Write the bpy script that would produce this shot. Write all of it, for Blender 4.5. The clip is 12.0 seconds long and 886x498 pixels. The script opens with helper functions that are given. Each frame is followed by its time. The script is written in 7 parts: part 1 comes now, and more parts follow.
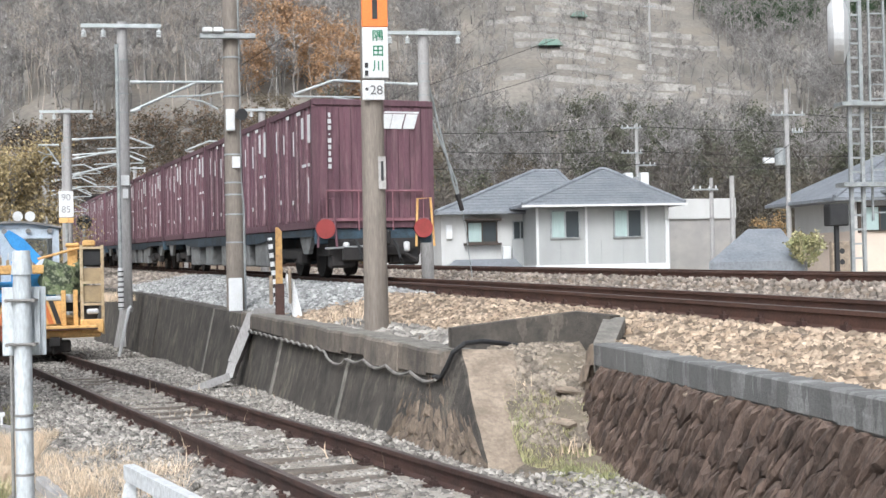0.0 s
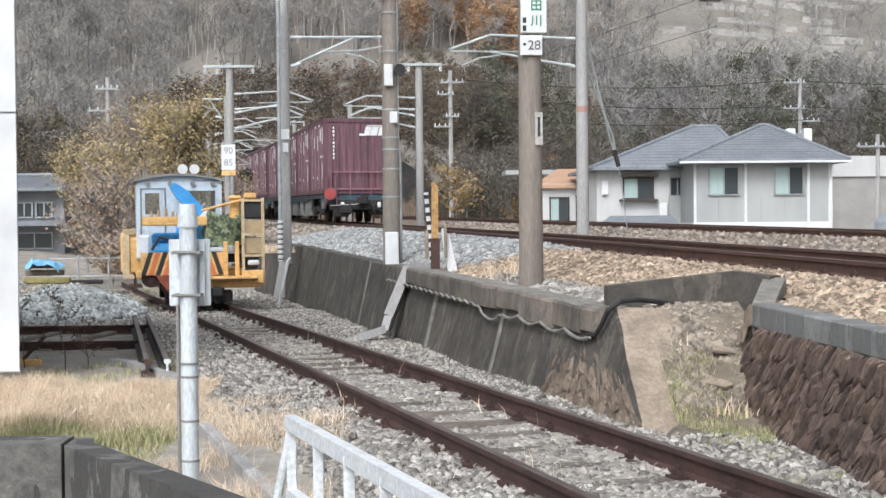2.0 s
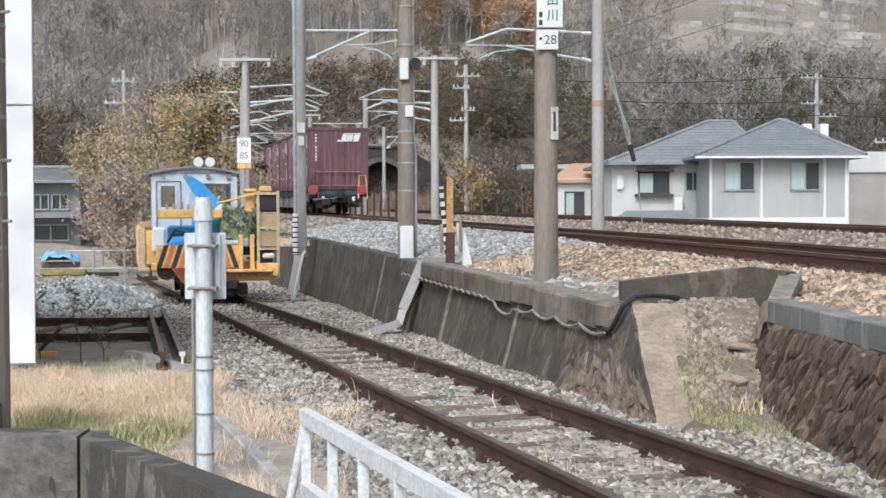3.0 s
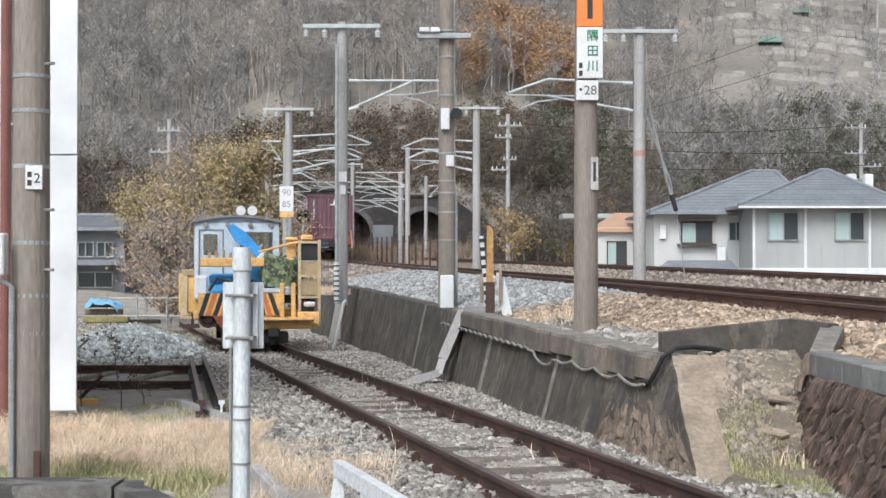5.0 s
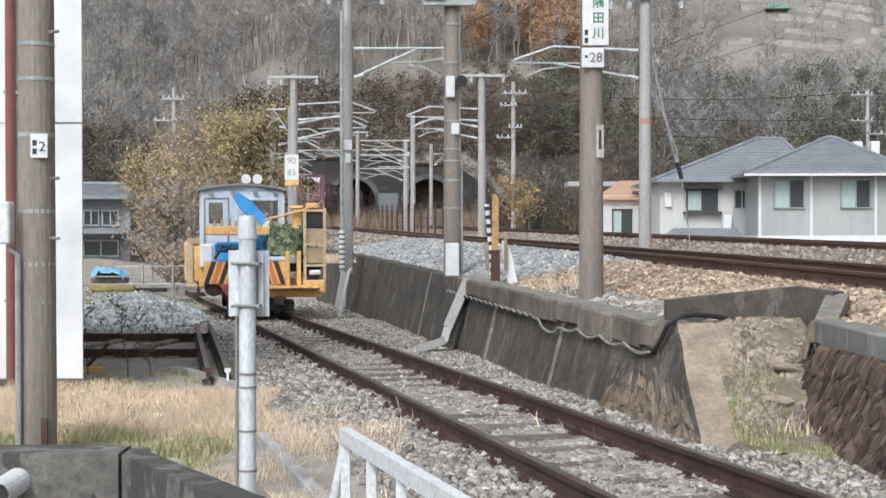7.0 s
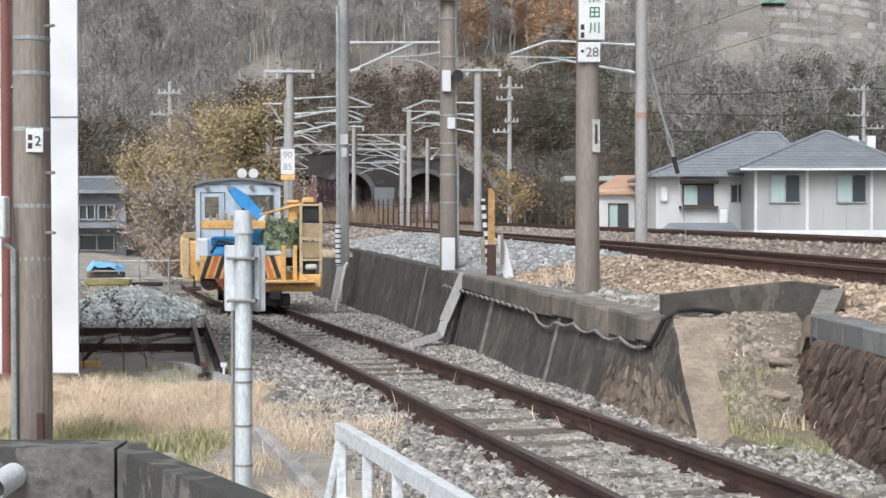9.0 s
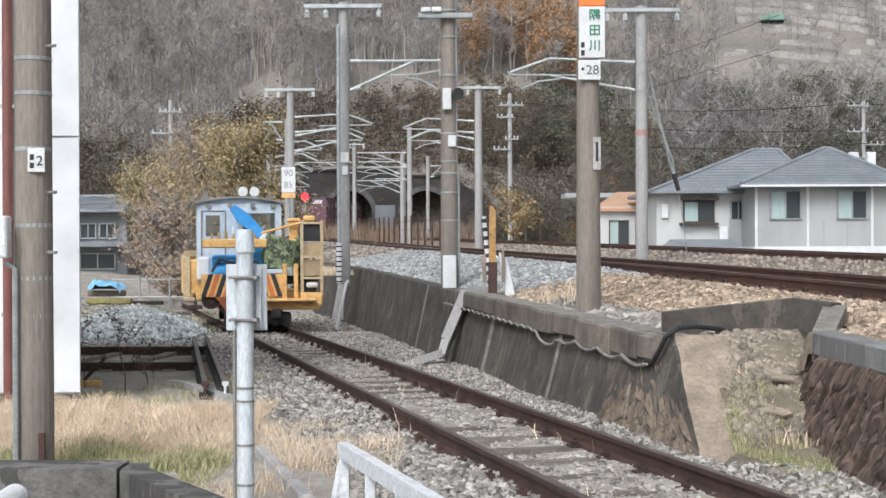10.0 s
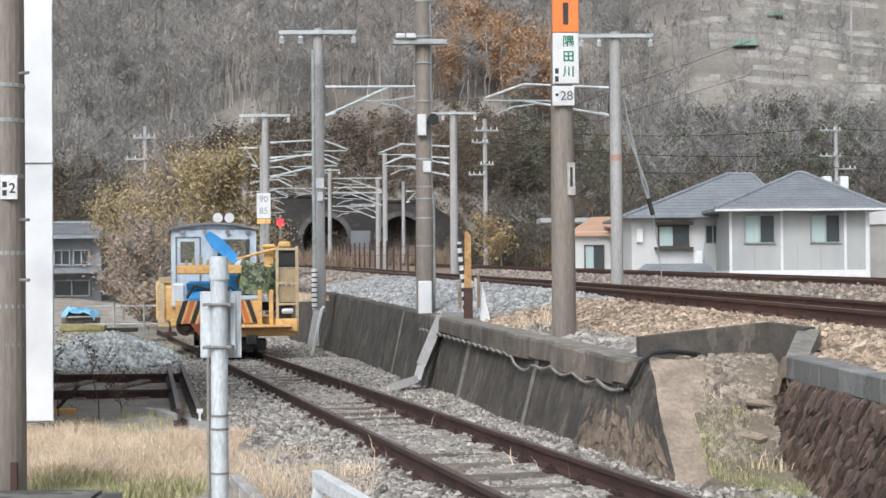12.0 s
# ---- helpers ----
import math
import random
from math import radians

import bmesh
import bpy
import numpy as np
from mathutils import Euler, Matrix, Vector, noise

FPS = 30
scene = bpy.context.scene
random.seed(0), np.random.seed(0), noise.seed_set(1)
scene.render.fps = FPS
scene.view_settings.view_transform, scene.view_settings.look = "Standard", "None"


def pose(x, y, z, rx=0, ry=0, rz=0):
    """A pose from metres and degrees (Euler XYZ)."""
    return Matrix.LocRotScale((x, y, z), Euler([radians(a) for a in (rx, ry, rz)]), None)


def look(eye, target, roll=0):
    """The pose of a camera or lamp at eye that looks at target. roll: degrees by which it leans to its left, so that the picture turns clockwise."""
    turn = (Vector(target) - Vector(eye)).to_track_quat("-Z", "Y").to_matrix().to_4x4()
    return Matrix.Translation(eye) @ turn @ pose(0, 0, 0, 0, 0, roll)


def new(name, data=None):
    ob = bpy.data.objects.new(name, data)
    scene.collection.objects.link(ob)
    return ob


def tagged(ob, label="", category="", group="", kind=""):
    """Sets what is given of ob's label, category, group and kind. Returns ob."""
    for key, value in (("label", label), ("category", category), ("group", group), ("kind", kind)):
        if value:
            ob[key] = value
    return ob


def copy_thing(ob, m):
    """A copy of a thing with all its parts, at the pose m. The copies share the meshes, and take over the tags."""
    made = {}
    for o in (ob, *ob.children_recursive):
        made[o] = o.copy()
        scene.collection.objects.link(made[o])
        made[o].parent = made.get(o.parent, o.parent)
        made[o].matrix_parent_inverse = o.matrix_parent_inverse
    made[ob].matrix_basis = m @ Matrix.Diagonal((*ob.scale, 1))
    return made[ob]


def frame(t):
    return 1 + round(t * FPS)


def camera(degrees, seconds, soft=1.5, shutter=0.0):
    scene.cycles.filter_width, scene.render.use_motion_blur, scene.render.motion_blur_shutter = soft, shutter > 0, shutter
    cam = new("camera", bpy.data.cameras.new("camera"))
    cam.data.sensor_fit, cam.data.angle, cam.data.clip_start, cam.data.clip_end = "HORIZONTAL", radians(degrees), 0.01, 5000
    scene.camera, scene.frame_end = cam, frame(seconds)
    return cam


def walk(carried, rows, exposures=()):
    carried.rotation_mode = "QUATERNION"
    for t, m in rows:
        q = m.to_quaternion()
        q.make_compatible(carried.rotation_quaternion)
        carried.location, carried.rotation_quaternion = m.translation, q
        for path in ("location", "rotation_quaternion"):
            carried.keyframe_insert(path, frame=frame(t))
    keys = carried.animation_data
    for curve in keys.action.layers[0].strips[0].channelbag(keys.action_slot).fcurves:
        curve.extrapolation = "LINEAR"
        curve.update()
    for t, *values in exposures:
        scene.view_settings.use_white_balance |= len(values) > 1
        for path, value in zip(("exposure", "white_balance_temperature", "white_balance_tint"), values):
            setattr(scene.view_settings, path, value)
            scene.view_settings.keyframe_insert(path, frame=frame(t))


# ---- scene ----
import collections

# ---------------------------------------------------------------- camera
PATH = [
    (0.0, -0.008, 1.964, 0.748, -1.215, -8.972),
    (0.5, -0.010, 1.977, 1.152, -0.999, -6.536),
    (1.0, -0.013, 1.983, 1.479, -0.795, -3.882),
    (1.5, -0.032, 1.984, -0.723, -0.873, -3.403),
    (2.0, -0.021, 1.977, -1.063, -0.518, -2.434),
    (2.5, -0.022, 1.981, -0.853, -0.425, -1.504),
    (3.0, -0.023, 1.982, -1.320, -0.236, -1.810),
    (3.2, -0.026, 1.974, -0.643, -0.100, -1.718),
    (4.8, 0.007, 1.996, 0.594, -0.088, -0.096),
    (5.0, 0.006, 1.994, 0.740, 0.008, -0.038),
    (5.5, -0.002, 1.994, -0.198, 0.104, 0.601),
    (6.0, 0.012, 1.995, -0.668, 0.107, -0.424),
    (6.5, 0.005, 1.996, -1.446, 0.189, -0.147),
    (7.0, 0.006, 1.993, -0.606, -0.058, 0.187),
    (9.0, 0.007, 1.996, -0.846, -0.032, 0.025),
    (9.5, -0.000, 2.000, -0.261, 0.000, -0.002),
    (10.0, 0.001, 2.002, -0.111, -0.227, 0.053),
    (10.5, 0.006, 2.001, -0.463, -0.348, 0.037),
    (11.0, 0.003, 2.003, 0.494, -0.341, -0.326),
    (11.5, 0.005, 2.005, 0.410, -0.402, -1.064),
    (12.0, 0.008, 2.008, 0.947, -0.458, -0.975),
]
cam = camera(36.19, 12.0, soft=1.5)


def hand_held(x, z, pitch, roll, yaw):
    return Matrix.Translation((x, 0, z)) @ pose(0, 0, 0, 0, 0, yaw) @ pose(0, 0, 0, 90 + pitch) @ pose(0, 0, 0, 0, 0, roll)


walk(cam, [(t, hand_held(*r)) for t, *r in PATH], exposures=[(0.0, 0.76, 6000, 9), (1.2, 0.74, 6000, 9), (2.5, 0.58, 6000, 9), (12.0, 0.52, 6000, 9)])

# ---------------------------------------------------------------- light: an overcast day
world = bpy.data.worlds.new("overcast_sky")
scene.world = world
world.use_nodes = True
wn, wl = world.node_tree.nodes, world.node_tree.links
sky = wn.new("ShaderNodeTexSky")
sky.sky_type = "NISHITA"
sky.sun_disc = False
sky.sun_elevation = radians(42)
sky.sun_rotation = radians(200)
sky.dust_density = 6.0
sky.air_density = 1.0
sky.ozone_density = 0.6
soft_sky = wn.new("ShaderNodeHueSaturation")
soft_sky.inputs["Saturation"].default_value = 0.25
wl.new(sky.outputs[0], soft_sky.inputs["Color"])
wl.new(soft_sky.outputs[0], wn["Background"].inputs[0])
wn["Background"].inputs[1].default_value = 0.11
sun = new("sun", bpy.data.lights.new("sun", "SUN"))
sun.data.energy = 1.2
sun.data.angle = radians(25)
sun.data.color = (1.0, 0.97, 0.93)
sun.matrix_world = look((-20, -50, 60), (0, 0, 0))


# ---------------------------------------------------------------- materials
def mat(name, a, b=None, scale=6.0, rough=0.8, metal=0.0, bump=0.3, fine=60.0, spots=None, spread=(0.35, 0.65), stretch=(1, 1, 1), islands=0.0, vary=0.0, streak=None):
    """Two colours mixed by a coarse noise, darkened a little by a fine one, with fine relief; spots: colour and amount of stains; streak: rain runs (colour, amount, from, to)."""
    m = bpy.data.materials.new(name)
    m.use_nodes = True
    nt = m.node_tree
    n, l = nt.nodes, nt.links
    bs = n["Principled BSDF"]
    bs.inputs["Roughness"].default_value = rough
    bs.inputs["Metallic"].default_value = metal
    b = b or tuple(c * 0.75 for c in a)
    tc = n.new("ShaderNodeTexCoord")
    mp = n.new("ShaderNodeMapping")
    mp.inputs["Scale"].default_value = stretch
    l.new(tc.outputs["Object"], mp.inputs[0])

    def noise_at(s, detail=4):
        t = n.new("ShaderNodeTexNoise")
        t.inputs["Scale"].default_value = s
        t.inputs["Detail"].default_value = detail
        t.inputs["Roughness"].default_value = 0.6
        l.new(mp.outputs[0], t.inputs["Vector"])
        return t

    def ramp(src, lo, hi, x0, x1):
        r = n.new("ShaderNodeValToRGB")
        r.color_ramp.elements[0].position, r.color_ramp.elements[1].position = x0, x1
        r.color_ramp.elements[0].color, r.color_ramp.elements[1].color = (*lo, 1), (*hi, 1)
        l.new(src, r.inputs[0])
        return r.outputs[0]

    def mix(kind, f, x, y):
        k = n.new("ShaderNodeMix")
        k.data_type, k.blend_type = "RGBA", kind
        if isinstance(f, float):
            k.inputs[0].default_value = f
        else:
            l.new(f, k.inputs[0])
        l.new(x, k.inputs[6])
        if isinstance(y, tuple):
            k.inputs[7].default_value = (*y, 1)
        else:
            l.new(y, k.inputs[7])
        return k.outputs[2]

    big, small = noise_at(scale), noise_at(fine, 5)
    col = ramp(big.outputs[0], a, b, *spread)
    col = mix("MULTIPLY", 0.6, col, ramp(small.outputs[0], (0.6, 0.6, 0.6), (1.25, 1.25, 1.25), 0.3, 0.7))
    if spots:
        st = noise_at(scale * 2.7, 6)
        col = mix("MIX", ramp(st.outputs[0], (0, 0, 0), (spots[1],) * 3, 0.5, 0.68), col, spots[0])
    if streak:
        sm = n.new("ShaderNodeMapping")
        sm.inputs["Scale"].default_value = (3, 5, 1.1)
        l.new(tc.outputs["Object"], sm.inputs[0])
        runs = noise_at(1.0, 5)
        l.new(sm.outputs[0], runs.inputs["Vector"])
        for colour, amount, x0, x1 in streak:
            col = mix("MIX", ramp(runs.outputs[0], (0, 0, 0), (amount,) * 3, x0, x1), col, colour)
    if islands:
        geo = n.new("ShaderNodeNewGeometry")
        col = mix("MULTIPLY", 1.0, col, ramp(geo.outputs["Random Per Island"], (1 - islands,) * 3, (1 + islands,) * 3, 0, 1))
    if vary:
        info = n.new("ShaderNodeObjectInfo")
        col = mix("MULTIPLY", 1.0, col, ramp(info.outputs["Random"], (1 - vary,) * 3, (1 + vary,) * 3, 0, 1))
    l.new(col, bs.inputs["Base Color"])
    if bump:
        bp = n.new("ShaderNodeBump")
        bp.inputs["Strength"].default_value = bump
        bp.inputs["Distance"].default_value = 0.02
        l.new(small.outputs[0], bp.inputs["Height"])
        l.new(bp.outputs[0], bs.inputs["Normal"])
    return m


def glow(name, c, strength):
    m = bpy.data.materials.new(name)
    m.use_nodes = True
    bs = m.node_tree.nodes["Principled BSDF"]
    bs.inputs["Base Color"].default_value = (*c, 1)
    bs.inputs["Emission Color"].default_value = (*c, 1)
    bs.inputs["Emission Strength"].default_value = strength
    return m


DIRT = mat("yard_dirt", (0.37, 0.33, 0.28), (0.25, 0.225, 0.19), 0.9, 0.95, bump=0.8, fine=25, spots=((0.43, 0.40, 0.36), 0.7))
GRAVEL = mat("grey_gravel", (0.38, 0.355, 0.32), (0.235, 0.215, 0.19), 3, 0.9, bump=0.5, fine=30, islands=0.6)
TAN_STONE = mat("tan_ballast", (0.46, 0.365, 0.27), (0.27, 0.20, 0.14), 4, 0.9, bump=0.4, fine=30, islands=0.6)
# bed colour darkened to paint in the shade between loose stones
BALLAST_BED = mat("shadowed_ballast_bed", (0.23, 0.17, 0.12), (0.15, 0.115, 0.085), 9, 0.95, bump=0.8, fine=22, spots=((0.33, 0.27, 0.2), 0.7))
OLD_BALLAST = mat("grey_brown_ballast", (0.33, 0.28, 0.235), (0.20, 0.17, 0.14), 3, 0.9, bump=0.4, fine=30, islands=0.5)
BLUE_STONE = mat("fresh_blue_grey_ballast", (0.40, 0.402, 0.39), (0.27, 0.272, 0.265), 2.5, 0.9, bump=0.4, fine=30, islands=0.5)
HEAP_STONE = mat("pale_crushed_stone", (0.55, 0.57, 0.55), (0.40, 0.42, 0.41), 2.5, 0.9, bump=0.3, fine=30, islands=0.45)
RUST = mat("rusty_rail_steel", (0.085, 0.045, 0.035), (0.045, 0.026, 0.022), 3, 0.75, 0.2, 0.3, 40)
RAIL_TOP = mat("worn_rail_head", (0.22, 0.18, 0.16), (0.13, 0.10, 0.09), 2, 0.45, 0.6, 0.1, 40)
MAIN_RAIL = mat("brown_rail_steel", (0.125, 0.064, 0.046), (0.075, 0.042, 0.033), 3, 0.7, 0.15, 0.3, 40)
WALL_GREY = mat("mottled_wall_concrete", (0.20, 0.19, 0.17), (0.10, 0.096, 0.09), 3.4, 0.9, bump=0.7, fine=45, spots=((0.06, 0.058, 0.054), 0.75), streak=[((0.30, 0.29, 0.27), 0.5, 0.56, 0.70), ((0.045, 0.043, 0.04), 0.8, 0.47, 0.36)])
POST_GALV = mat("pale_galvanised_post", (0.62, 0.66, 0.68), (0.50, 0.54, 0.56), 5, 0.5, 0.1, 0.1, 60, spots=((0.40, 0.41, 0.41), 0.5), stretch=(1, 1, 0.3))
SLEEPER = mat("weathered_sleeper", (0.20, 0.17, 0.14), (0.11, 0.09, 0.075), 4, 0.9, bump=0.6, fine=30, vary=0.25)
CONCRETE = mat("old_concrete", (0.158, 0.138, 0.112), (0.064, 0.056, 0.048), 2.2, 0.9, bump=0.7, fine=30, spots=((0.035, 0.032, 0.029), 0.75), streak=[((0.24, 0.22, 0.185), 0.40, 0.58, 0.72), ((0.035, 0.032, 0.03), 0.5, 0.46, 0.32)])
COPING = mat("brown_weathered_coping", (0.22, 0.185, 0.150), (0.13, 0.112, 0.095), 2.2, 0.9, bump=0.6, fine=40, spots=((0.07, 0.063, 0.056), 0.6), vary=0.22, streak=[((0.06, 0.055, 0.05), 0.55, 0.52, 0.66)])
CAP_GREY = mat("blue_grey_capping", (0.29, 0.29, 0.28), (0.20, 0.20, 0.195), 2.5, 0.9, bump=0.5, fine=40, spots=((0.14, 0.138, 0.13), 0.5), streak=[((0.38, 0.38, 0.36), 0.4, 0.52, 0.75), ((0.11, 0.108, 0.105), 0.6, 0.48, 0.28)])
JOINT = mat("pale_joint_mortar", (0.27, 0.25, 0.22), (0.16, 0.15, 0.13), 6, 0.9, bump=0.5, fine=40)
PALE_CONC = mat("pale_weathered_concrete", (0.36, 0.29, 0.222), (0.235, 0.188, 0.142), 4.5, 0.9, bump=0.8, fine=30, spots=((0.17, 0.14, 0.11), 0.55))
DARK_STONE = mat("dark_rubble_stone", (0.158, 0.110, 0.086), (0.072, 0.053, 0.044), 9, 0.9, bump=1.0, fine=40, spots=((0.21, 0.155, 0.125), 0.55), stretch=(1, 1, 0.3), vary=0.3)
BROWN_STONE = mat("brown_rubble_stone", (0.205, 0.158, 0.118), (0.105, 0.082, 0.063), 9, 0.9, bump=1.0, fine=40, spots=((0.28, 0.22, 0.165), 0.5), stretch=(1, 1, 0.3), vary=0.25)
POLE_CONC = mat("pole_concrete", (0.265, 0.230, 0.195), (0.19, 0.163, 0.138), 1.2, 0.85, bump=0.3, fine=50, stretch=(1, 1, 0.15), spots=((0.12, 0.10, 0.085), 0.4))
POLE_PALE = mat("pale_pole_concrete", (0.40, 0.39, 0.38), (0.30, 0.29, 0.28), 1.2, 0.8, bump=0.2, fine=50, stretch=(1, 1, 0.15))
GALV = mat("galvanised_steel", (0.40, 0.42, 0.42), (0.29, 0.31, 0.31), 5, 0.5, 0.35, 0.1, 60, spots=((0.24, 0.24, 0.23), 0.5))
WHITE = mat("white_paint", (0.70, 0.71, 0.71), (0.62, 0.63, 0.63), 2, 0.5, bump=0.0, spots=((0.50, 0.48, 0.45), 0.3))
CLADDING = mat("white_cladding_panel", (0.69, 0.70, 0.71), (0.65, 0.66, 0.67), 0.8, 0.55, bump=0.0, fine=0.7)
BLACK = mat("black_paint", (0.02, 0.02, 0.022), (0.03, 0.03, 0.03), 4, 0.6, bump=0.1)
WINE = mat("wine_red_container_paint", (0.142, 0.067, 0.086), (0.100, 0.047, 0.062), 1.6, 0.6, bump=0.2, fine=40, spots=((0.215, 0.135, 0.142), 0.5), vary=0.25, stretch=(2.5, 2.5, 0.25), streak=[((0.055, 0.037, 0.038), 0.6, 0.52, 0.70)])
FRAME_BLUE = mat("grimy_blue_underframe", (0.030, 0.050, 0.068), (0.016, 0.022, 0.028), 3, 0.7, bump=0.3)
GRIME = mat("black_bogie_grime", (0.018, 0.017, 0.017), (0.035, 0.03, 0.028), 5, 0.8, bump=0.5)
RED = mat("faded_red_disc", (0.36, 0.06, 0.055), (0.28, 0.05, 0.045), 4, 0.6, bump=0.05)
YELLOW = mat("worn_yellow_paint", (0.80, 0.50, 0.19), (0.68, 0.40, 0.14), 3, 0.6, bump=0.15, fine=40, spots=((0.30, 0.14, 0.06), 0.5))
CRANE_BLUE = mat("bright_blue_paint", (0.07, 0.36, 0.74), (0.05, 0.28, 0.62), 3, 0.5, bump=0.1)
CAB_BLUE = mat("pale_blue_grey_cab_paint", (0.58, 0.65, 0.71), (0.48, 0.55, 0.61), 2, 0.5, bump=0.08, spots=((0.34, 0.36, 0.37), 0.5))
ORANGE = mat("orange_sign_paint", (0.85, 0.22, 0.04), (0.78, 0.19, 0.035), 3, 0.5, bump=0.05)
GRASS_DRY = mat("dry_grass", (0.78, 0.64, 0.48), (0.60, 0.47, 0.33), 2, 0.9, bump=0, islands=0.35)
GRASS_GREEN = mat("low_green_weeds", (0.30, 0.32, 0.155), (0.42, 0.37, 0.21), 3, 0.9, bump=0, islands=0.4)
HILL_SOIL = mat("winter_hillside_soil", (0.255, 0.23, 0.198), (0.172, 0.157, 0.137), 0.06, 1.0, bump=0.6, fine=1.5, spots=((0.22, 0.19, 0.15), 0.6))
BARK = mat("bare_grey_bark", (0.33, 0.313, 0.298), (0.21, 0.20, 0.19), 0.2, 0.95, bump=0, islands=0.5)


# ---------------------------------------------------------------- mesh tools
class Shape:
    """Vertices and faces of one mesh, gathered piece by piece."""

    def __init__(self):
        self.v, self.f = [], []

    def add(self, verts, faces, m=None):
        k = len(self.v)
        self.v += [tuple(m @ Vector(p)) for p in verts] if m else [tuple(p) for p in verts]
        self.f += [tuple(i + k for i in q) for q in faces]
        return self

    def box(self, c, s, m=None, bevel=0.0):
        x, y, z = (d / 2 for d in s)
        if not bevel:
            vs = [(c[0] + i * x, c[1] + j * y, c[2] + k * z) for i in (-1, 1) for j in (-1, 1) for k in (-1, 1)]
            return self.add(vs, [(0, 1, 3, 2), (4, 6, 7, 5), (0, 4, 5, 1), (2, 3, 7, 6), (0, 2, 6, 4), (1, 5, 7, 3)], m)
        b = min(bevel, x * 0.9, y * 0.9, z * 0.9)
        bm = bmesh.new()
        bmesh.ops.create_cube(bm, size=1.0, matrix=Matrix.Translation(c) @ Matrix.Diagonal((*s, 1)))
        bmesh.ops.bevel(bm, geom=bm.edges[:], offset=b, segments=1, affect="EDGES")
        bm.verts.index_update()
        self.add([v.co for v in bm.verts], [[v.index for v in q.verts] for q in bm.faces], m)
        bm.free()
        return self

    def rod(self, p, q, r, r2=None, n=8, m=None, caps=True):
        p, q = Vector(p), Vector(q)
        r2 = r if r2 is None else r2
        d = (q - p).normalized()
        u = d.orthogonal().normalized()
        w = d.cross(u)
        ring = [(math.cos(2 * math.pi * i / n), math.sin(2 * math.pi * i / n)) for i in range(n)]
        vs = [p + (u * a + w * b) * r for a, b in ring] + [q + (u * a + w * b) * r2 for a, b in ring]
        fs = [(i, (i + 1) % n, n + (i + 1) % n, n + i) for i in range(n)]
        if caps:
            fs += [tuple(range(n - 1, -1, -1)), tuple(range(n, 2 * n))]
        return self.add(vs, fs, m)

    def line(self, pts, r, n=6, m=None):
        pts = [Vector(p) for p in pts]
        u = (pts[1] - pts[0]).orthogonal().normalized()
        vs = []
        for i, p in enumerate(pts):
            d = (pts[min(i + 1, len(pts) - 1)] - pts[max(i - 1, 0)]).normalized()
            u = (u - d * u.dot(d)).normalized()
            w = d.cross(u)
            vs += [p + (u * math.cos(2 * math.pi * k / n) + w * math.sin(2 * math.pi * k / n)) * r for k in range(n)]
        fs = [(i * n + k, i * n + (k + 1) % n, (i + 1) * n + (k + 1) % n, (i + 1) * n + k) for i in range(len(pts) - 1) for k in range(n)]
        fs += [tuple(range(n - 1, -1, -1)), tuple(range((len(pts) - 1) * n, len(pts) * n))]
        return self.add(vs, fs, m)

    def prism(self, outline, h0, h1, m=None, axis="z"):
        """An outline in a plane, pulled along an axis from h0 to h1."""
        n = len(outline)
        put = {"z": lambda a, b, h: (a, b, h), "y": lambda a, b, h: (a, h, b), "x": lambda a, b, h: (h, a, b)}[axis]
        vs = [put(a, b, h) for h in (h0, h1) for a, b in outline]
        fs = [(i, (i + 1) % n, n + (i + 1) % n, n + i) for i in range(n)] + [tuple(range(n - 1, -1, -1)), tuple(range(n, 2 * n))]
        return self.add(vs, fs, m)

    def sweep(self, section, stations):
        """A closed section of (side, up) carried through stations: place, side vector, up vector."""
        n = len(section)
        vs = [p + s * a + u * b for p, s, u in stations for a, b in section]
        fs = [(k * n + i, k * n + (i + 1) % n, (k + 1) * n + (i + 1) % n, (k + 1) * n + i) for k in range(len(stations) - 1) for i in range(n)]
        fs += [tuple(range(n - 1, -1, -1)), tuple(range((len(stations) - 1) * n, len(stations) * n))]
        return self.add(vs, fs)

    def mesh(self, name, material, smooth=False):
        me = bpy.data.meshes.new(name)
        me.from_pydata(self.v, [], self.f)
        for mt in material if isinstance(material, (list, tuple)) else [material]:
            me.materials.append(mt)
        bm = bmesh.new()
        bm.from_mesh(me)
        if len(bm.faces) < 60000:
            bmesh.ops.recalc_face_normals(bm, faces=bm.faces[:])
        bm.to_mesh(me)
        bm.free()
        if smooth:
            me.polygons.foreach_set("use_smooth", [True] * len(me.polygons))
        return me


def part(name, shape, material, parent=None, label="", m=None, smooth=False):
    ob = new(name, shape.mesh(name, material, smooth) if isinstance(shape, Shape) else shape)
    if parent:
        ob.parent = parent
    if m:
        ob.matrix_basis = m
    return tagged(ob, label)


def thing(name, label, category, m=None, group="", kind=""):
    ob = new(name)
    ob.empty_display_size = 0.3
    if m:
        ob.matrix_basis = m
    return tagged(ob, label, category, group, kind)


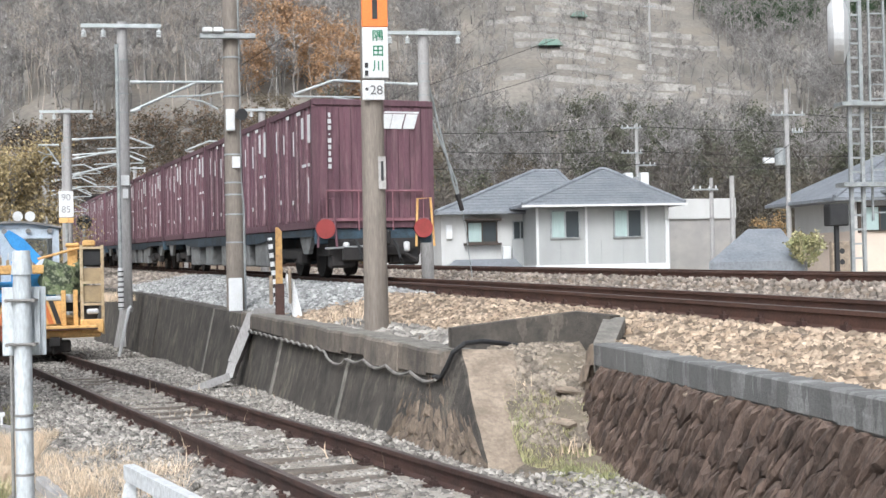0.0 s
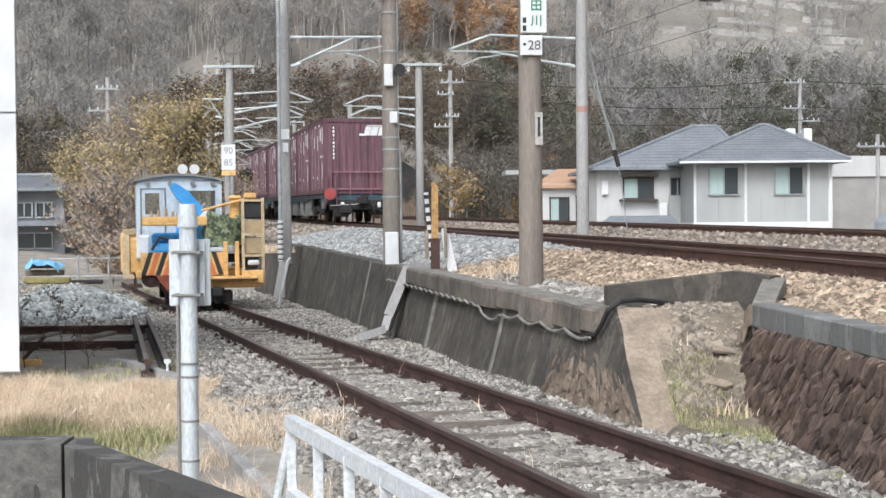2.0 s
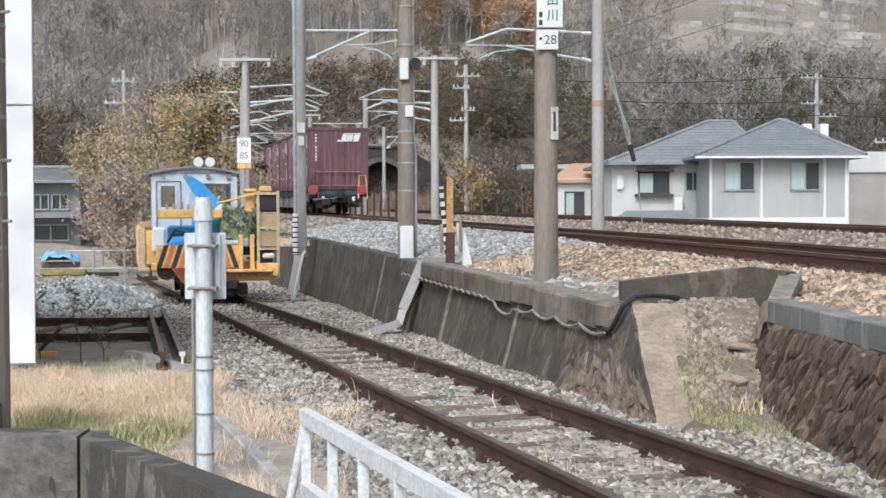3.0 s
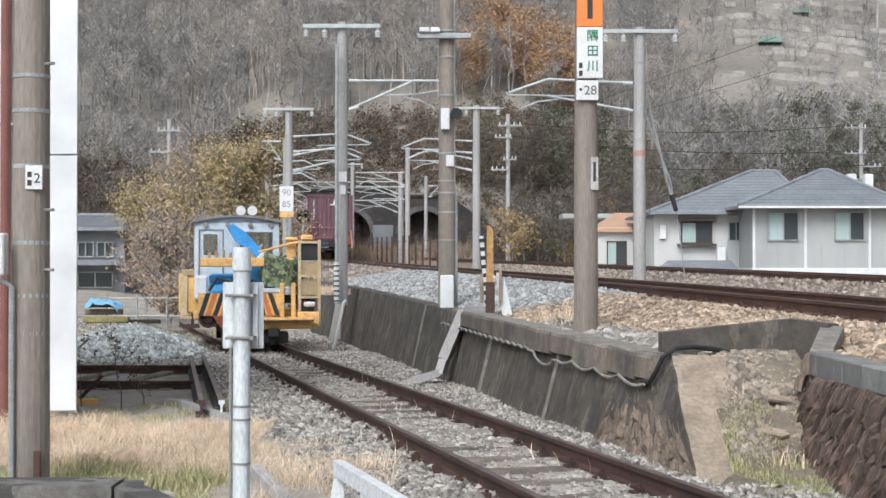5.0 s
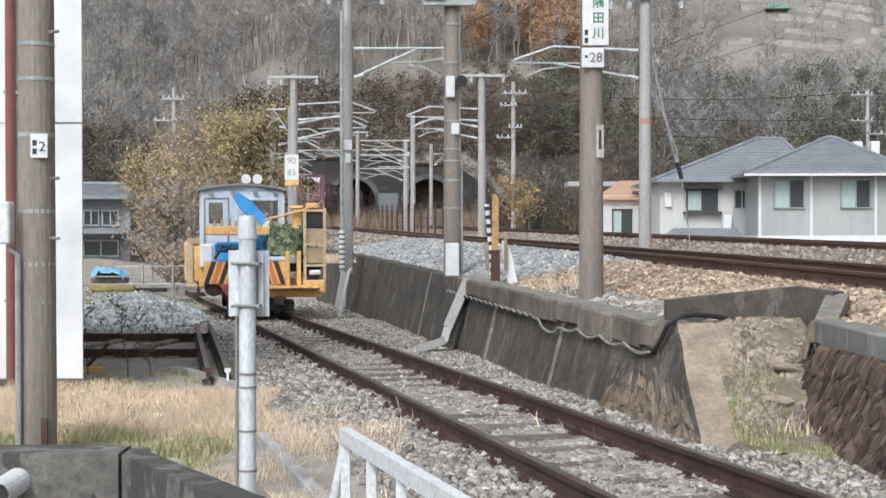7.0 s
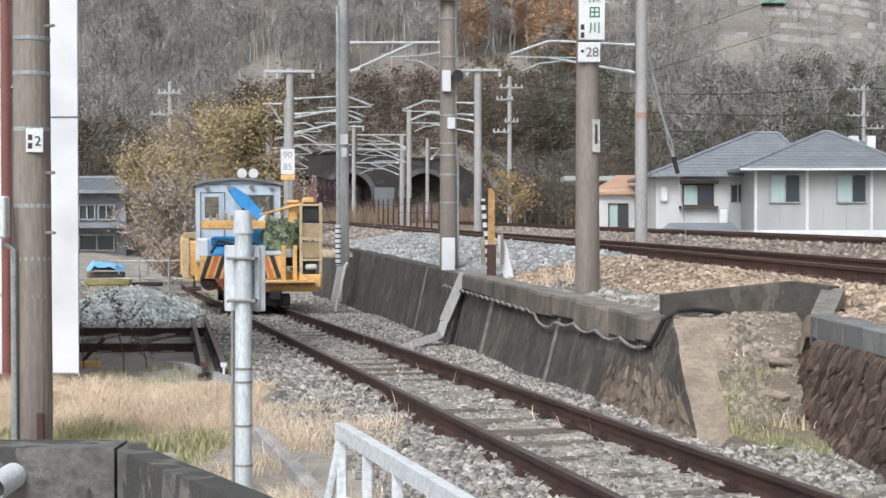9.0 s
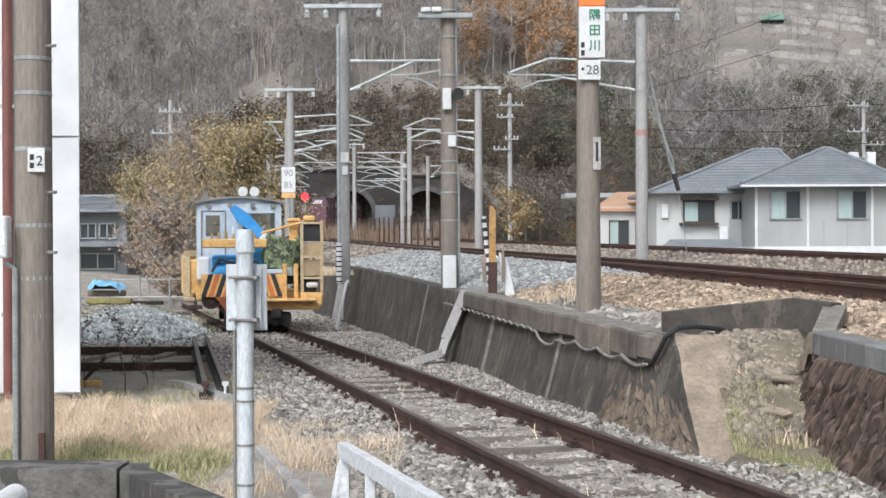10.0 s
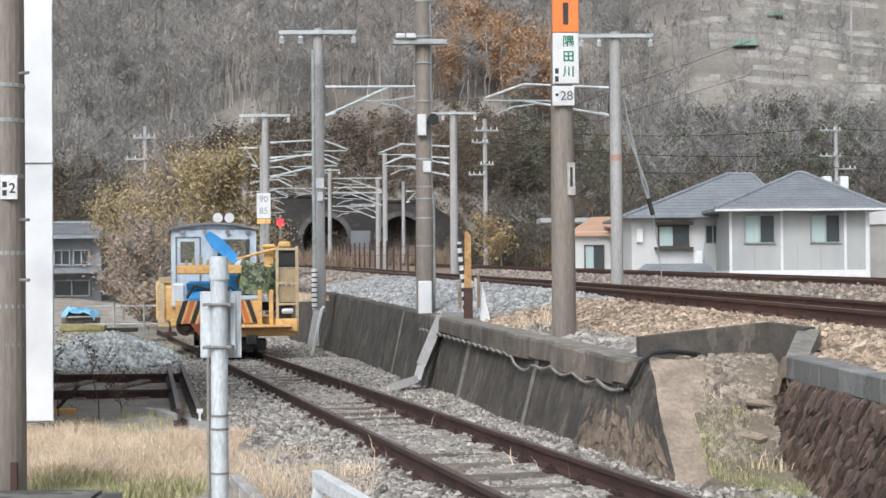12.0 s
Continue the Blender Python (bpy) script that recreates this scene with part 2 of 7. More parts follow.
def spline(points):
    """A smooth curve through (y, value) points."""
    ys = np.array([p[0] for p in points], float)
    vs = np.array([p[1] for p in points], float)
    slopes = np.gradient(vs, ys)

    def at(y):
        i = int(np.clip(np.searchsorted(ys, y) - 1, 0, len(ys) - 2))
        h = ys[i + 1] - ys[i]
        t = (y - ys[i]) / h
        if t < 0 or t > 1:
            e = 0 if t < 0 else -1
            return float(vs[e] + slopes[e] * (y - ys[e]))
        return float((2 * t**3 - 3 * t**2 + 1) * vs[i] + (t**3 - 2 * t**2 + t) * h * slopes[i] + (3 * t**2 - 2 * t**3) * vs[i + 1] + (t**3 - t**2) * h * slopes[i + 1])

    return at


def smooth_step(a, b, x):
    t = min(1.0, max(0.0, (x - a) / (b - a)))
    return t * t * (3 - 2 * t)


# ---------------------------------------------------------------- the lie of the land
near_x = spline([(-40, 5.6), (-15, 6.1), (0, 5.75), (13, 4.65), (26.4, 2.82), (35.5, 1.12), (45.5, -0.80), (57.5, -2.95), (73, -5.85), (89, -8.75), (100, -10.5), (111.5, -11.5), (122, -11.75), (130, -11.2), (138, -10.1), (150, -8.2), (175, -4.0)])
near_z = lambda y: 1.76 + 0.0105 * (y - 26.4) if y < 26.4 else 1.76 + 0.0135 * (y - 26.4) if y < 112 else 2.916 + 0.004 * (y - 112)
far_x = lambda y: near_x(y) + 7.0 + 1.0 * smooth_step(60, 138, y)
far_z = lambda y: near_z(y)
side_x = lambda y: 3.353 - 0.251 * y
side_z = lambda y: 0.65 - 0.0125 * y
wall_x = lambda y: 1.21 - 0.1816 * (y - 14.1) if y < 33 else -2.22 - 0.215 * (y - 33)
wall_top = lambda y: 1.2 + 0.0125 * (y - 14)
PORTAL_Y = 138.0


def yard(x, y):
    """Height of the lower ground."""
    z = side_z(min(y, 60)) - 0.16
    z += 0.05 * noise.noise((x * 0.4, y * 0.4, 0)) + 0.02 * noise.noise((x * 2, y * 2, 3))
    z += 0.9 * smooth_step(45, 90, y)
    z += 0.45 * smooth_step(27.5, 35, y) * smooth_step(-1.2, -2.4, x - side_x(y))
    return z


def bank(x, y):
    """Height of the railway bank behind the wall."""
    d = x - near_x(y)
    crown = near_z(y) - 0.155
    low = wall_top(y) - 0.05 if y > 12.15 else 1.27
    edge = 1.45 if y > 12.15 else 0.95
    w = max(0.4, near_x(y) - edge - (wall_x(y) + 0.55 if y > 12.15 else 3.3))
    left = min(1.0, max(0.0, (-edge - d) / w))
    z = crown + (low - crown) * left if d < -edge else crown
    dip = smooth_step(1.6, 2.6, d) * smooth_step(5.6, 4.6, d)
    z -= 0.12 * dip
    e = x - far_x(y)
    z -= 0.75 * smooth_step(1.6, 4.0, e)
    return z


def hill(x, y):
    foot = 141 + 0.10 * abs(x + 6) - 14 * smooth_step(14, 60, x) - 20 * smooth_step(-20, -70, x)
    d = y - foot
    z = 3.4 + 0.40 * max(d, 0) + 0.0006 * max(d, 0) ** 2
    z += 5.6 * smooth_step(-1, 3, d) * smooth_step(28, 14, abs(x + 6))
    z += (4 * noise.noise((x * 0.02, y * 0.02, 5)) + 1.2 * noise.noise((x * 0.07, y * 0.07, 9))) * smooth_step(4, 40, d)
    return z if d > -1 else -2.0


def sheet(name, xs, ys, height, material, label, kind="structure", category="ground"):
    s = Shape()
    s.v = [(x, y, height(x, y)) for y in ys for x in xs]
    n = len(xs)
    s.f = [(j * n + i, j * n + i + 1, (j + 1) * n + i + 1, (j + 1) * n + i) for j in range(len(ys) - 1) for i in range(n - 1)]
    return tagged(part(name, s, material, smooth=True), label, category, kind=kind)


def steps(*spans):
    out = []
    for a, b, d in spans:
        k = max(1, round((b - a) / d))
        out += [a + (b - a) * i / k for i in range(k)]
    return out + [spans[-1][1]]


# ---------------------------------------------------------------- ground, bank and hillside
def under_bank(x, y):
    z = yard(x, y)
    if wall_x(max(y, 8.0)) + 0.15 < x < far_x(y) + 3 and y < 125:
        z = min(z, 0.2)
    if y > 60:
        z = z + (near_z(min(y, 138)) - 0.9 - z) * smooth_step(60, 110, y)
    return z


sheet("ground", steps((-900, -60, 60), (-60, -12, 3), (-12, 6, 0.25), (6, 30, 3), (30, 90, 10), (90, 900, 90)),
      steps((-400, -20, 40), (-20, 3, 2), (3, 34, 0.25), (34, 70, 2), (70, 160, 5), (160, 900, 120)),
      under_bank, DIRT, "trodden grey-brown dirt yard with gravel and weeds")


def build_bank():
    s = Shape()
    ys = steps((-30, 3, 3), (3, 12.14, 0.35), (12.14, 12.16, 0.02), (12.16, 34, 0.35), (34, 80, 1.0), (80, 144, 2.0))
    fr = np.linspace(0, 1, 46)
    for y in ys:
        x0 = wall_x(y) + 0.42
        if y < 12.15:
            x0 = 3.42 if y > 11.2 else 3.15 + 0.0094 * (11.2 - y)
        x1 = far_x(y) + 4.0
        for f in fr:
            x = x0 + (x1 - x0) * f
            s.v.append((x, y, bank(x, y)))
    n = len(fr)
    s.f = [(j * n + i, j * n + i + 1, (j + 1) * n + i + 1, (j + 1) * n + i) for j in range(len(ys) - 1) for i in range(n - 1)]
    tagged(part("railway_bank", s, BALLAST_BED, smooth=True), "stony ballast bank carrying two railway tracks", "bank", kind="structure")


build_bank()
sheet("hillside", steps((-260, -60, 10), (-60, 60, 3), (60, 260, 10)), steps((118, 138, 4), (138, 150, 1.0), (150, 240, 4), (240, 460, 12)), hill, HILL_SOIL,
      "steep wooded hillside in brown winter colours", category="hill")


# ---------------------------------------------------------------- tracks
RAIL = [(-0.061, 0), (0.061, 0), (0.061, 0.012), (0.012, 0.03), (0.012, 0.11), (0.033, 0.118), (0.033, 0.15), (-0.033, 0.15), (-0.033, 0.118), (-0.012, 0.11), (-0.012, 0.03), (-0.061, 0.012)]


def stations(fx, fz, ys, off=0.0, drop=0.15):
    out = []
    for y in ys:
        t = Vector((fx(y + 0.5) - fx(y - 0.5), 1, fz(y + 0.5) - fz(y - 0.5))).normalized()
        side = Vector((t.y, -t.x, 0)).normalized()
        out.append((Vector((fx(y), y, fz(y) - drop)) + side * off, side, Vector((0, 0, 1))))
    return out


def track(name, fx, fz, ys, pitch, sy0, sy1, label, gauge=1.067, depth=0.15, steel=RUST):
    tr = thing(name, label, "railway track", kind="structure")
    for off in (-gauge / 2 - 0.033, gauge / 2 + 0.033):
        part("rail", Shape().sweep(RAIL, stations(fx, fz, ys, off, depth)), steel, tr)
        top = [(-0.026, 0.1505), (0.026, 0.1505), (0.022, 0.154), (-0.022, 0.154)]
        part("rail_head", Shape().sweep(top, stations(fx, fz, ys, off, depth)), RAIL_TOP, tr)
    me = Shape().box((0, 0, -0.07), (2.1, 0.2, 0.14), bevel=0.012).mesh("sleeper", SLEEPER)
    chair = Shape()
    for sx in (-1, 1):
        c = sx * (gauge / 2 + 0.033)
        chair.box((c, 0, 0.008), (0.30, 0.15, 0.016))
        for k in (-0.10, 0.10):
            chair.box((c + k, 0, 0.03), (0.05, 0.08, 0.045))
            chair.rod((c + k, 0, 0.04), (c + k, 0, 0.075), 0.014, n=6)
    ch = chair.mesh("rail_fastening", RUST)
    y = sy0
    rnd = random.Random(4)
    while y < sy1:
        p, side, up = stations(fx, fz, [y], 0, depth)[0]
        m = Matrix.Translation(p) @ pose(0, 0, 0, 0, 0, math.degrees(math.atan2(side.y, side.x)) + rnd.uniform(-1, 1))
        part("sleeper", me, None, tr, m=m)
        part("rail_fastening", ch, None, tr, m=m)
        y += pitch * (1 + rnd.uniform(-0.04, 0.04))
    return tr


track("siding_track", side_x, side_z, steps((-6, 48, 1.5)), 0.70, 4.0, 42, "rusty disused siding track on weathered sleepers")
track("main_track", near_x, near_z, steps((-30, 150, 1.5)), 0.65, 8, 60, "main line track with rusty rails on tan ballast", steel=MAIN_RAIL)
track("main_track", far_x, far_z, steps((-30, 150, 1.5)), 0.65, 20, 60, "second main line track with rusty rails", steel=MAIN_RAIL)


# ---------------------------------------------------------------- retaining walls
def strip_wall(name, y0, y1, outline, material, label, parent=None):
    """A wall along the bank's edge; outline gives (inwards, share of the height above the foot)."""
    st = []
    n = max(1, round((y1 - y0) / 1.0))
    for i in range(n + 1):
        y = y0 + (y1 - y0) * i / n
        t = Vector((wall_x(y + 0.5) - wall_x(y - 0.5), 1, 0)).normalized()
        foot = yard(wall_x(y), y) - 0.15
        st.append((Vector((wall_x(y), y, foot)), Vector((t.y, -t.x, 0)), Vector((0, 0, wall_top(y) - foot))))
    s = Shape()
    s.sweep(outline, st)
    return s


LEAN = [(0, 0), (0.28, 1.0), (0.72, 1.0), (0.34, 0)]
rw = thing("retaining_wall", "stained grey concrete retaining wall with battered face", "retaining wall", kind="structure")
yy = 14.0
for k, ln in enumerate((0.9, 3.4, 2.6, 2.9, 3.3, 3.6, 5.0, 6.0)):
    part("wall_panel", strip_wall("wall_panel", yy, yy + ln - 0.035, [(a + 0.012 * ((k * 7) % 3), b) for a, b in LEAN], CONCRETE, ""), CONCRETE, rw)
    if k in (0, 1, 3):
        part("joint_strip", strip_wall("joint_strip", yy + ln - 0.07, yy + ln + 0.03, [(a - 0.012, b) for a, b in LEAN[:2]] + LEAN[2:], JOINT, ""), JOINT, rw)
    yy += ln
# the last panel, broken off on the slant, with its pale torn face
a, b = wall_x(13.965), wall_x(10.2)
ends = [[(a, 13.965, 0.3), (a + 0.28, 13.965, wall_top(13.9)), (a + 0.74, 13.965, wall_top(13.9)), (a + 0.4, 13.965, 0.3)],
        [(b, 10.2, 0.3), (wall_x(11.6) + 0.28, 11.6, wall_top(11.6) + 0.07), (wall_x(11.6) + 0.74, 11.6, wall_top(11.6) + 0.05), (b + 0.32, 10.25, 0.3)]]
s = Shape().add(ends[0] + ends[1], [(3, 2, 1, 0), (4, 5, 6, 7), (0, 1, 5, 4), (1, 2, 6, 5), (2, 3, 7, 6), (3, 0, 4, 7)])
part("broken_panel", s, CONCRETE, rw)
face = [Vector(p) for p in ends[1]]
s = Shape()
n = 14
grid = []
for j in range(n + 1):
    for i in range(5):
        p = face[0].lerp(face[3], i / 4).lerp(face[1].lerp(face[2], i / 4), j / n)
        r = noise.noise(p * 5) * 0.012 + noise.noise(p * 16) * 0.008
        if i in (0, 4):
            p = p + (face[3] - face[0]) * (0.10 * noise.noise(Vector((j * 1.7, i * 5.0, 3.0))))
        grid.append(p + Vector((0.01, -0.05 - abs(r), 0.01)))
s.add(grid, [(j * 5 + i, j * 5 + i + 1, (j + 1) * 5 + i + 1, (j + 1) * 5 + i) for j in range(n) for i in range(4)])
part("torn_face", s, PALE_CONC, rw, "pale torn concrete end of the wall")
# capping blocks with a low shadow edge along the nearer panels, rough along the lower lip
yy = 11.75
for k, ln in enumerate((0.42, 0.85, 1.15, 0.95, 1.05, 1.9, 2.1, 0.75)):
    st = []
    for i in range(7):
        y = yy + (ln - 0.02) * i / 6
        t = Vector((wall_x(y + 0.5) - wall_x(y - 0.5), 1, 0)).normalized()
        st.append((Vector((wall_x(y), y, wall_top(y) + 0.02 * noise.noise((y * 1.5, 0, 0)))), Vector((t.y, -t.x, 0)), Vector((0, 0, 1))))
    low = -0.18 - 0.03 * (k % 3)
    part("coping", Shape().sweep([(0.215, low), (0.165 + 0.01 * (k % 2), low + 0.02), (0.175 + 0.01 * (k % 2), 0.02), (0.20, 0.045), (0.50, 0.05), (0.50, low)], st), COPING, rw, "rounded brown weathered coping block")
    part("coping_lip", Shape().sweep([(0.205, 0.046), (0.49, 0.052), (0.49, 0.056), (0.21, 0.056)], st), JOINT, rw, "pale top edge")
    yy += ln
# rough upright stones at the broken end
rnd = random.Random(7)


def masonry(parent, foot, along, head, head_along, cols, rows, material, proud, shear=0.0):
    """Close-fitting rough stones over a leaning face, cell by cell; corners shared between neighbours."""
    normal = along.cross(head - foot).normalized()
    normal = normal if normal.x < 0 else -normal
    shift = {}

    def corner(k, j):
        if (k, j) not in shift:
            shift[k, j] = (rnd.uniform(-0.32, 0.32) / cols, rnd.uniform(-0.38, 0.38) / rows * (0.25 if j in (0, rows) else 1))
        du, dv = shift[k, j]
        v = j / rows + dv
        u = k / 2 / cols + du + shear * v
        return (foot + along * u).lerp(head + head_along * u, v)

    for j in range(rows):
        for i in range(cols):
            k = 2 * i + j % 2
            ring = [corner(k, j), corner(k + 1, j), corner(k + 2, j), corner(k + 2, j + 1), corner(k + 1, j + 1), corner(k, j + 1)]
            mid = sum(ring, Vector()) / 6
            h = proud * rnd.uniform(0.35, 1.2)
            vs = [mid + (p - mid) * 0.99 - normal * 0.05 for p in ring]
            vs += [mid + (p - mid) * 0.93 + normal * h * rnd.uniform(0.2, 0.75) for p in ring]
            vs += [mid + (p - mid) * rnd.uniform(0.4, 0.65) + normal * h * rnd.uniform(0.7, 1.25) for p in ring]
            vs.append(mid + normal * h * rnd.uniform(0.8, 1.3))
            fs = [(a * 6 + b, a * 6 + (b + 1) % 6, a * 6 + 6 + (b + 1) % 6, a * 6 + 6 + b) for a in (0, 1) for b in range(6)] + [(12 + b, 12 + (b + 1) % 6, 18) for b in range(6)]
            part("stone", Shape().add(vs, fs), material, parent)


top_a, top_b = Vector((wall_x(11.6) + 0.27, 11.6, wall_top(11.6) - 0.14)), Vector((wall_x(12.75) + 0.27, 12.75, wall_top(12.75) - 0.20))
foot_a, foot_b = Vector((b, 10.2, 0.33)), Vector((wall_x(12.9), 12.9, 0.33))
masonry(rw, foot_a, foot_b - foot_a, top_a, top_b - top_a, 30, 5, BROWN_STONE, 0.04, -0.04)

# rubble wall with a concrete capping
sw = thing("stone_wall", "dark rubble stone wall under a grey concrete capping", "stone wall", kind="structure")
part("wall_core", Shape().add([(2.79, 11.0, 0.2), (3.16, -28, 0.2), (3.9, -28, 0.2), (3.6, 11.0, 0.2), (3.02, 11.0, 1.10), (3.39, -28, 1.10), (3.9, -28, 1.10), (3.6, 11.0, 1.10)], [(3, 2, 1, 0), (4, 5, 6, 7), (0, 1, 5, 4), (1, 2, 6, 5), (2, 3, 7, 6), (3, 0, 4, 7)]), DARK_STONE, sw)
cap_in = []
for k in range(40):
    y = 11.02 - k * 0.5
    x = 2.99 + 0.0095 * (11.02 - y)
    cap_in.append((Vector((x, y, 1.295)), Vector((1, 0, 0)), Vector((0, 0, 1))))
for k in range(0, 39, 3):
    lip = -0.195 + 0.006 * ((k // 3) % 3)
    part("capping", Shape().sweep([(0.02, lip), (0.0, lip + 0.02), (0.0, -0.012), (0.012, 0.0), (0.24, 0.004), (0.24, lip)], cap_in[k:k + 4]), CAP_GREY, sw, "flat blue-grey concrete capping with rain runs")
part("return_capping", Shape().add([(2.99, 11.025, 1.05), (3.20, 11.10, 1.05), (3.52, 11.86, 1.1), (3.33, 11.90, 1.1), (2.99, 11.025, 1.302), (3.20, 11.10, 1.302), (3.52, 11.86, 1.475), (3.33, 11.90, 1.475)],
     [(3, 2, 1, 0), (4, 5, 6, 7), (0, 1, 5, 4), (1, 2, 6, 5), (2, 3, 7, 6), (3, 0, 4, 7)]), JOINT, sw, "pale concrete return capping")
masonry(sw, Vector((2.77, 11.3, 0.30)), Vector((0.055, -5.4, 0)), Vector((2.985, 11.05, 1.12)), Vector((0.055, -5.4, 0)), 78, 4, DARK_STONE, 0.05, 0.05)
masonry(sw, Vector((3.32, 11.55, 0.45)), Vector((-0.55, -0.5, 0)), Vector((3.34, 11.6, 1.30)), Vector((-0.34, -0.52, 0)), 6, 5, BROWN_STONE, 0.05)
# ochre stones wedged under the capping
for y in (10.1, 9.45, 8.7, 8.1, 7.3):
    part("wedge_stone", Shape().box((2.975 + 0.0095 * (11 - y), y, 1.075), (0.06, 0.13, 0.05), bevel=0.018), PALE_CONC, sw, "ochre wedge stone")
bw = thing("low_parapet", "low dark concrete parapet wall across a washed-out gap", "parapet wall", kind="structure")
part("parapet", Shape().add([(1.95, 12.0, 1.05), (3.10, 12.0, 1.05), (3.36, 11.80, 1.05), (1.95, 12.0, 1.41), (3.10, 12.0, 1.53), (3.36, 11.80, 1.49), (1.95, 12.2, 1.05), (3.14, 12.2, 1.05), (3.50, 11.95, 1.05), (1.95, 12.2, 1.41), (3.14, 12.2, 1.53), (3.50, 11.95, 1.49)],
     [(0, 1, 4, 3), (1, 2, 5, 4), (6, 9, 10, 7), (7, 10, 11, 8), (3, 4, 10, 9), (4, 5, 11, 10), (0, 3, 9, 6), (2, 8, 11, 5)]), CONCRETE, bw)
# washed-out earth between the walls
sl = Shape()
nx, ny = 14, 16
for j in range(ny + 1):
    for i in range(nx + 1):
        fy, fx = j / ny, i / nx
        y = 9.7 + 2.4 * fy
        x = 2.0 + 0.98 * fx + 0.14 * fy
        x = max(x, 2.22 - 0.6 * max(0, 10.2 - y)) if fy < 0.6 else max(x, 2.24 + 0.2 * (fy - 0.6))
        z = 0.40 + 0.85 * smooth_step(0.10, 0.95, fy) + 0.07 * noise.noise((x * 3, y * 3, 2)) + 0.04 * noise.noise((x * 9, y * 9, 7))
        sl.v.append((x, y, z))
sl.f = [(j * (nx + 1) + i, j * (nx + 1) + i + 1, (j + 1) * (nx + 1) + i + 1, (j + 1) * (nx + 1) + i) for j in range(ny) for i in range(nx)]
tagged(part("earth_slope", sl, mat("washed_out_earth", (0.21, 0.175, 0.13), (0.13, 0.108, 0.082), 3, 0.95, bump=0.8, fine=20), smooth=True), "washed-out earth slope with stones and weeds", "slope", kind="structure")

# rippled conduit slung along the coping, and the black hose that takes over at the broken end
pts = []
for i in range(150):
    y = 21.6 - i * 0.0655
    ripple = 0.035 * abs(math.sin((y - 15.6) * math.pi / 0.33)) if y > 15.7 else 0.0
    sag = 0.10 * smooth_step(16.0, 15.3, y) * smooth_step(14.6, 15.2, y) + (0.055 * abs(math.sin((y - 14.9) * math.pi / 0.78)) - 0.03 if y < 14.9 else 0)
    pts.append((wall_x(y) + 0.150, y, wall_top(y) - 0.22 + ripple - sag))
tagged(part("conduit", Shape().line(pts, 0.016, n=6), mat("grey_conduit_sheath", (0.30, 0.285, 0.26), (0.17, 0.16, 0.15), 9, 0.7, bump=0.1)), "rippled grey conduit slung along the retaining wall", "conduit")
hose = [(1.77, 11.95, 0.985), (1.80, 11.72, 1.00), (1.84, 11.62, 1.10), (1.88, 11.55, 1.22), (1.98, 11.5, 1.30), (2.15, 11.6, 1.31), (2.4, 11.8, 1.27), (2.62, 11.95, 1.22), (2.75, 11.97, 1.13)]
tagged(part("cable", Shape().line(hose, 0.022, n=8), BLACK), "black hose bent over the broken wall end", "cable")


LOCK = mat("pale_worn_lock_rod", (0.34, 0.25, 0.26), (0.20, 0.10, 0.12), 5, 0.6, 0.2, 0.1)


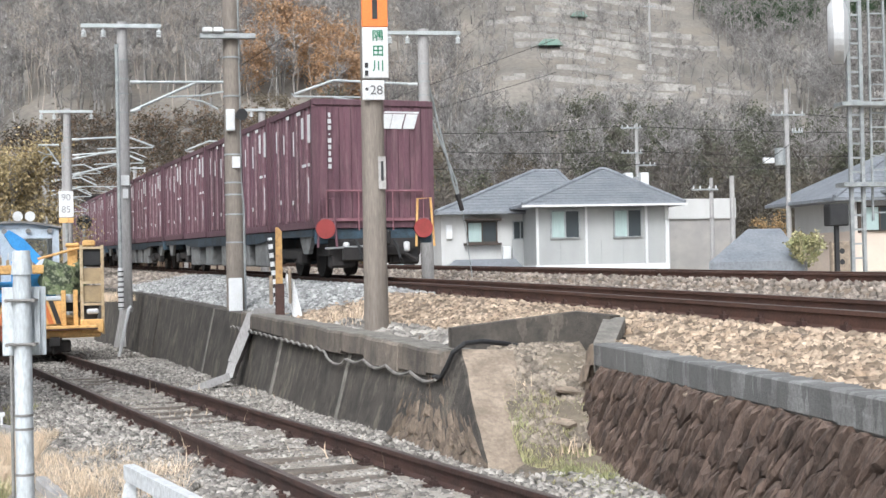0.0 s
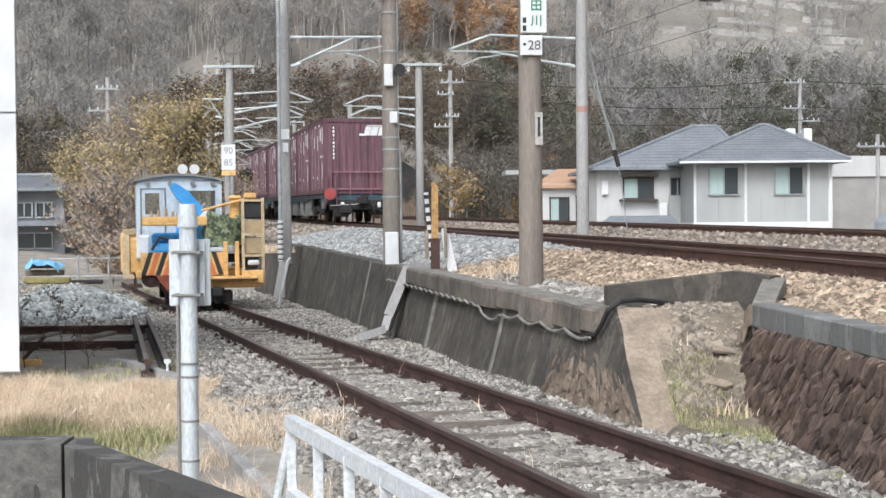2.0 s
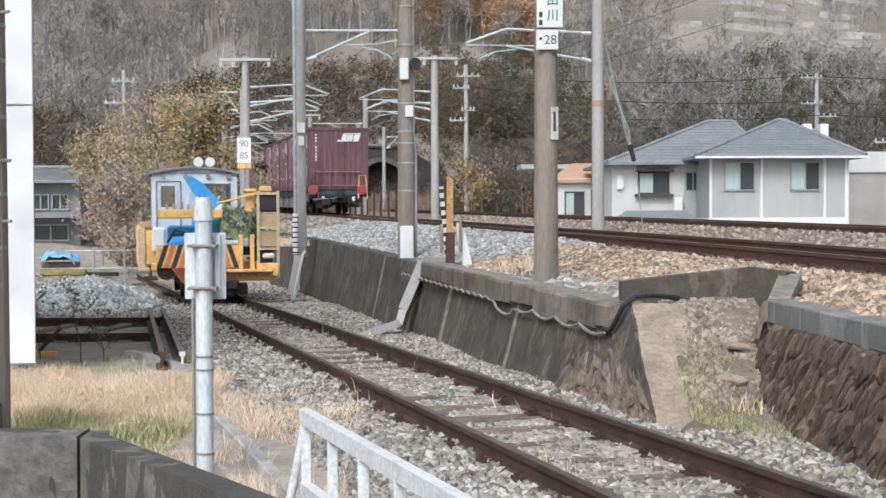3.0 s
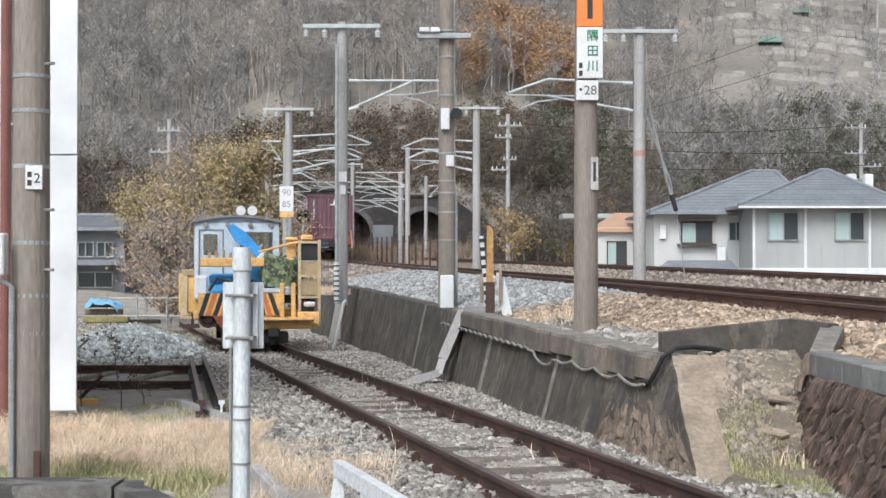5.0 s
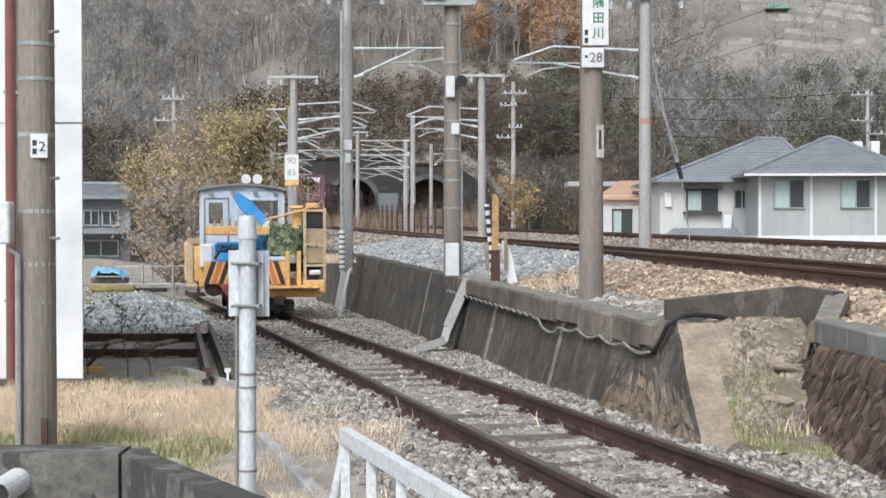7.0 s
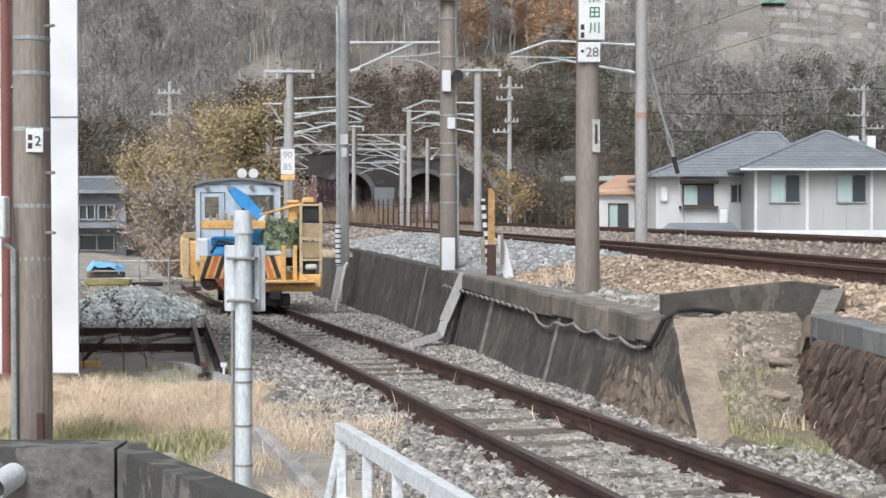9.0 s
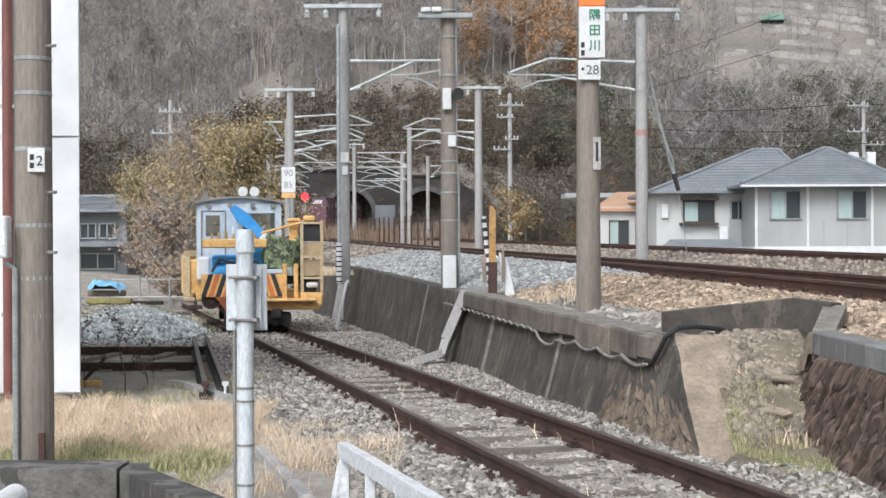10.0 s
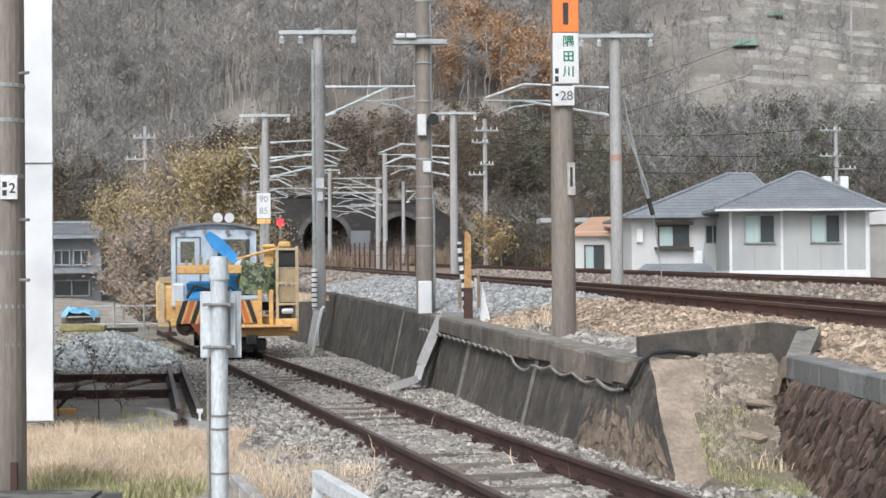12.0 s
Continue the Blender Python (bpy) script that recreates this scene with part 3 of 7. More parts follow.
def build_container():
    L, W, Hh = 3.70, 2.45, 2.5
    c = thing("container", "wine-red corrugated steel freight container with white lettering", "container", group="freight containers")
    s = Shape()
    # walls as folded sheet: ribs down the long sides and the ends
    out = []
    n = 11
    for i in range(n):
        a = -L / 2 + L * i / n
        w = L / n
        out += [(W / 2, a), (W / 2, a + w * 0.45), (W / 2 - 0.075, a + w * 0.55), (W / 2 - 0.075, a + w * 0.95)]
    side = out + [(W / 2, L / 2)]
    full = side + [(-x, y) for x, y in reversed(side)]
    s.prism(full, 0.12, Hh - 0.10)
    part("body", s, WINE, c)
    fr = Shape()
    for sx in (-1, 1):
        fr.box((sx * (W / 2 - 0.04), 0, 0.07), (0.12, L, 0.14))
        fr.box((sx * (W / 2 - 0.04), 0, Hh - 0.06), (0.12, L, 0.12))
        for sy in (-1, 1):
            fr.box((sx * (W / 2 - 0.03), sy * (L / 2 - 0.05), Hh / 2), (0.10, 0.12, Hh))
    for sy in (-1, 1):
        fr.box((0, sy * L / 2, 0.08), (W, 0.08, 0.16))
        fr.box((0, sy * L / 2, Hh - 0.05), (W, 0.08, 0.10))
    part("corner_frame", fr, WINE, c)
    for sx in (-1, 1):
        for yy in (-1.45, -0.62, 0.25, 1.05):
            part("lock_rod", Shape().rod((sx * (W / 2 + 0.012), yy, 0.18), (sx * (W / 2 + 0.012), yy, Hh - 0.2), 0.022, n=6), LOCK, c)
    part("roof", Shape().box((0, 0, Hh - 0.01), (W - 0.08, L - 0.06, 0.06)), WINE, c)
    for sy in (-1, 1):
        zig = []
        for i in range(9):
            x = -W / 2 + 0.14 + i * (W - 0.28) / 9
            zig += [(x, 0.0), (x + 0.03, 0.035), (x + 0.13, 0.035), (x + 0.16, 0.0)]
        sheet_ = [(x, sy * (L / 2 + 0.002 + d)) for x, d in zig]
        part("end_panel", Shape().prism(sheet_ + [(zig[-1][0], sy * (L / 2 - 0.03)), (zig[0][0], sy * (L / 2 - 0.03))], 0.2, Hh - 0.14), WINE, c)
    logo = Shape()
    y = -L / 2 - 0.048
    for k, (a, w) in enumerate(((0.12, 0.20), (0.33, 0.24), (0.60, 0.24))):
        logo.prism([(a, 1.95), (a + w, 1.95), (a + w + 0.08, 2.24), (a + 0.08, 2.24)], y, y + 0.01, axis="y")
    logo.prism([(-0.04, 1.94), (0.16, 1.94), (0.18, 2.0), (-0.02, 2.02)], y, y + 0.01, axis="y")
    logo.prism([(0.22, 2.255), (0.94, 2.255), (0.955, 2.29), (0.235, 2.29)], y, y + 0.01, axis="y")
    part("logo", logo, WHITE, c, "white slanted freight emblem")
    for i in range(9):
        part("number_bar", Shape().box((-0.90, y, 2.2 - i * 0.125), ((0.045, 0.07, 0.06)[i % 3] if i != 3 else 0.03, 0.012, 0.085 if i != 3 else 0.03)), WHITE, c)
    for sx in (-1, 1):
        x = sx * (W / 2 + 0.006)
        for yy, zz, ly, lz in ((-1.60, 1.95, 0.22, 0.55), (-1.05, 2.0, 0.16, 0.42), (-0.75, 2.32, 0.3, 0.07), (0.2, 2.32, 0.24, 0.07), (-1.3, 1.25, 0.6, 0.06), (1.2, 1.9, 0.10, 0.45), (-0.3, 1.75, 0.06, 0.5), (0.55, 1.8, 0.06, 0.4), (-1.45, 0.75, 0.10, 0.5), (0.9, 0.6, 0.09, 0.09), (-0.2, 0.55, 0.09, 0.09)):
            part("side_label", Shape().box((x, yy, zz), (0.012, ly, lz)), WHITE, c)
    return c


DULL_GREY = mat("dusty_grey_box_paint", (0.22, 0.225, 0.22), (0.14, 0.142, 0.14), 3, 0.75, bump=0.2, spots=((0.07, 0.065, 0.06), 0.6))
END_BLUE = mat("weathered_blue_end_paint", (0.055, 0.10, 0.14), (0.03, 0.05, 0.065), 4, 0.65, bump=0.2, spots=((0.02, 0.02, 0.02), 0.6))


def build_wagon(last=False):
    w = thing("container_wagon", "dark blue flat wagon for containers with grimy bogies", "freight wagon", group="train wagons")
    deck = Shape()
    for sx in (-1, 1):
        deck.prism([(-9.7, 0.98), (9.7, 0.98), (9.7, 0.84), (6.0, 0.84), (4.6, 0.74), (-4.6, 0.74), (-6.0, 0.84), (-9.7, 0.84)], sx * 1.18 - 0.04, sx * 1.18 + 0.04, axis="x")
        deck.prism([(-9.7, 0.98), (9.7, 0.98), (9.7, 0.7), (5.6, 0.7), (4.6, 0.42), (-4.6, 0.42), (-5.6, 0.7), (-9.7, 0.7)], sx * 0.35 - 0.05, sx * 0.35 + 0.05, axis="x")
    for y in np.linspace(-9.6, 9.6, 13):
        deck.box((0, y, 0.9), (2.36, 0.14, 0.14))
    part("frame", deck, FRAME_BLUE, w)
    for sy in (-1, 1):
        part("end_beam", Shape().box((0, sy * 9.75, 0.84), (2.4, 0.14, 0.30), bevel=0.02), END_BLUE, w)
        part("coupler", Shape().box((0, sy * 10.0, 0.80), (0.22, 0.5, 0.24), bevel=0.03).box((0.05, sy * 10.2, 0.8), (0.3, 0.16, 0.3), bevel=0.04), GRIME, w)
        b = part("bogie", Shape().box((0.98, 0, 0.50), (0.12, 1.9, 0.22), bevel=0.04).box((-0.98, 0, 0.50), (0.12, 1.9, 0.22), bevel=0.04).box((0, 0, 0.5), (2.0, 0.4, 0.24), bevel=0.04)
                 .box((1.02, -0.95, 0.43), (0.2, 0.3, 0.3), bevel=0.04).box((1.02, 0.95, 0.43), (0.2, 0.3, 0.3), bevel=0.04).box((-1.02, -0.95, 0.43), (0.2, 0.3, 0.3), bevel=0.04).box((-1.02, 0.95, 0.43), (0.2, 0.3, 0.3), bevel=0.04), GRIME, w, m=pose(0, sy * 7.1, 0))
        for ay in (-0.95, 0.95):
            ws = Shape().rod((-0.62, 0, 0), (0.62, 0, 0), 0.08, n=10)
            for sx in (-1, 1):
                ws.rod((sx * 0.50, 0, 0), (sx * 0.62, 0, 0), 0.41, n=24)
                ws.rod((sx * 0.47, 0, 0), (sx * 0.50, 0, 0), 0.44, n=24)
            WHEELSETS.append(part("wheelset", ws, GRIME, b, m=pose(0, ay, 0.43)))
    part("air_tank", Shape().rod((0.75, -2.0, 0.42), (0.75, -0.6, 0.42), 0.2, n=14), FRAME_BLUE, w)
    part("valve_box", Shape().box((0.9, 1.4, 0.45), (0.45, 0.7, 0.4), bevel=0.03), FRAME_BLUE, w)
    for y, ly in ((-4.7, 1.2), (-2.9, 0.9), (-0.6, 1.5), (2.0, 1.0), (4.3, 1.3)):
        part("brake_box", Shape().box((-1.0, y, 0.50), (0.35, ly, 0.56), bevel=0.03), DULL_GREY, w)
    for y in (-8.9, -5.6, 5.6, 8.9):
        part("frame_gusset", Shape().prism([(y - 0.5, 0.84), (y + 0.5, 0.84), (y + 0.2, 0.5), (y - 0.2, 0.5)], -1.16, -1.08, axis="x"), DULL_GREY, w)
    if last:
        y = -9.95
        rail = Shape().line([(-1.0, y, 0.95), (-1.0, y, 1.72), (0.98, y, 1.72), (0.98, y, 0.95)], 0.022)
        for x in (-0.35, 0.35):
            rail.rod((x, y, 0.95), (x, y, 1.72), 0.016)
        rail.box((0, y + 0.05, 1.16), (2.2, 0.05, 0.06))
        part("end_railing", rail, mat("bleached_pink_paint", (0.30, 0.15, 0.17), (0.22, 0.10, 0.12), 4, 0.7, bump=0.1), w, "thin bleached end handrail")
        for sx, mt in ((-1, WINE), (1, YELLOW)):
            x = sx * 1.0
            part("step_frame", Shape().line([(x - 0.19, y - 0.03, 0.62), (x - 0.15, y - 0.03, 1.56), (x + 0.12, y - 0.03, 1.58), (x + 0.19, y - 0.03, 0.62)], 0.025), mt, w)
            part("tail_disc", Shape().rod((x - 0.05, y - 0.10, 0.98), (x - 0.05, y - 0.06, 0.98), 0.19, n=28), RED, w, "round red tail marker")
            part("lamp_bracket", Shape().box((x * 0.62, y, 0.62), (0.12, 0.1, 0.2), bevel=0.03), WHITE, w)
        part("draft_gear", Shape().box((0, y + 0.55, 0.62), (1.9, 0.9, 0.34), bevel=0.03).box((-0.65, y + 0.25, 0.42), (0.5, 0.3, 0.4), bevel=0.04).box((0.62, y + 0.25, 0.45), (0.6, 0.3, 0.36), bevel=0.04), GRIME, w)
        for hx in (-0.42, 0.36):
            part("air_hose", Shape().line([(hx, y, 0.75), (hx + 0.02, y - 0.16, 0.62), (hx + 0.06, y - 0.2, 0.4), (hx + 0.14, y - 0.12, 0.30)], 0.03, n=6), BLACK, w)
        part("uncoupling_rod", Shape().line([(-1.05, y - 0.02, 0.60), (-0.2, y - 0.06, 0.64), (0.1, y - 0.1, 0.72)], 0.02, n=6), GALV, w)
        part("brake_lever", Shape().rod((0.55, y - 0.02, 0.5), (0.8, y - 0.1, 0.35), 0.03), GRIME, w)
        part("hose_bracket", Shape().box((0.3, y, 0.55), (0.5, 0.12, 0.2), bevel=0.03), GRIME, w)
        part("hose_bracket", Shape().box((-0.5, y, 0.5), (0.4, 0.12, 0.3), bevel=0.03), GRIME, w)
    return w


WHEELSETS = []
# running length along the near track, measured from a point behind the camera
run_y = np.arange(-30, 260, 0.25)
run_s = np.concatenate([[0], np.cumsum([math.hypot(near_x(b) - near_x(a), b - a) for a, b in zip(run_y, run_y[1:])])])
S0 = float(np.interp(26.4, run_y, run_s))
SPEED = 9.75
WAGONS = 9


def rail_point(s):
    y = float(np.interp(s, run_s, run_y))
    return Vector((near_x(y), y, near_z(y)))


def wagon_pose(s):
    a, b = rail_point(s - 7.1), rail_point(s + 7.1)
    d = b - a
    return Matrix.Translation((a + b) / 2) @ pose(0, 0, 0, math.degrees(math.atan2(d.z, math.hypot(d.x, d.y))), 0, math.degrees(math.atan2(-d.x, d.y)))


TRAIN = []
box_proto = build_container()
for k in range(WAGONS):
    wg = build_wagon(k == 0)
    s0 = S0 + 10.0 + k * 20.4
    TRAIN.append((wg, s0, 0.0))
    for j in range(5):
        first = k == 0 and j == 0
        cb = box_proto if first else copy_thing(box_proto, Matrix())
        TRAIN.append((cb, s0, -7.98 + j * 3.99))


def motions():
    times = [i * 0.5 for i in range(25)]
    for ob, s0, y in TRAIN:
        lift = Matrix.Translation((0, y, 1.0)) if ob.name.startswith("container") and not ob.name.startswith("container_wagon") else Matrix()
        walk(ob, [(t, wagon_pose(s0 + SPEED * t) @ lift) for t in times])
    turn = [i * 0.05 for i in range(241)]
    for wsx in WHEELSETS:
        p = wsx.matrix_basis.translation.copy()
        walk(wsx, [(t, Matrix.Translation(p) @ pose(0, 0, 0, -math.degrees(SPEED * t / 0.43))) for t in turn])
    # the added drum turns the red lens out to imitate the lamp lighting once the train has cleared the line
    q = LENS.matrix_basis.translation.copy()
    walk(LENS, [(t, Matrix.Translation(q) @ pose(0, 0, 0, a)) for t, a in ((0, 180), (9.0, 180), (9.5, 180), (9.5334, 100), (9.5667, 20), (9.6, 0), (12.0, 0))])


# ---------------------------------------------------------------- overhead line masts and poles
INSUL = mat("white_porcelain", (0.56, 0.58, 0.58), (0.46, 0.48, 0.48), 6, 0.3, bump=0)
DIM_GALV = mat("weathered_bracket_steel", (0.48, 0.51, 0.51), (0.36, 0.39, 0.39), 4, 0.55, 0.2, 0.1)


def banded(pole, x, r, zs, material=GALV):
    for z in zs:
        part("band", Shape().rod((0, 0, z), (0, 0, z + 0.028), r + 0.008, n=18), material, pole)


def pole_thing(name, label, x, y, z0, z1, r0, r1, material, category="pole"):
    p = thing(name, label, category, pose(x, y, z0))
    part("shaft", Shape().rod((0, 0, -0.3), (0, 0, z1 - z0), r0, r1, n=20), material, p)
    return p


def crossarm(p, z, half, y=0.0, hang=True, n=3, both=False):
    part("crossarm", Shape().box((0, y - 0.16, z), (2 * half, 0.09, 0.09)), DIM_GALV, p)
    for k in range(n):
        x = -half + 0.06 + (2 * half - 0.12) * k / (n - 1)
        if abs(x) < 0.12:
            x = -half * 0.45
        s = Shape().rod((x, y - 0.16, z), (x, y - 0.16, z - 0.10), 0.02, n=6)
        for i in range(3):
            s.rod((x, y - 0.16, z - 0.10 - i * 0.055), (x, y - 0.16, z - 0.15 - i * 0.055), 0.035, 0.075, n=10)
        part("insulator", s, INSUL, p)


def cantilever(p, side, z, reach, drop=0.65, gull=False):
    """Tubes of a hinged bracket: top tube, slanted strut, steady arm with its drop."""
    x0 = side * 0.17
    x1 = side * reach
    if gull:
        top = [(x0, 0, z), (x1 * 0.70, 0, z + 0.10), (x1, 0, z - 0.24)]
    else:
        top = [(x0, 0, z), (x1, 0, z)]
    part("top_tube", Shape().line(top, 0.034, n=8), DIM_GALV, p)
    part("strut", Shape().line([(x0, 0, z - drop - 0.05), (x1 * 0.70, 0, z - 0.02 if not gull else z - 0.32)], 0.034, n=8), DIM_GALV, p)
    arm = [(x1 * 0.42, 0, z - drop * 0.55), (x1 * 0.75, 0, z - drop * 0.50), (x1, 0, z - 0.22)]
    if gull:
        arm = [(x1 * 0.35, 0, z - 0.33), (x1 * 1.0, 0, z - 0.30), (x1 * 1.02, 0, z - 0.22)]
    part("steady_tube", Shape().line(arm, 0.022, n=6), DIM_GALV, p)
    part("steady_arm", Shape().line([(x1 * 0.62, 0, z - drop * 0.62), (x1 * 0.78, 0, z - drop * 0.72), (x1 * 0.92, 0, z - drop * 1.0)], 0.020, n=6), DIM_GALV, p)
    for zz in (z, z - drop - 0.05):
        part("bracket_insulator", Shape().rod((x0, 0, zz), (x0 + side * 0.24, 0, zz + (0 if zz == z else 0.06)), 0.045, n=10), INSUL, p)


# pole with the train stop signs
p = pole_thing("signpost_pole", "brown-grey concrete pole with stop position signs", 1.65, 15.5, 1.15, 6.6, 0.143, 0.115, POLE_CONC)
board = part("stop_sign", Shape().box((0.03, -0.16, 3.76), (0.055 * 5.4, 0.05, 0.40), bevel=0.008), ORANGE, p, "orange stop position sign with a black 1")
board2 = part("name_board", Shape().box((0.03, -0.16, 3.265), (0.295, 0.05, 0.58), bevel=0.008), WHITE, p, "white board with green characters")
board3 = part("number_plate", Shape().box((0.0, -0.155, 2.84), (0.25, 0.04, 0.225), bevel=0.006), WHITE, p)
GREEN_INK = mat("green_ink", (0.02, 0.20, 0.10), (0.02, 0.17, 0.09), 8, 0.6, bump=0)


def lettering(text, size, material, parent, m, name="lettering", bold=0.0):
    cu = bpy.data.curves.new(name, "FONT")
    cu.body, cu.size, cu.align_x, cu.align_y, cu.extrude = text, size, "CENTER", "CENTER", 0.003
    cu.offset = bold
    tmp = bpy.data.objects.new(name, cu)
    scene.collection.objects.link(tmp)
    dg = bpy.context.evaluated_depsgraph_get()
    me = bpy.data.meshes.new_from_object(tmp.evaluated_get(dg))
    bpy.data.objects.remove(tmp)
    me.materials.clear()
    me.materials.append(material)
    ob = new(name, me)
    ob.parent, ob.matrix_basis = parent, m
    return ob


lettering("1", 0.32, BLACK, board, pose(0.03, -0.189, 3.76, 90), bold=0.014)
for i, chs in enumerate("隅田川"):
    lettering(chs, 0.138, GREEN_INK, board2, pose(0.06, -0.189, 3.45 - i * 0.172, 90), bold=0.0015)
part("small_print_bar", Shape().box((-0.075, -0.188, 3.12), (0.04, 0.006, 0.06)).box((-0.075, -0.188, 3.03), (0.04, 0.006, 0.06)), BLACK, board2)
GREY_INK = mat("worn_grey_ink", (0.09, 0.09, 0.09), (0.15, 0.15, 0.15), 20, 0.7, bump=0)
lettering("28", 0.15, GREY_INK, board3, pose(0.035, -0.179, 2.835, 90))
part("dot", Shape().rod((-0.075, -0.176, 2.85), (-0.075, -0.180, 2.85), 0.018, n=12), BLACK, board3)
st = part("worn_sticker", Shape().box((0.085, -0.125, 1.90), (0.085, 0.03, 0.37)), mat("worn_sticker_paper", (0.50, 0.49, 0.47), (0.28, 0.26, 0.24), 9, 0.8, bump=0), p)
part("sticker_text", Shape().box((0.085, -0.142, 1.92), (0.03, 0.006, 0.22)), BLACK, st)

# pole with boxes and a floodlight arm
p = pole_thing("equipment_pole", "grey concrete pole with bands, boxes and a lamp arm", 0.088, 23.0, 1.28, 7.6, 0.152, 0.128, POLE_CONC)
banded(p, 0, 0.142, (1.15, 1.62, 1.95, 2.15, 2.62, 3.6, 4.25, 4.7, 5.3))
part("lamp_arm", Shape().box((-0.05, -0.19, 4.60), (0.92, 0.10, 0.09), bevel=0.01), GALV, p)
for x in (-0.38, -0.2):
    part("lamp", Shape().box((x, -0.2, 4.69), (0.17, 0.2, 0.09), bevel=0.02), WHITE, p)
part("sensor_box", Shape().box((-0.03, -0.17, 3.20), (0.15, 0.10, 0.36), bevel=0.01), WHITE, p)
part("horn", Shape().rod((0.10, -0.1, 3.28), (0.16, -0.30, 3.28), 0.05, 0.10, n=16), BLACK, p)
part("plate", Shape().box((0.05, -0.155, 2.50), (0.13, 0.02, 0.19)), WHITE, p)
part("conduit", Shape().line([(0.16, -0.02, -0.2), (0.16, -0.02, 1.75), (0.12, -0.05, 2.2), (0.12, -0.05, 5.5)], 0.022, n=8), GALV, p)
part("cable_box", Shape().box((0.0, -0.23, 0.27), (0.23, 0.14, 0.60), bevel=0.015), WHITE, p, "white cable box at the foot")
part("conduit_foot", Shape().line([(-0.08, -0.2, -0.1), (-0.16, -0.5, -0.35), (-0.2, -0.62, -0.9)], 0.025, n=6), GRIME, p)


# masts of the overhead line
def mast(x, y, z0, z1, r, side, z, reach, gull=False, arm=0.93, second=None, material=POLE_PALE, label="pale concrete catenary mast with bracket and insulators"):
    p = pole_thing("catenary_mast", label, x, y, z0, z1, r, r * 0.86, material, "catenary mast")
    tagged(p, group="overhead line masts")
    banded(p, 0, r * 0.92, [h for h in (z - z0 - 0.75, z - z0 - 0.3, z - z0 + 0.05, z - z0 + 0.5) if h < z1 - z0])
    if arm:
        crossarm(p, z1 - z0 - 0.12, arm)
    cantilever(p, side, z - z0, reach, gull=gull)
    if second:
        cantilever(p, second[0], second[1] - z0, second[2], gull=gull)
    return p


m2 = mast(-2.43, 33.0, 1.35, 7.95, 0.142, 1, 6.52, 2.42)
part("plate", Shape().box((0.02, -0.16, 2.82), (0.20, 0.02, 0.24)), WHITE, m2)
part("plate", Shape().box((0.03, -0.16, 2.50), (0.13, 0.02, 0.22)), WHITE, m2)
m1 = mast(4.96, 34.0, 1.2, 8.0, 0.160, -1, 6.60, 3.28, gull=True)
for k in (0, 0.28):
    g = Shape().line([(0.05, 0.1, 5.75 - k * 3.0), (0.74 + k * 0.3, 0.3, 2.95), (0.93, 0.35, 2.35)], 0.028, n=8)
    part("guy_wire", g, GALV, m1)
part("guy_rod", Shape().line([(0.93, 0.35, 2.4), (1.06, 0.4, 1.75), (1.28, 0.5, 0.05)], 0.014, n=6), GALV, m1)
part("guy_strain_insulator", Shape().rod((0.86, 0.33, 2.62), (0.98, 0.36, 2.2), 0.06, n=10), GRIME, m1)
part("band_mark", Shape().rod((0, 0, 3.55), (0, 0, 3.70), 0.158, n=20), mat("faded_red_band", (0.42, 0.25, 0.20), (0.36, 0.24, 0.20), 5, 0.8, bump=0), m1)
mast(-5.6, 49.5, 0.9, 7.85, 0.15, 1, 6.75, 2.95, gull=True, arm=0.92, second=(1, 6.2, 2.6))
mast(-5.9, 51.0, 0.9, 6.8, 0.10, -1, 6.7, 0.9, arm=0)
mast(-8.2, 64.0, 1.0, 7.2, 0.13, 1, 6.9, 2.4, gull=True, arm=0, second=(1, 6.3, 2.2))
mast(-9.6, 74.0, 1.2, 7.0, 0.13, 1, 6.4, 2.4, gull=True, arm=0, second=(1, 5.6, 2.2))
mast(1.35, 53.0, 1.7, 8.3, 0.16, -1, 6.9, 2.9, gull=True, arm=0.9, second=(-1, 6.45, 2.7))
mast(-1.9, 75.0, 2.0, 8.6, 0.15, -1, 7.2, 2.9, arm=0, second=(-1, 6.4, 2.9))
mast(-2.45, 80.0, 2.0, 7.6, 0.15, -1, 7.0, 2.6, arm=0, second=(-1, 5.9, 2.7))
mast(-5.95, 90.0, 2.2, 8.9, 0.14, -1, 7.6, 2.6, arm=0.7)
mast(-1.0, 84.0, 2.2, 7.6, 0.12, 1, 7.0, 1.2, arm=0)
mast(-3.3, 112.0, 2.6, 8.3, 0.14, -1, 7.6, 2.4, arm=0)

# contact and messenger wires over both tracks
for fx in (near_x, far_x):
    cw = thing("overhead_wire", "thin dark contact and messenger wires over the track", "wire")
    for h in (5.05, 5.9):
        pts = []
        for i in range(60):
            y = 34 + i * 1.76
            pts.append((fx(y), y, near_z(y) + h - (0.25 if h > 5.5 else 0) * abs(math.sin(y * math.pi / 40)) * 0))
        part("contact_wire" if h < 5.5 else "messenger_wire", Shape().line(pts, 0.007, n=4), GRIME, cw)

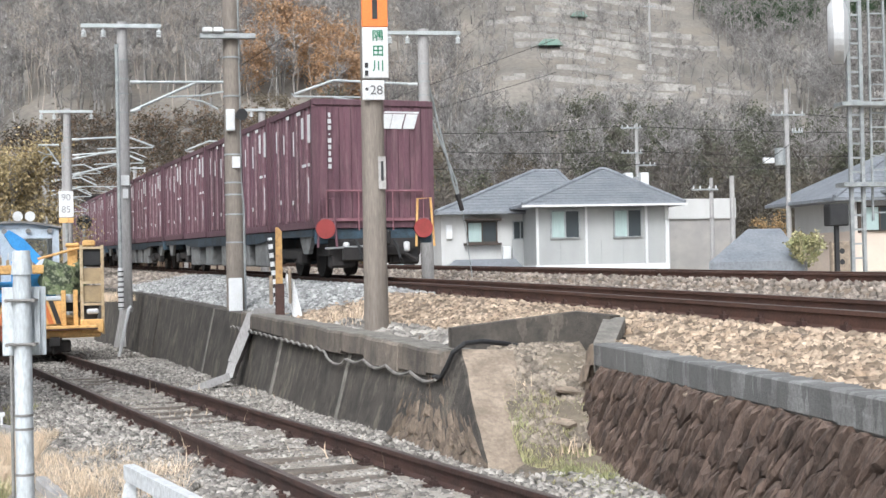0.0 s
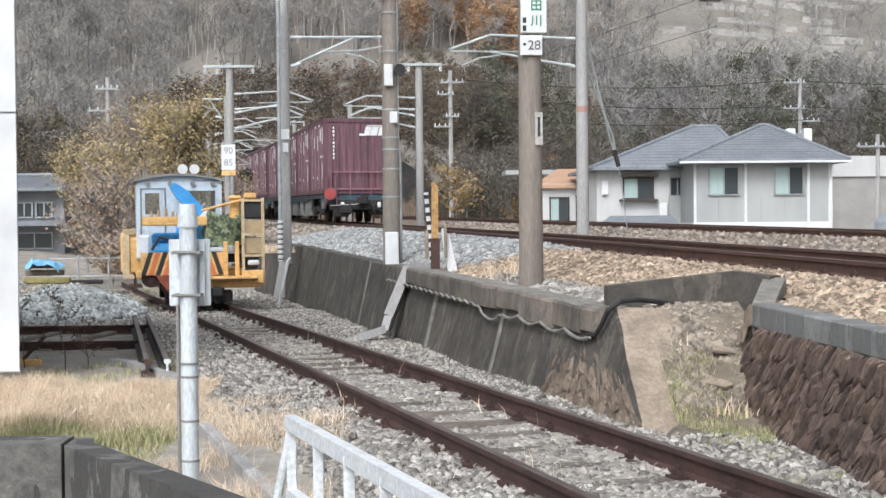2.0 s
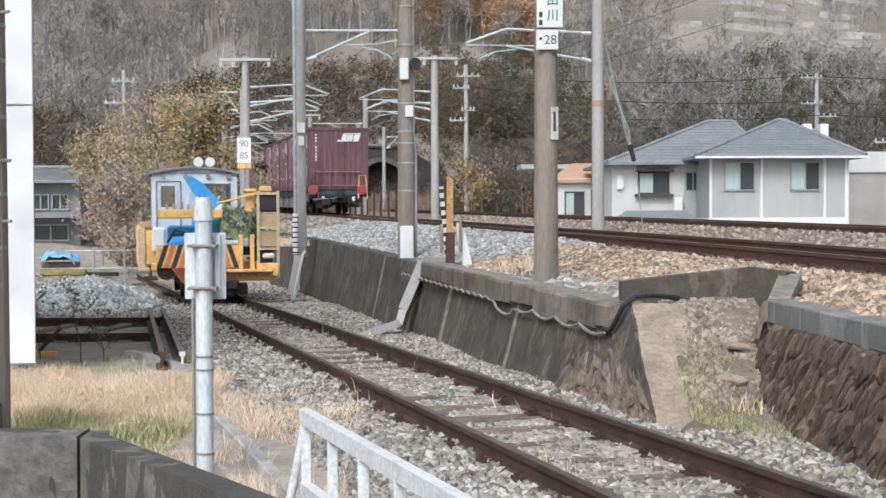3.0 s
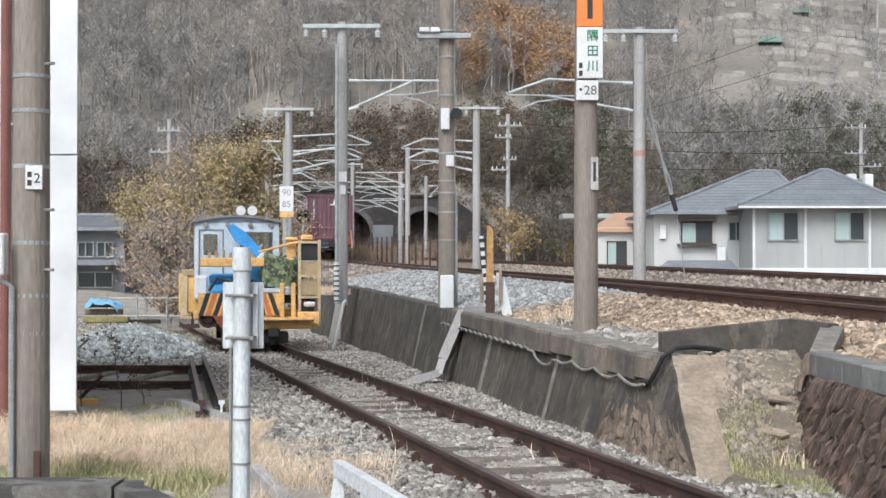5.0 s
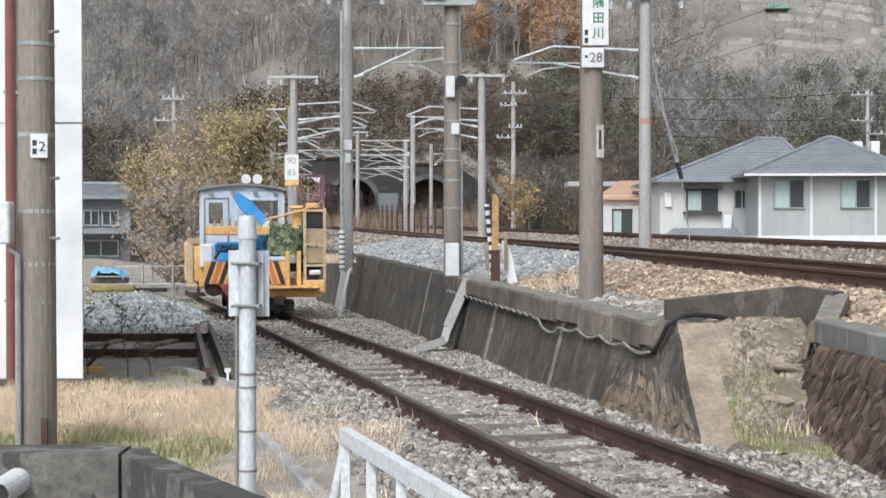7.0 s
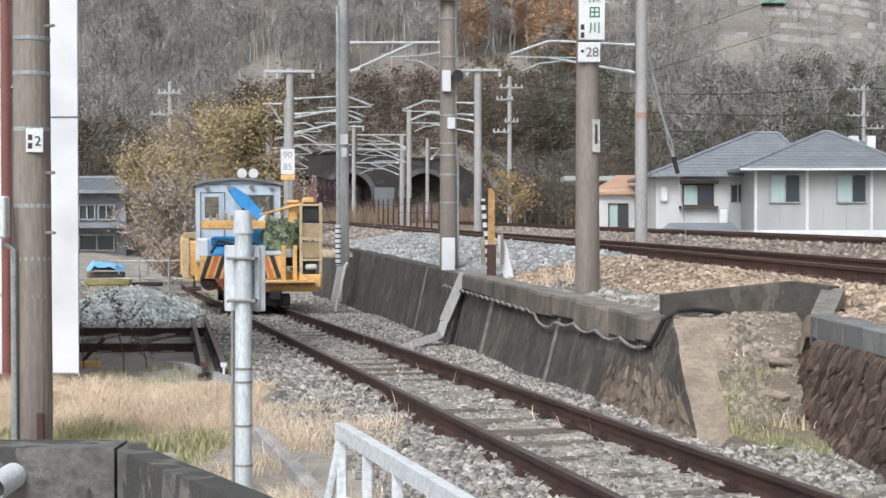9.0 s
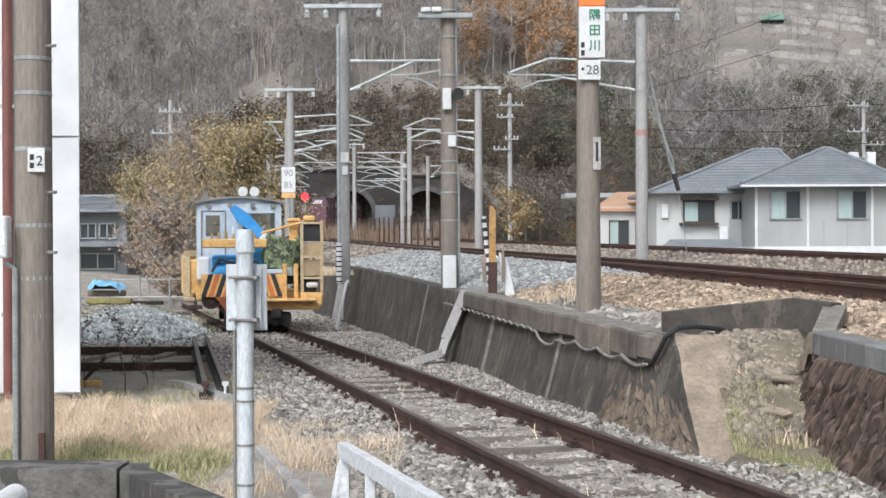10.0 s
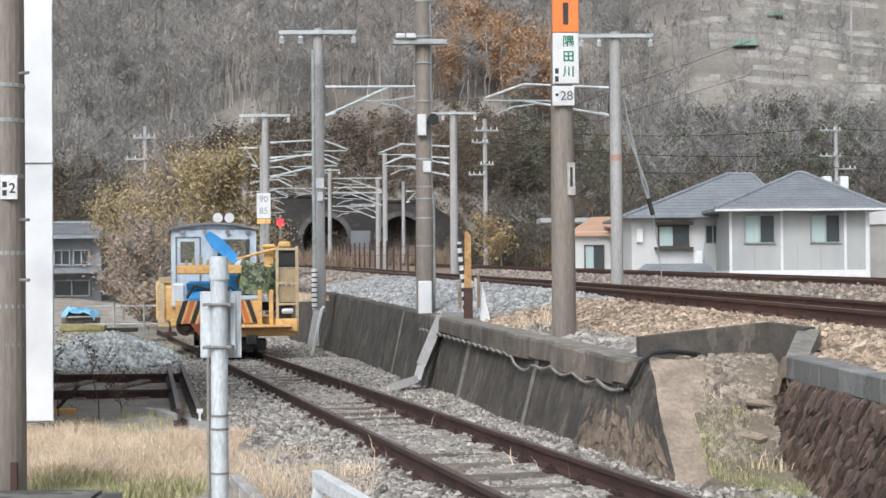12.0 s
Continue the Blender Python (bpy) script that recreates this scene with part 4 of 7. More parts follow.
# small line-side things by the wall
stripe = thing("striped_guard", "black and white striped guy guard leaning beside the wall", "guard", pose(0.72, 21.0, 1.25, 0, -5, 0))
part("tube", Shape().rod((0, 0, -0.1), (0, 0, 1.22), 0.036, n=10), WHITE, stripe)
for k in range(9):
    part("stripe", Shape().rod((0, 0, 0.04 + k * 0.135), (0, 0, 0.10 + k * 0.135), 0.040, n=10), BLACK, stripe)
stripe2 = thing("striped_guard", "black and white striped guard round a cable riser", "guard", pose(-2.53, 32.6, 0.35))
part("riser", Shape().rod((0, 0, 0.1), (0, 0, 7.0), 0.045, n=10), GALV, stripe2)
part("footing", Shape().add([(-0.18, -0.12, -0.1), (0.10, -0.12, -0.1), (0.10, 0.12, -0.1), (-0.18, 0.12, -0.1), (-0.02, -0.1, 0.75), (0.12, -0.1, 0.75), (0.12, 0.1, 0.75), (-0.02, 0.1, 0.75)],
     [(3, 2, 1, 0), (4, 5, 6, 7), (0, 1, 5, 4), (1, 2, 6, 5), (2, 3, 7, 6), (3, 0, 4, 7)]), POLE_PALE, stripe2)
part("guard_tube", Shape().rod((0, 0, 0.78), (0, 0, 1.75), 0.065, n=12), WHITE, stripe2)
for k in range(8):
    part("stripe", Shape().rod((0, 0, 0.80 + k * 0.12), (0, 0, 0.835 + k * 0.12), 0.069, n=12), BLACK, stripe2)
wp = thing("white_marker", "bent white steel marker leaning by the wall", "marker", pose(-2.27, 30.0, 0.27))
part("bar", Shape().line([(-0.12, 0, -0.1), (0.1, 0, 0.92), (0.16, 0, 0.98)], 0.035, n=8), WHITE, wp)

ym = thing("level_post", "yellow-painted rusty steel post at the track edge", "post", pose(0.70, 19.6, 1.18))
part("post", Shape().box((0, 0, 0.28), (0.13, 0.12, 0.62), bevel=0.01), RUST, ym, "rusty lower half")
part("upper_post", Shape().prism([(-0.055, 0.58), (0.045, 0.58), (0.045, 1.34), (-0.01, 1.40), (-0.045, 1.40)], -0.05, 0.05, axis="y"), mat("dull_ochre_paint", (0.50, 0.31, 0.11), (0.38, 0.21, 0.08), 6, 0.7, bump=0.2, spots=((0.16, 0.08, 0.05), 0.7)), ym, "yellow painted top half")
part("back_plate", Shape().box((-0.12, 0.08, 0.50), (0.05, 0.10, 0.42), bevel=0.01).box((0.15, 0.05, 0.55), (0.04, 0.12, 0.5), bevel=0.01), PALE_CONC, ym)
lp = thing("leaning_board", "white weathered board leaning against a post", "board", pose(0.95, 19.7, 1.26, 0, -10, 0))
part("plank", Shape().prism([(-0.06, 0), (0.08, 0), (0.06, 0.55), (-0.03, 0.68), (-0.06, 0.6)], -0.03, 0.03, axis="y"), WHITE, lp)

# concrete gutter chute over the wall
ch = thing("drain_chute", "grey concrete drain chute running down the wall", "drain", kind="")
cx = [Vector((wall_x(20.4) + 0.75, 20.6, wall_top(20.4) + 0.02)), Vector((wall_x(20.4) + 0.30, 20.4, wall_top(20.4) + 0.04)), Vector((wall_x(20.3) - 0.02, 20.25, 0.62)), Vector((wall_x(20.2) - 0.10, 20.1, 0.42)), Vector((wall_x(20) - 0.75, 19.7, 0.24))]
for a, b in zip(cx, cx[1:]):
    d = (b - a).normalized()
    part("channel", Shape().sweep([(-0.17, -0.05), (-0.17, 0.10), (-0.12, 0.10), (-0.11, 0.02), (0.11, 0.02), (0.12, 0.10), (0.17, 0.10), (0.17, -0.05)], [(a, Vector((0.2, 1, 0)).normalized(), d.cross(Vector((0.2, 1, 0)).normalized()) * -1), (b, Vector((0.2, 1, 0)).normalized(), d.cross(Vector((0.2, 1, 0)).normalized()) * -1)]), POLE_PALE, ch)

# speed sign, signal
FADED_INK = mat("faded_sign_ink", (0.20, 0.20, 0.20), (0.28, 0.28, 0.28), 9, 0.7, bump=0)
sp = thing("speed_sign", "white speed limit plate with orange lower band on a post", "sign", pose(-5.15, 45.0, 0.55))
part("post", Shape().rod((0, 0, -0.2), (0, 0, 3.9), 0.05, n=10), GALV, sp)
pl = part("plate", Shape().box((0, -0.08, 3.68), (0.46, 0.03, 0.84), bevel=0.01), WHITE, sp)
part("lower_band", Shape().box((0, -0.08, 3.16), (0.46, 0.03, 0.17), bevel=0.01), YELLOW, sp)
lettering("90", 0.30, FADED_INK, pl, pose(0, -0.10, 3.89, 90))
lettering("85", 0.30, FADED_INK, pl, pose(0, -0.10, 3.50, 90))
sg = thing("railway_signal", "black searchlight signal head showing a red aspect", "signal", pose(-6.97, 68.0, 1.2))
part("post", Shape().rod((0, 0, -0.2), (0, 0, 3.7), 0.07, n=12), GALV, sg)
part("housing", Shape().rod((0, 0.35, 3.3), (0, -0.02, 3.3), 0.36, n=24).rod((0, -0.02, 3.3), (0, -0.3, 3.3), 0.24, 0.24, n=20, caps=False), BLACK, sg)
# drum is added: hides the glowing lens until the lamp should light
LENS = part("lens_drum", Shape().rod((-0.19, 0, 0), (0.19, 0, 0), 0.06, n=12), BLACK, sg, m=pose(0, -0.06, 3.3))
part("red_lens", Shape().rod((0, -0.070, 0), (0, -0.088, 0), 0.20, n=24), glow("red_signal_light", (1.0, 0.015, 0.03), 3.0), LENS, "glowing red lens")


def utility_pole(x, y, z0, z1, r, arms, label, material=POLE_PALE, can=False):
    p = pole_thing("utility_pole", label, x, y, z0, z1, r, r * 0.75, material, "utility pole")
    tagged(p, group="utility poles")
    for z, half, off in arms:
        part("crossarm", Shape().box((off, -r - 0.03, z - z0), (2 * half, 0.09, 0.09)), GALV, p)
        for k in (-0.85, -0.35, 0.35, 0.85):
            part("pin_insulator", Shape().rod((off + k * half, -r - 0.03, z - z0 + 0.04), (off + k * half, -r - 0.03, z - z0 + 0.2), 0.05, 0.03, n=8), INSUL, p)
    if can:
        part("transformer", Shape().rod((-0.45, -0.1, can - z0 - 0.45), (-0.45, -0.1, can - z0 + 0.45), 0.28, n=14), GALV, p)
        part("cutout_box", Shape().box((-1.1, -0.1, can - z0 - 0.2), (0.6, 0.2, 0.3), bevel=0.03), WHITE, p)
    return p


UP = "grey concrete utility pole with crossarms and insulators"
utility_pole(3.9, 80, 1.5, 11.0, 0.15, [(10.3, 0.7, 0.1), (9.6, 0.5, -0.3), (8.3, 0.4, 0.1), (7.7, 0.5, -0.5)], UP)
utility_pole(-14.1, 70, 1.2, 9.6, 0.14, [(9.0, 0.6, 0), (7.9, 0.8, -0.2)], UP)
utility_pole(26.0, 84.0, 1.5, 10.9, 0.14, [(10.6, 0.7, -0.4), (9.0, 0.7, -0.4), (8.2, 0.6, 0.6), (7.4, 0.5, -0.2)], UP)
utility_pole(29.3, 68.0, 1.2, 11.0, 0.15, [(9.6, 0.95, 0), (8.7, 0.3, 0.5)], UP, can=7.4)
utility_pole(24.3, 66.0, 1.2, 6.2, 0.13, [(5.6, 0.7, -0.4)], "short pale concrete pole beside a shed")
utility_pole(24.25, 63.0, 1.2, 6.1, 0.15, [], "short pale concrete pole with a cut top")
utility_pole(66, 205, hill(66, 205) - 1, hill(66, 205) + 12, 0.2, [(hill(66, 205) + 11, 1.2, 0), (hill(66, 205) + 9, 1.0, 0)], "tall pale utility pole on the hillside")


def span(a, b, sag=0.5, r=0.02):
    pl_ = thing("power_line", "thin dark power cable sagging between poles", "cable", group="power cables")
    a, b = Vector(a), Vector(b)
    part("cable", Shape().line([a.lerp(b, i / 12) - Vector((0, 0, sag * 4 * (i / 12) * (1 - i / 12))) for i in range(13)], r, n=5), GRIME, pl_)


for a, b, c in (((4.5, 79.8, 10.45), (25.2, 83.8, 10.75), (62, 92, 11.5)), ((4.1, 79.8, 9.7), (25.2, 83.8, 9.15), (62, 92, 9.8)), ((3.9, 79.8, 8.4), (26.5, 83.8, 8.3), (62, 92, 8.9))):
    span(a, b)
    span(b, c)
span((29.3, 67.8, 9.7), (62, 75, 10.0))
span((29.3, 67.8, 8.0), (24.3, 65.9, 5.7), 0.2)

# communication mast with ladder and a white drum antenna
cm = thing("radio_mast", "steel lattice radio mast with ladder and white drum antenna", "mast", pose(15.65, 32.0, 1.2))
for x in (-0.2, 0.12):
    part("leg", Shape().box((x, 0, 4.3), (0.09, 0.09, 8.9)), GALV, cm)
for k in range(24):
    part("rung", Shape().box((-0.04, 0, 0.4 + k * 0.36), (0.32, 0.05, 0.05)), GALV, cm)
lad = part("ladder", Shape().box((0.42, 0.1, 5.0), (0.05, 0.05, 6.6)).box((0.82, 0.1, 5.0), (0.05, 0.05, 6.6)), GALV, cm)
for k in range(18):
    part("step", Shape().box((0.62, 0.1, 1.9 + k * 0.36), (0.36, 0.035, 0.035)), GALV, lad)
for z in (2.6, 4.62):
    part("platform", Shape().box((0.3, 0, z), (1.6, 0.5, 0.10)), GALV, cm)
part("drum_antenna", Shape().rod((-0.24, 0, 0), (-0.12, 0, 0), 0.62, 0.82, n=32).rod((-0.12, 0, 0), (0.12, 0, 0), 0.82, 0.84, n=32).rod((0.12, 0, 0), (0.24, 0, 0), 0.84, 0.5, n=32), WHITE, cm, "white drum antenna", m=pose(-0.52, -0.15, 6.45, 0, 0, -24))
part("antenna_box", Shape().box((-0.3, -0.1, 6.7), (0.16, 0.3, 1.0), bevel=0.02), GALV, cm)
part("cabinet", Shape().box((-0.62, 0.0, 1.85), (0.5, 0.4, 0.55), bevel=0.03), BLACK, cm)
part("cabinet_post", Shape().box((-0.62, 0.0, 0.65), (0.10, 0.10, 1.9)), BLACK, cm)


# ---------------------------------------------------------------- track maintenance machine on the siding
GLASS = bpy.data.materials.new("window_glass")
GLASS.use_nodes = True
g = GLASS.node_tree.nodes["Principled BSDF"]
g.inputs["Base Color"].default_value = (0.05, 0.06, 0.065, 1)
g.inputs["Roughness"].default_value = 0.08
g.inputs["Specular IOR Level"].default_value = 0.6
CLEAR = bpy.data.materials.new("clear_cab_glass")
CLEAR.use_nodes = True
cn, cl = CLEAR.node_tree.nodes, CLEAR.node_tree.links
see, gloss, both = cn.new("ShaderNodeBsdfTransparent"), cn.new("ShaderNodeBsdfGlossy"), cn.new("ShaderNodeMixShader")
see.inputs[0].default_value = (0.80, 0.84, 0.84, 1)
gloss.inputs["Roughness"].default_value = 0.05
both.inputs[0].default_value = 0.12
cl.new(see.outputs[0], both.inputs[1])
cl.new(gloss.outputs[0], both.inputs[2])
cl.new(both.outputs[0], cn["Material Output"].inputs[0])
CREAM_PAINT = mat("cream_yellow_paint", (0.62, 0.50, 0.32), (0.48, 0.36, 0.21), 5, 0.6, bump=0.15, spots=((0.25, 0.15, 0.08), 0.5))
TARP = mat("camouflage_tarpaulin", (0.16, 0.20, 0.10), (0.045, 0.06, 0.035), 5, 0.85, bump=0.6, fine=14, spots=((0.33, 0.35, 0.24), 0.9), spread=(0.44, 0.54))
STRIPE_RED = mat("faded_orange_stripe", (0.62, 0.20, 0.06), (0.50, 0.15, 0.05), 4, 0.6, bump=0.1)
TAN = mat("bare_tan_panel", (0.45, 0.34, 0.20), (0.34, 0.26, 0.16), 4, 0.8, bump=0.2)
GREY_STEEL = mat("dull_grey_steel", (0.30, 0.29, 0.27), (0.22, 0.21, 0.20), 4, 0.6, 0.3, 0.15)

MY = 31.3
mach = thing("track_machine", "yellow and pale blue track motor car with a blue crane", "track machine", pose(side_x(MY), MY, side_z(MY), -0.7, 0, math.degrees(math.atan(0.251)) - 3))
# chassis
part("chassis", Shape().box((0.05, 0.9, 0.62), (2.05, 5.6, 0.30), bevel=0.03), YELLOW, mach)
part("front_beam", Shape().box((0.72, -2.62, 0.46), (1.25, 0.28, 0.17), bevel=0.03).box((0.58, -2.70, 0.585), (1.36, 0.5, 0.07), bevel=0.02), YELLOW, mach, "yellow front beam with rust stains")
part("beam_lip", Shape().box((0.58, -2.96, 0.555), (1.36, 0.03, 0.03)), RUST, mach)
part("flange_wheel", Shape().rod((-0.93, -2.38, 0.60), (-0.93, -2.30, 0.60), 0.20, n=22).rod((-0.93, -2.42, 0.60), (-0.93, -2.38, 0.60), 0.10, n=16), RUST, mach, "rust-red side wheel")
part("rust_bracket", Shape().prism([(-0.84, 0.66), (-0.56, 0.66), (-0.44, 0.40), (-0.60, 0.32)], -2.50, -2.42, axis="y"), mat("rust_red_primer", (0.30, 0.085, 0.04), (0.18, 0.055, 0.03), 6, 0.8, bump=0.3), mach)
part("step_bracket", Shape().box((-0.38, -2.60, 0.50), (0.36, 0.20, 0.10), bevel=0.02).box((-0.28, -2.58, 0.34), (0.22, 0.16, 0.24), bevel=0.03).box((-0.52, -2.56, 0.40), (0.08, 0.12, 0.26), bevel=0.02), YELLOW, mach)
part("coupler", Shape().box((0.42, -2.75, 0.30), (0.22, 0.4, 0.20), bevel=0.03).box((0.42, -2.7, 0.16), (0.10, 0.2, 0.22), bevel=0.02), GRIME, mach)
part("underframe", Shape().box((0.0, 0.3, 0.34), (1.2, 5.2, 0.30), bevel=0.03).box((0.3, -2.4, 0.2), (0.9, 0.5, 0.25), bevel=0.03), GRIME, mach)
for y in (-1.55, 2.35):
    ws = part("wheelset", Shape().rod((-0.62, y, 0.32), (0.62, y, 0.32), 0.05, n=10), GRIME, mach)
    for sx in (-1, 1):
        part("wheel", Shape().rod((sx * 0.50, y, 0.32), (sx * 0.62, y, 0.32), 0.32, n=26).rod((sx * 0.47, y, 0.32), (sx * 0.50, y, 0.32), 0.35, n=26), RUST, ws)
# warning stripes on the front plates
for x0, x1, lean in ((-1.14, -0.30, 0.16), (0.18, 0.66, -0.16)):
    pl = part("warning_plate", Shape().box(((x0 + x1) / 2, -2.45, 0.90), (x1 - x0, 0.05, 0.48)), YELLOW, mach)
    k = x0
    i = 0
    while k < x1 - 0.03:
        e = k + 0.10
        put = lambda a: min(max(a, x0), x1)
        part("warning_stripe", Shape().prism([(put(k + lean), 1.14), (put(e + lean), 1.14), (put(e), 0.66), (put(k), 0.66)], -2.482, -2.476, axis="y"), (BLACK, STRIPE_RED)[i % 2], pl)
        k += 0.15
        i += 1
# cab
W0, W1, Y0, Y1, Z0, Z1 = -1.18, 0.70, -0.55, 1.35, 1.0, 2.86


def wall_frame(s, x0, x1, z0, z1, y, holes, t=0.06, flank=False):
    """A sheet with oblong holes, built from strips."""
    xs = sorted({x0, x1, *[h[0] for h in holes], *[h[1] for h in holes]})
    zs = sorted({z0, z1, *[h[2] for h in holes], *[h[3] for h in holes]})
    nx, nz = len(xs), len(zs)
    solid = lambda i, j: 0 <= i < nx - 1 and 0 <= j < nz - 1 and not any(h[0] <= xs[i] and xs[i + 1] <= h[1] and h[2] <= zs[j] and zs[j + 1] <= h[3] for h in holes)
    put = (lambda a, b, c: (b, a, c)) if flank else (lambda a, b, c: (a, b, c))
    vs = [put(x, yy, z) for yy in (y - t / 2, y + t / 2) for z in zs for x in xs]
    at = lambda i, j, k: k * nx * nz + j * nx + i
    fs = []
    for i in range(nx - 1):
        for j in range(nz - 1):
            if solid(i, j):
                fs += [(at(i, j, 0), at(i + 1, j, 0), at(i + 1, j + 1, 0), at(i, j + 1, 0)), (at(i, j, 1), at(i, j + 1, 1), at(i + 1, j + 1, 1), at(i + 1, j, 1))]
                for di, dj, e in ((-1, 0, ((i, j), (i, j + 1))), (1, 0, ((i + 1, j + 1), (i + 1, j))), (0, -1, ((i + 1, j), (i, j))), (0, 1, ((i, j + 1), (i + 1, j + 1)))):
                    if not solid(i + di, j + dj):
                        (a, b), (c, d) = e
                        fs.append((at(a, b, 0), at(c, d, 0), at(c, d, 1), at(a, b, 1)))
    return s.add(vs, fs)


fronts = [(-1.02, -0.66, 1.96, 2.48), (-0.20, 0.58, 1.88, 2.53)]
cab = part("cab", wall_frame(Shape(), W0, W1, Z0, Z1 - 0.1, Y0, fronts), CAB_BLUE, mach, "pale blue-grey cab body")
part("rear_wall", wall_frame(Shape(), W0, W1, Z0, Z1 - 0.1, Y1, [(-1.05, -0.35, 1.75, 2.55), (-0.2, 0.58, 1.75, 2.55)]), CAB_BLUE, cab)
for x in (W0 + 0.03, W1 - 0.03):
    part("side_wall", wall_frame(Shape(), Y0 + 0.035, Y1 - 0.035, Z0, Z1 - 0.1, x, [(Y0 + 0.15, 0.3, 1.85, 2.42), (0.5, Y1 - 0.15, 1.85, 2.42)], flank=True), CAB_BLUE, cab)
arch = [(W0 - 0.06 + (W1 - W0 + 0.12) * k / 10, Z1 - 0.10 + 0.13 * (1 - ((k - 5) / 5) ** 2)) for k in range(11)]
part("roof", Shape().prism(arch + [(x, z - 0.045) for x, z in reversed(arch)], Y0 - 0.12, Y1 + 0.1, axis="y"), GREY_STEEL, cab, "dark grey curved roof")
part("roof_filler", Shape().prism(arch[1:-1] + [(arch[-2][0], Z1 - 0.12), (arch[1][0], Z1 - 0.12)], Y0 - 0.03, Y0 + 0.03, m=Matrix.Translation((0, 0, -0.03)), axis="y"), CAB_BLUE, cab)
for a, b, c, d in fronts:
    part("window", Shape().box(((a + b) / 2, Y0, (c + d) / 2), (b - a, 0.012, d - c)), CLEAR, cab)
    fr = Shape()
    for z in (c, d):
        fr.box(((a + b) / 2, Y0 - 0.035, z), (b - a + 0.06, 0.03, 0.045))
    for x in (a, b):
        fr.box((x, Y0 - 0.035, (c + d) / 2), (0.045, 0.03, d - c))
    part("window_frame", fr, BLACK if a > 0 else CAB_BLUE, cab)
part("door_edge", Shape().line([(-1.09, Y0 - 0.045, 1.05), (-1.09, Y0 - 0.045, 2.56), (-0.56, Y0 - 0.045, 2.56), (-0.56, Y0 - 0.045, 1.05)], 0.018, n=6), GREY_STEEL, cab)
for x in (-0.95, -0.45, 0.05, 0.50):
    part("marker_lamp", Shape().rod((x, Y0 - 0.03, 2.67), (x, Y0 - 0.09, 2.67), 0.055, n=14), GREY_STEEL, cab)
for x in (-0.16, 0.10):
    l = part("work_lamp", Shape().rod((x, -0.35, 2.84), (x, -0.35, 2.92), 0.02, n=6).rod((x, -0.48, 3.0), (x, -0.32, 3.0), 0.115, 0.08, n=18), GREY_STEEL, cab)
    part("lamp_lens", Shape().rod((x, -0.505, 3.0), (x, -0.485, 3.0), 0.11, n=18), WHITE, l)
for x in (-1.0, -0.95, 0.5):
    part("aerial", Shape().rod((x, 0.2, 2.84), (x, 0.2, 3.0), 0.03, n=8), GREY_STEEL, cab)
# crane
cr = part("crane", Shape().box((-0.35, -1.35, 1.25), (1.05, 0.8, 0.62), bevel=0.05).rod((-0.15, -1.3, 1.5), (-0.15, -1.3, 2.0), 0.20, n=16), CRANE_BLUE, mach, "bright blue folding crane")
bdir = pose(-0.38, -1.0, 2.60, 0, 44, 0)
part("boom", Shape().prism([(-0.05, -0.08), (0.25, -0.16), (0.95, -0.09), (0.95, 0.08), (0.3, 0.13), (-0.05, 0.06)], -0.11, 0.11, axis="y"), CRANE_BLUE, cr, m=bdir)
part("boom_tip", Shape().box((0.80, 0.0, 0.0), (0.28, 0.32, 0.26), bevel=0.03), WHITE, cr, m=bdir @ pose(0.2, -0.02, 0))
part("pedestal", Shape().box((0.25, -1.6, 1.45), (0.55, 0.45, 0.60), bevel=0.05), CRANE_BLUE, cr)
part("winch", Shape().rod((-0.85, -1.75, 1.18), (-0.45, -1.75, 1.18), 0.18, n=16).box((-0.65, -1.78, 1.45), (0.5, 0.2, 0.16), bevel=0.03), CRANE_BLUE, cr)
part("hydraulic_ram", Shape().rod((-0.05, -1.1, 1.7), (0.3, -1.0, 2.2), 0.05, n=10), GREY_STEEL, cr)
part("seat_box", Shape().box((0.35, -1.5, 1.05), (0.6, 0.5, 0.3), bevel=0.04), CRANE_BLUE, cr)
# yellow beam with jacks lying across, its load of rods
bm_ = part("lifting_beam", Shape().box((-0.10, -2.15, 1.80), (2.0, 0.16, 0.19), bevel=0.02), YELLOW, mach, "yellow lifting beam across the deck")
for k in range(7):
    part("clamp", Shape().box((-0.9 + k * 0.15, -2.1, 1.93 + 0.03 * (k % 3)), (0.06, 0.12, 0.16), bevel=0.015), TAN, bm_)
part("long_rod", Shape().rod((0.15, -2.1, 2.02), (1.15, -2.2, 2.28), 0.028, n=8), YELLOW, mach)
part("rod_head", Shape().box((1.18, -2.2, 2.33), (0.26, 0.2, 0.13), bevel=0.03), YELLOW, mach)
part("column", Shape().box((0.86, -2.0, 1.95), (0.2, 0.2, 0.65), bevel=0.02), YELLOW, mach)
part("column_cap", Shape().box((0.86, -2.0, 2.3), (0.28, 0.26, 0.09), bevel=0.03), YELLOW, mach)
# tarpaulin bundle
tp = Shape()
for j in range(13):
    for i in range(17):
        a, h = 2 * math.pi * i / 16, j / 12
        r = 0.44 * (1 - 0.30 * max(0, h - 0.45)) * (1 + 0.10 * math.cos(5 * a) + 0.22 * noise.noise((math.cos(a) * 2, math.sin(a) * 2, h * 3)))
        tp.v.append((0.62 + 1.0 * r * math.cos(a), -2.05 + 0.8 * r * math.sin(a), 1.27 + 0.66 * h + 0.10 * math.sin(a * 2 + 0.6) * h))
tp.f = [(j * 17 + i, j * 17 + i + 1, (j + 1) * 17 + i + 1, (j + 1) * 17 + i) for j in range(12) for i in range(16)] + [tuple(range(12 * 17, 12 * 17 + 16))]
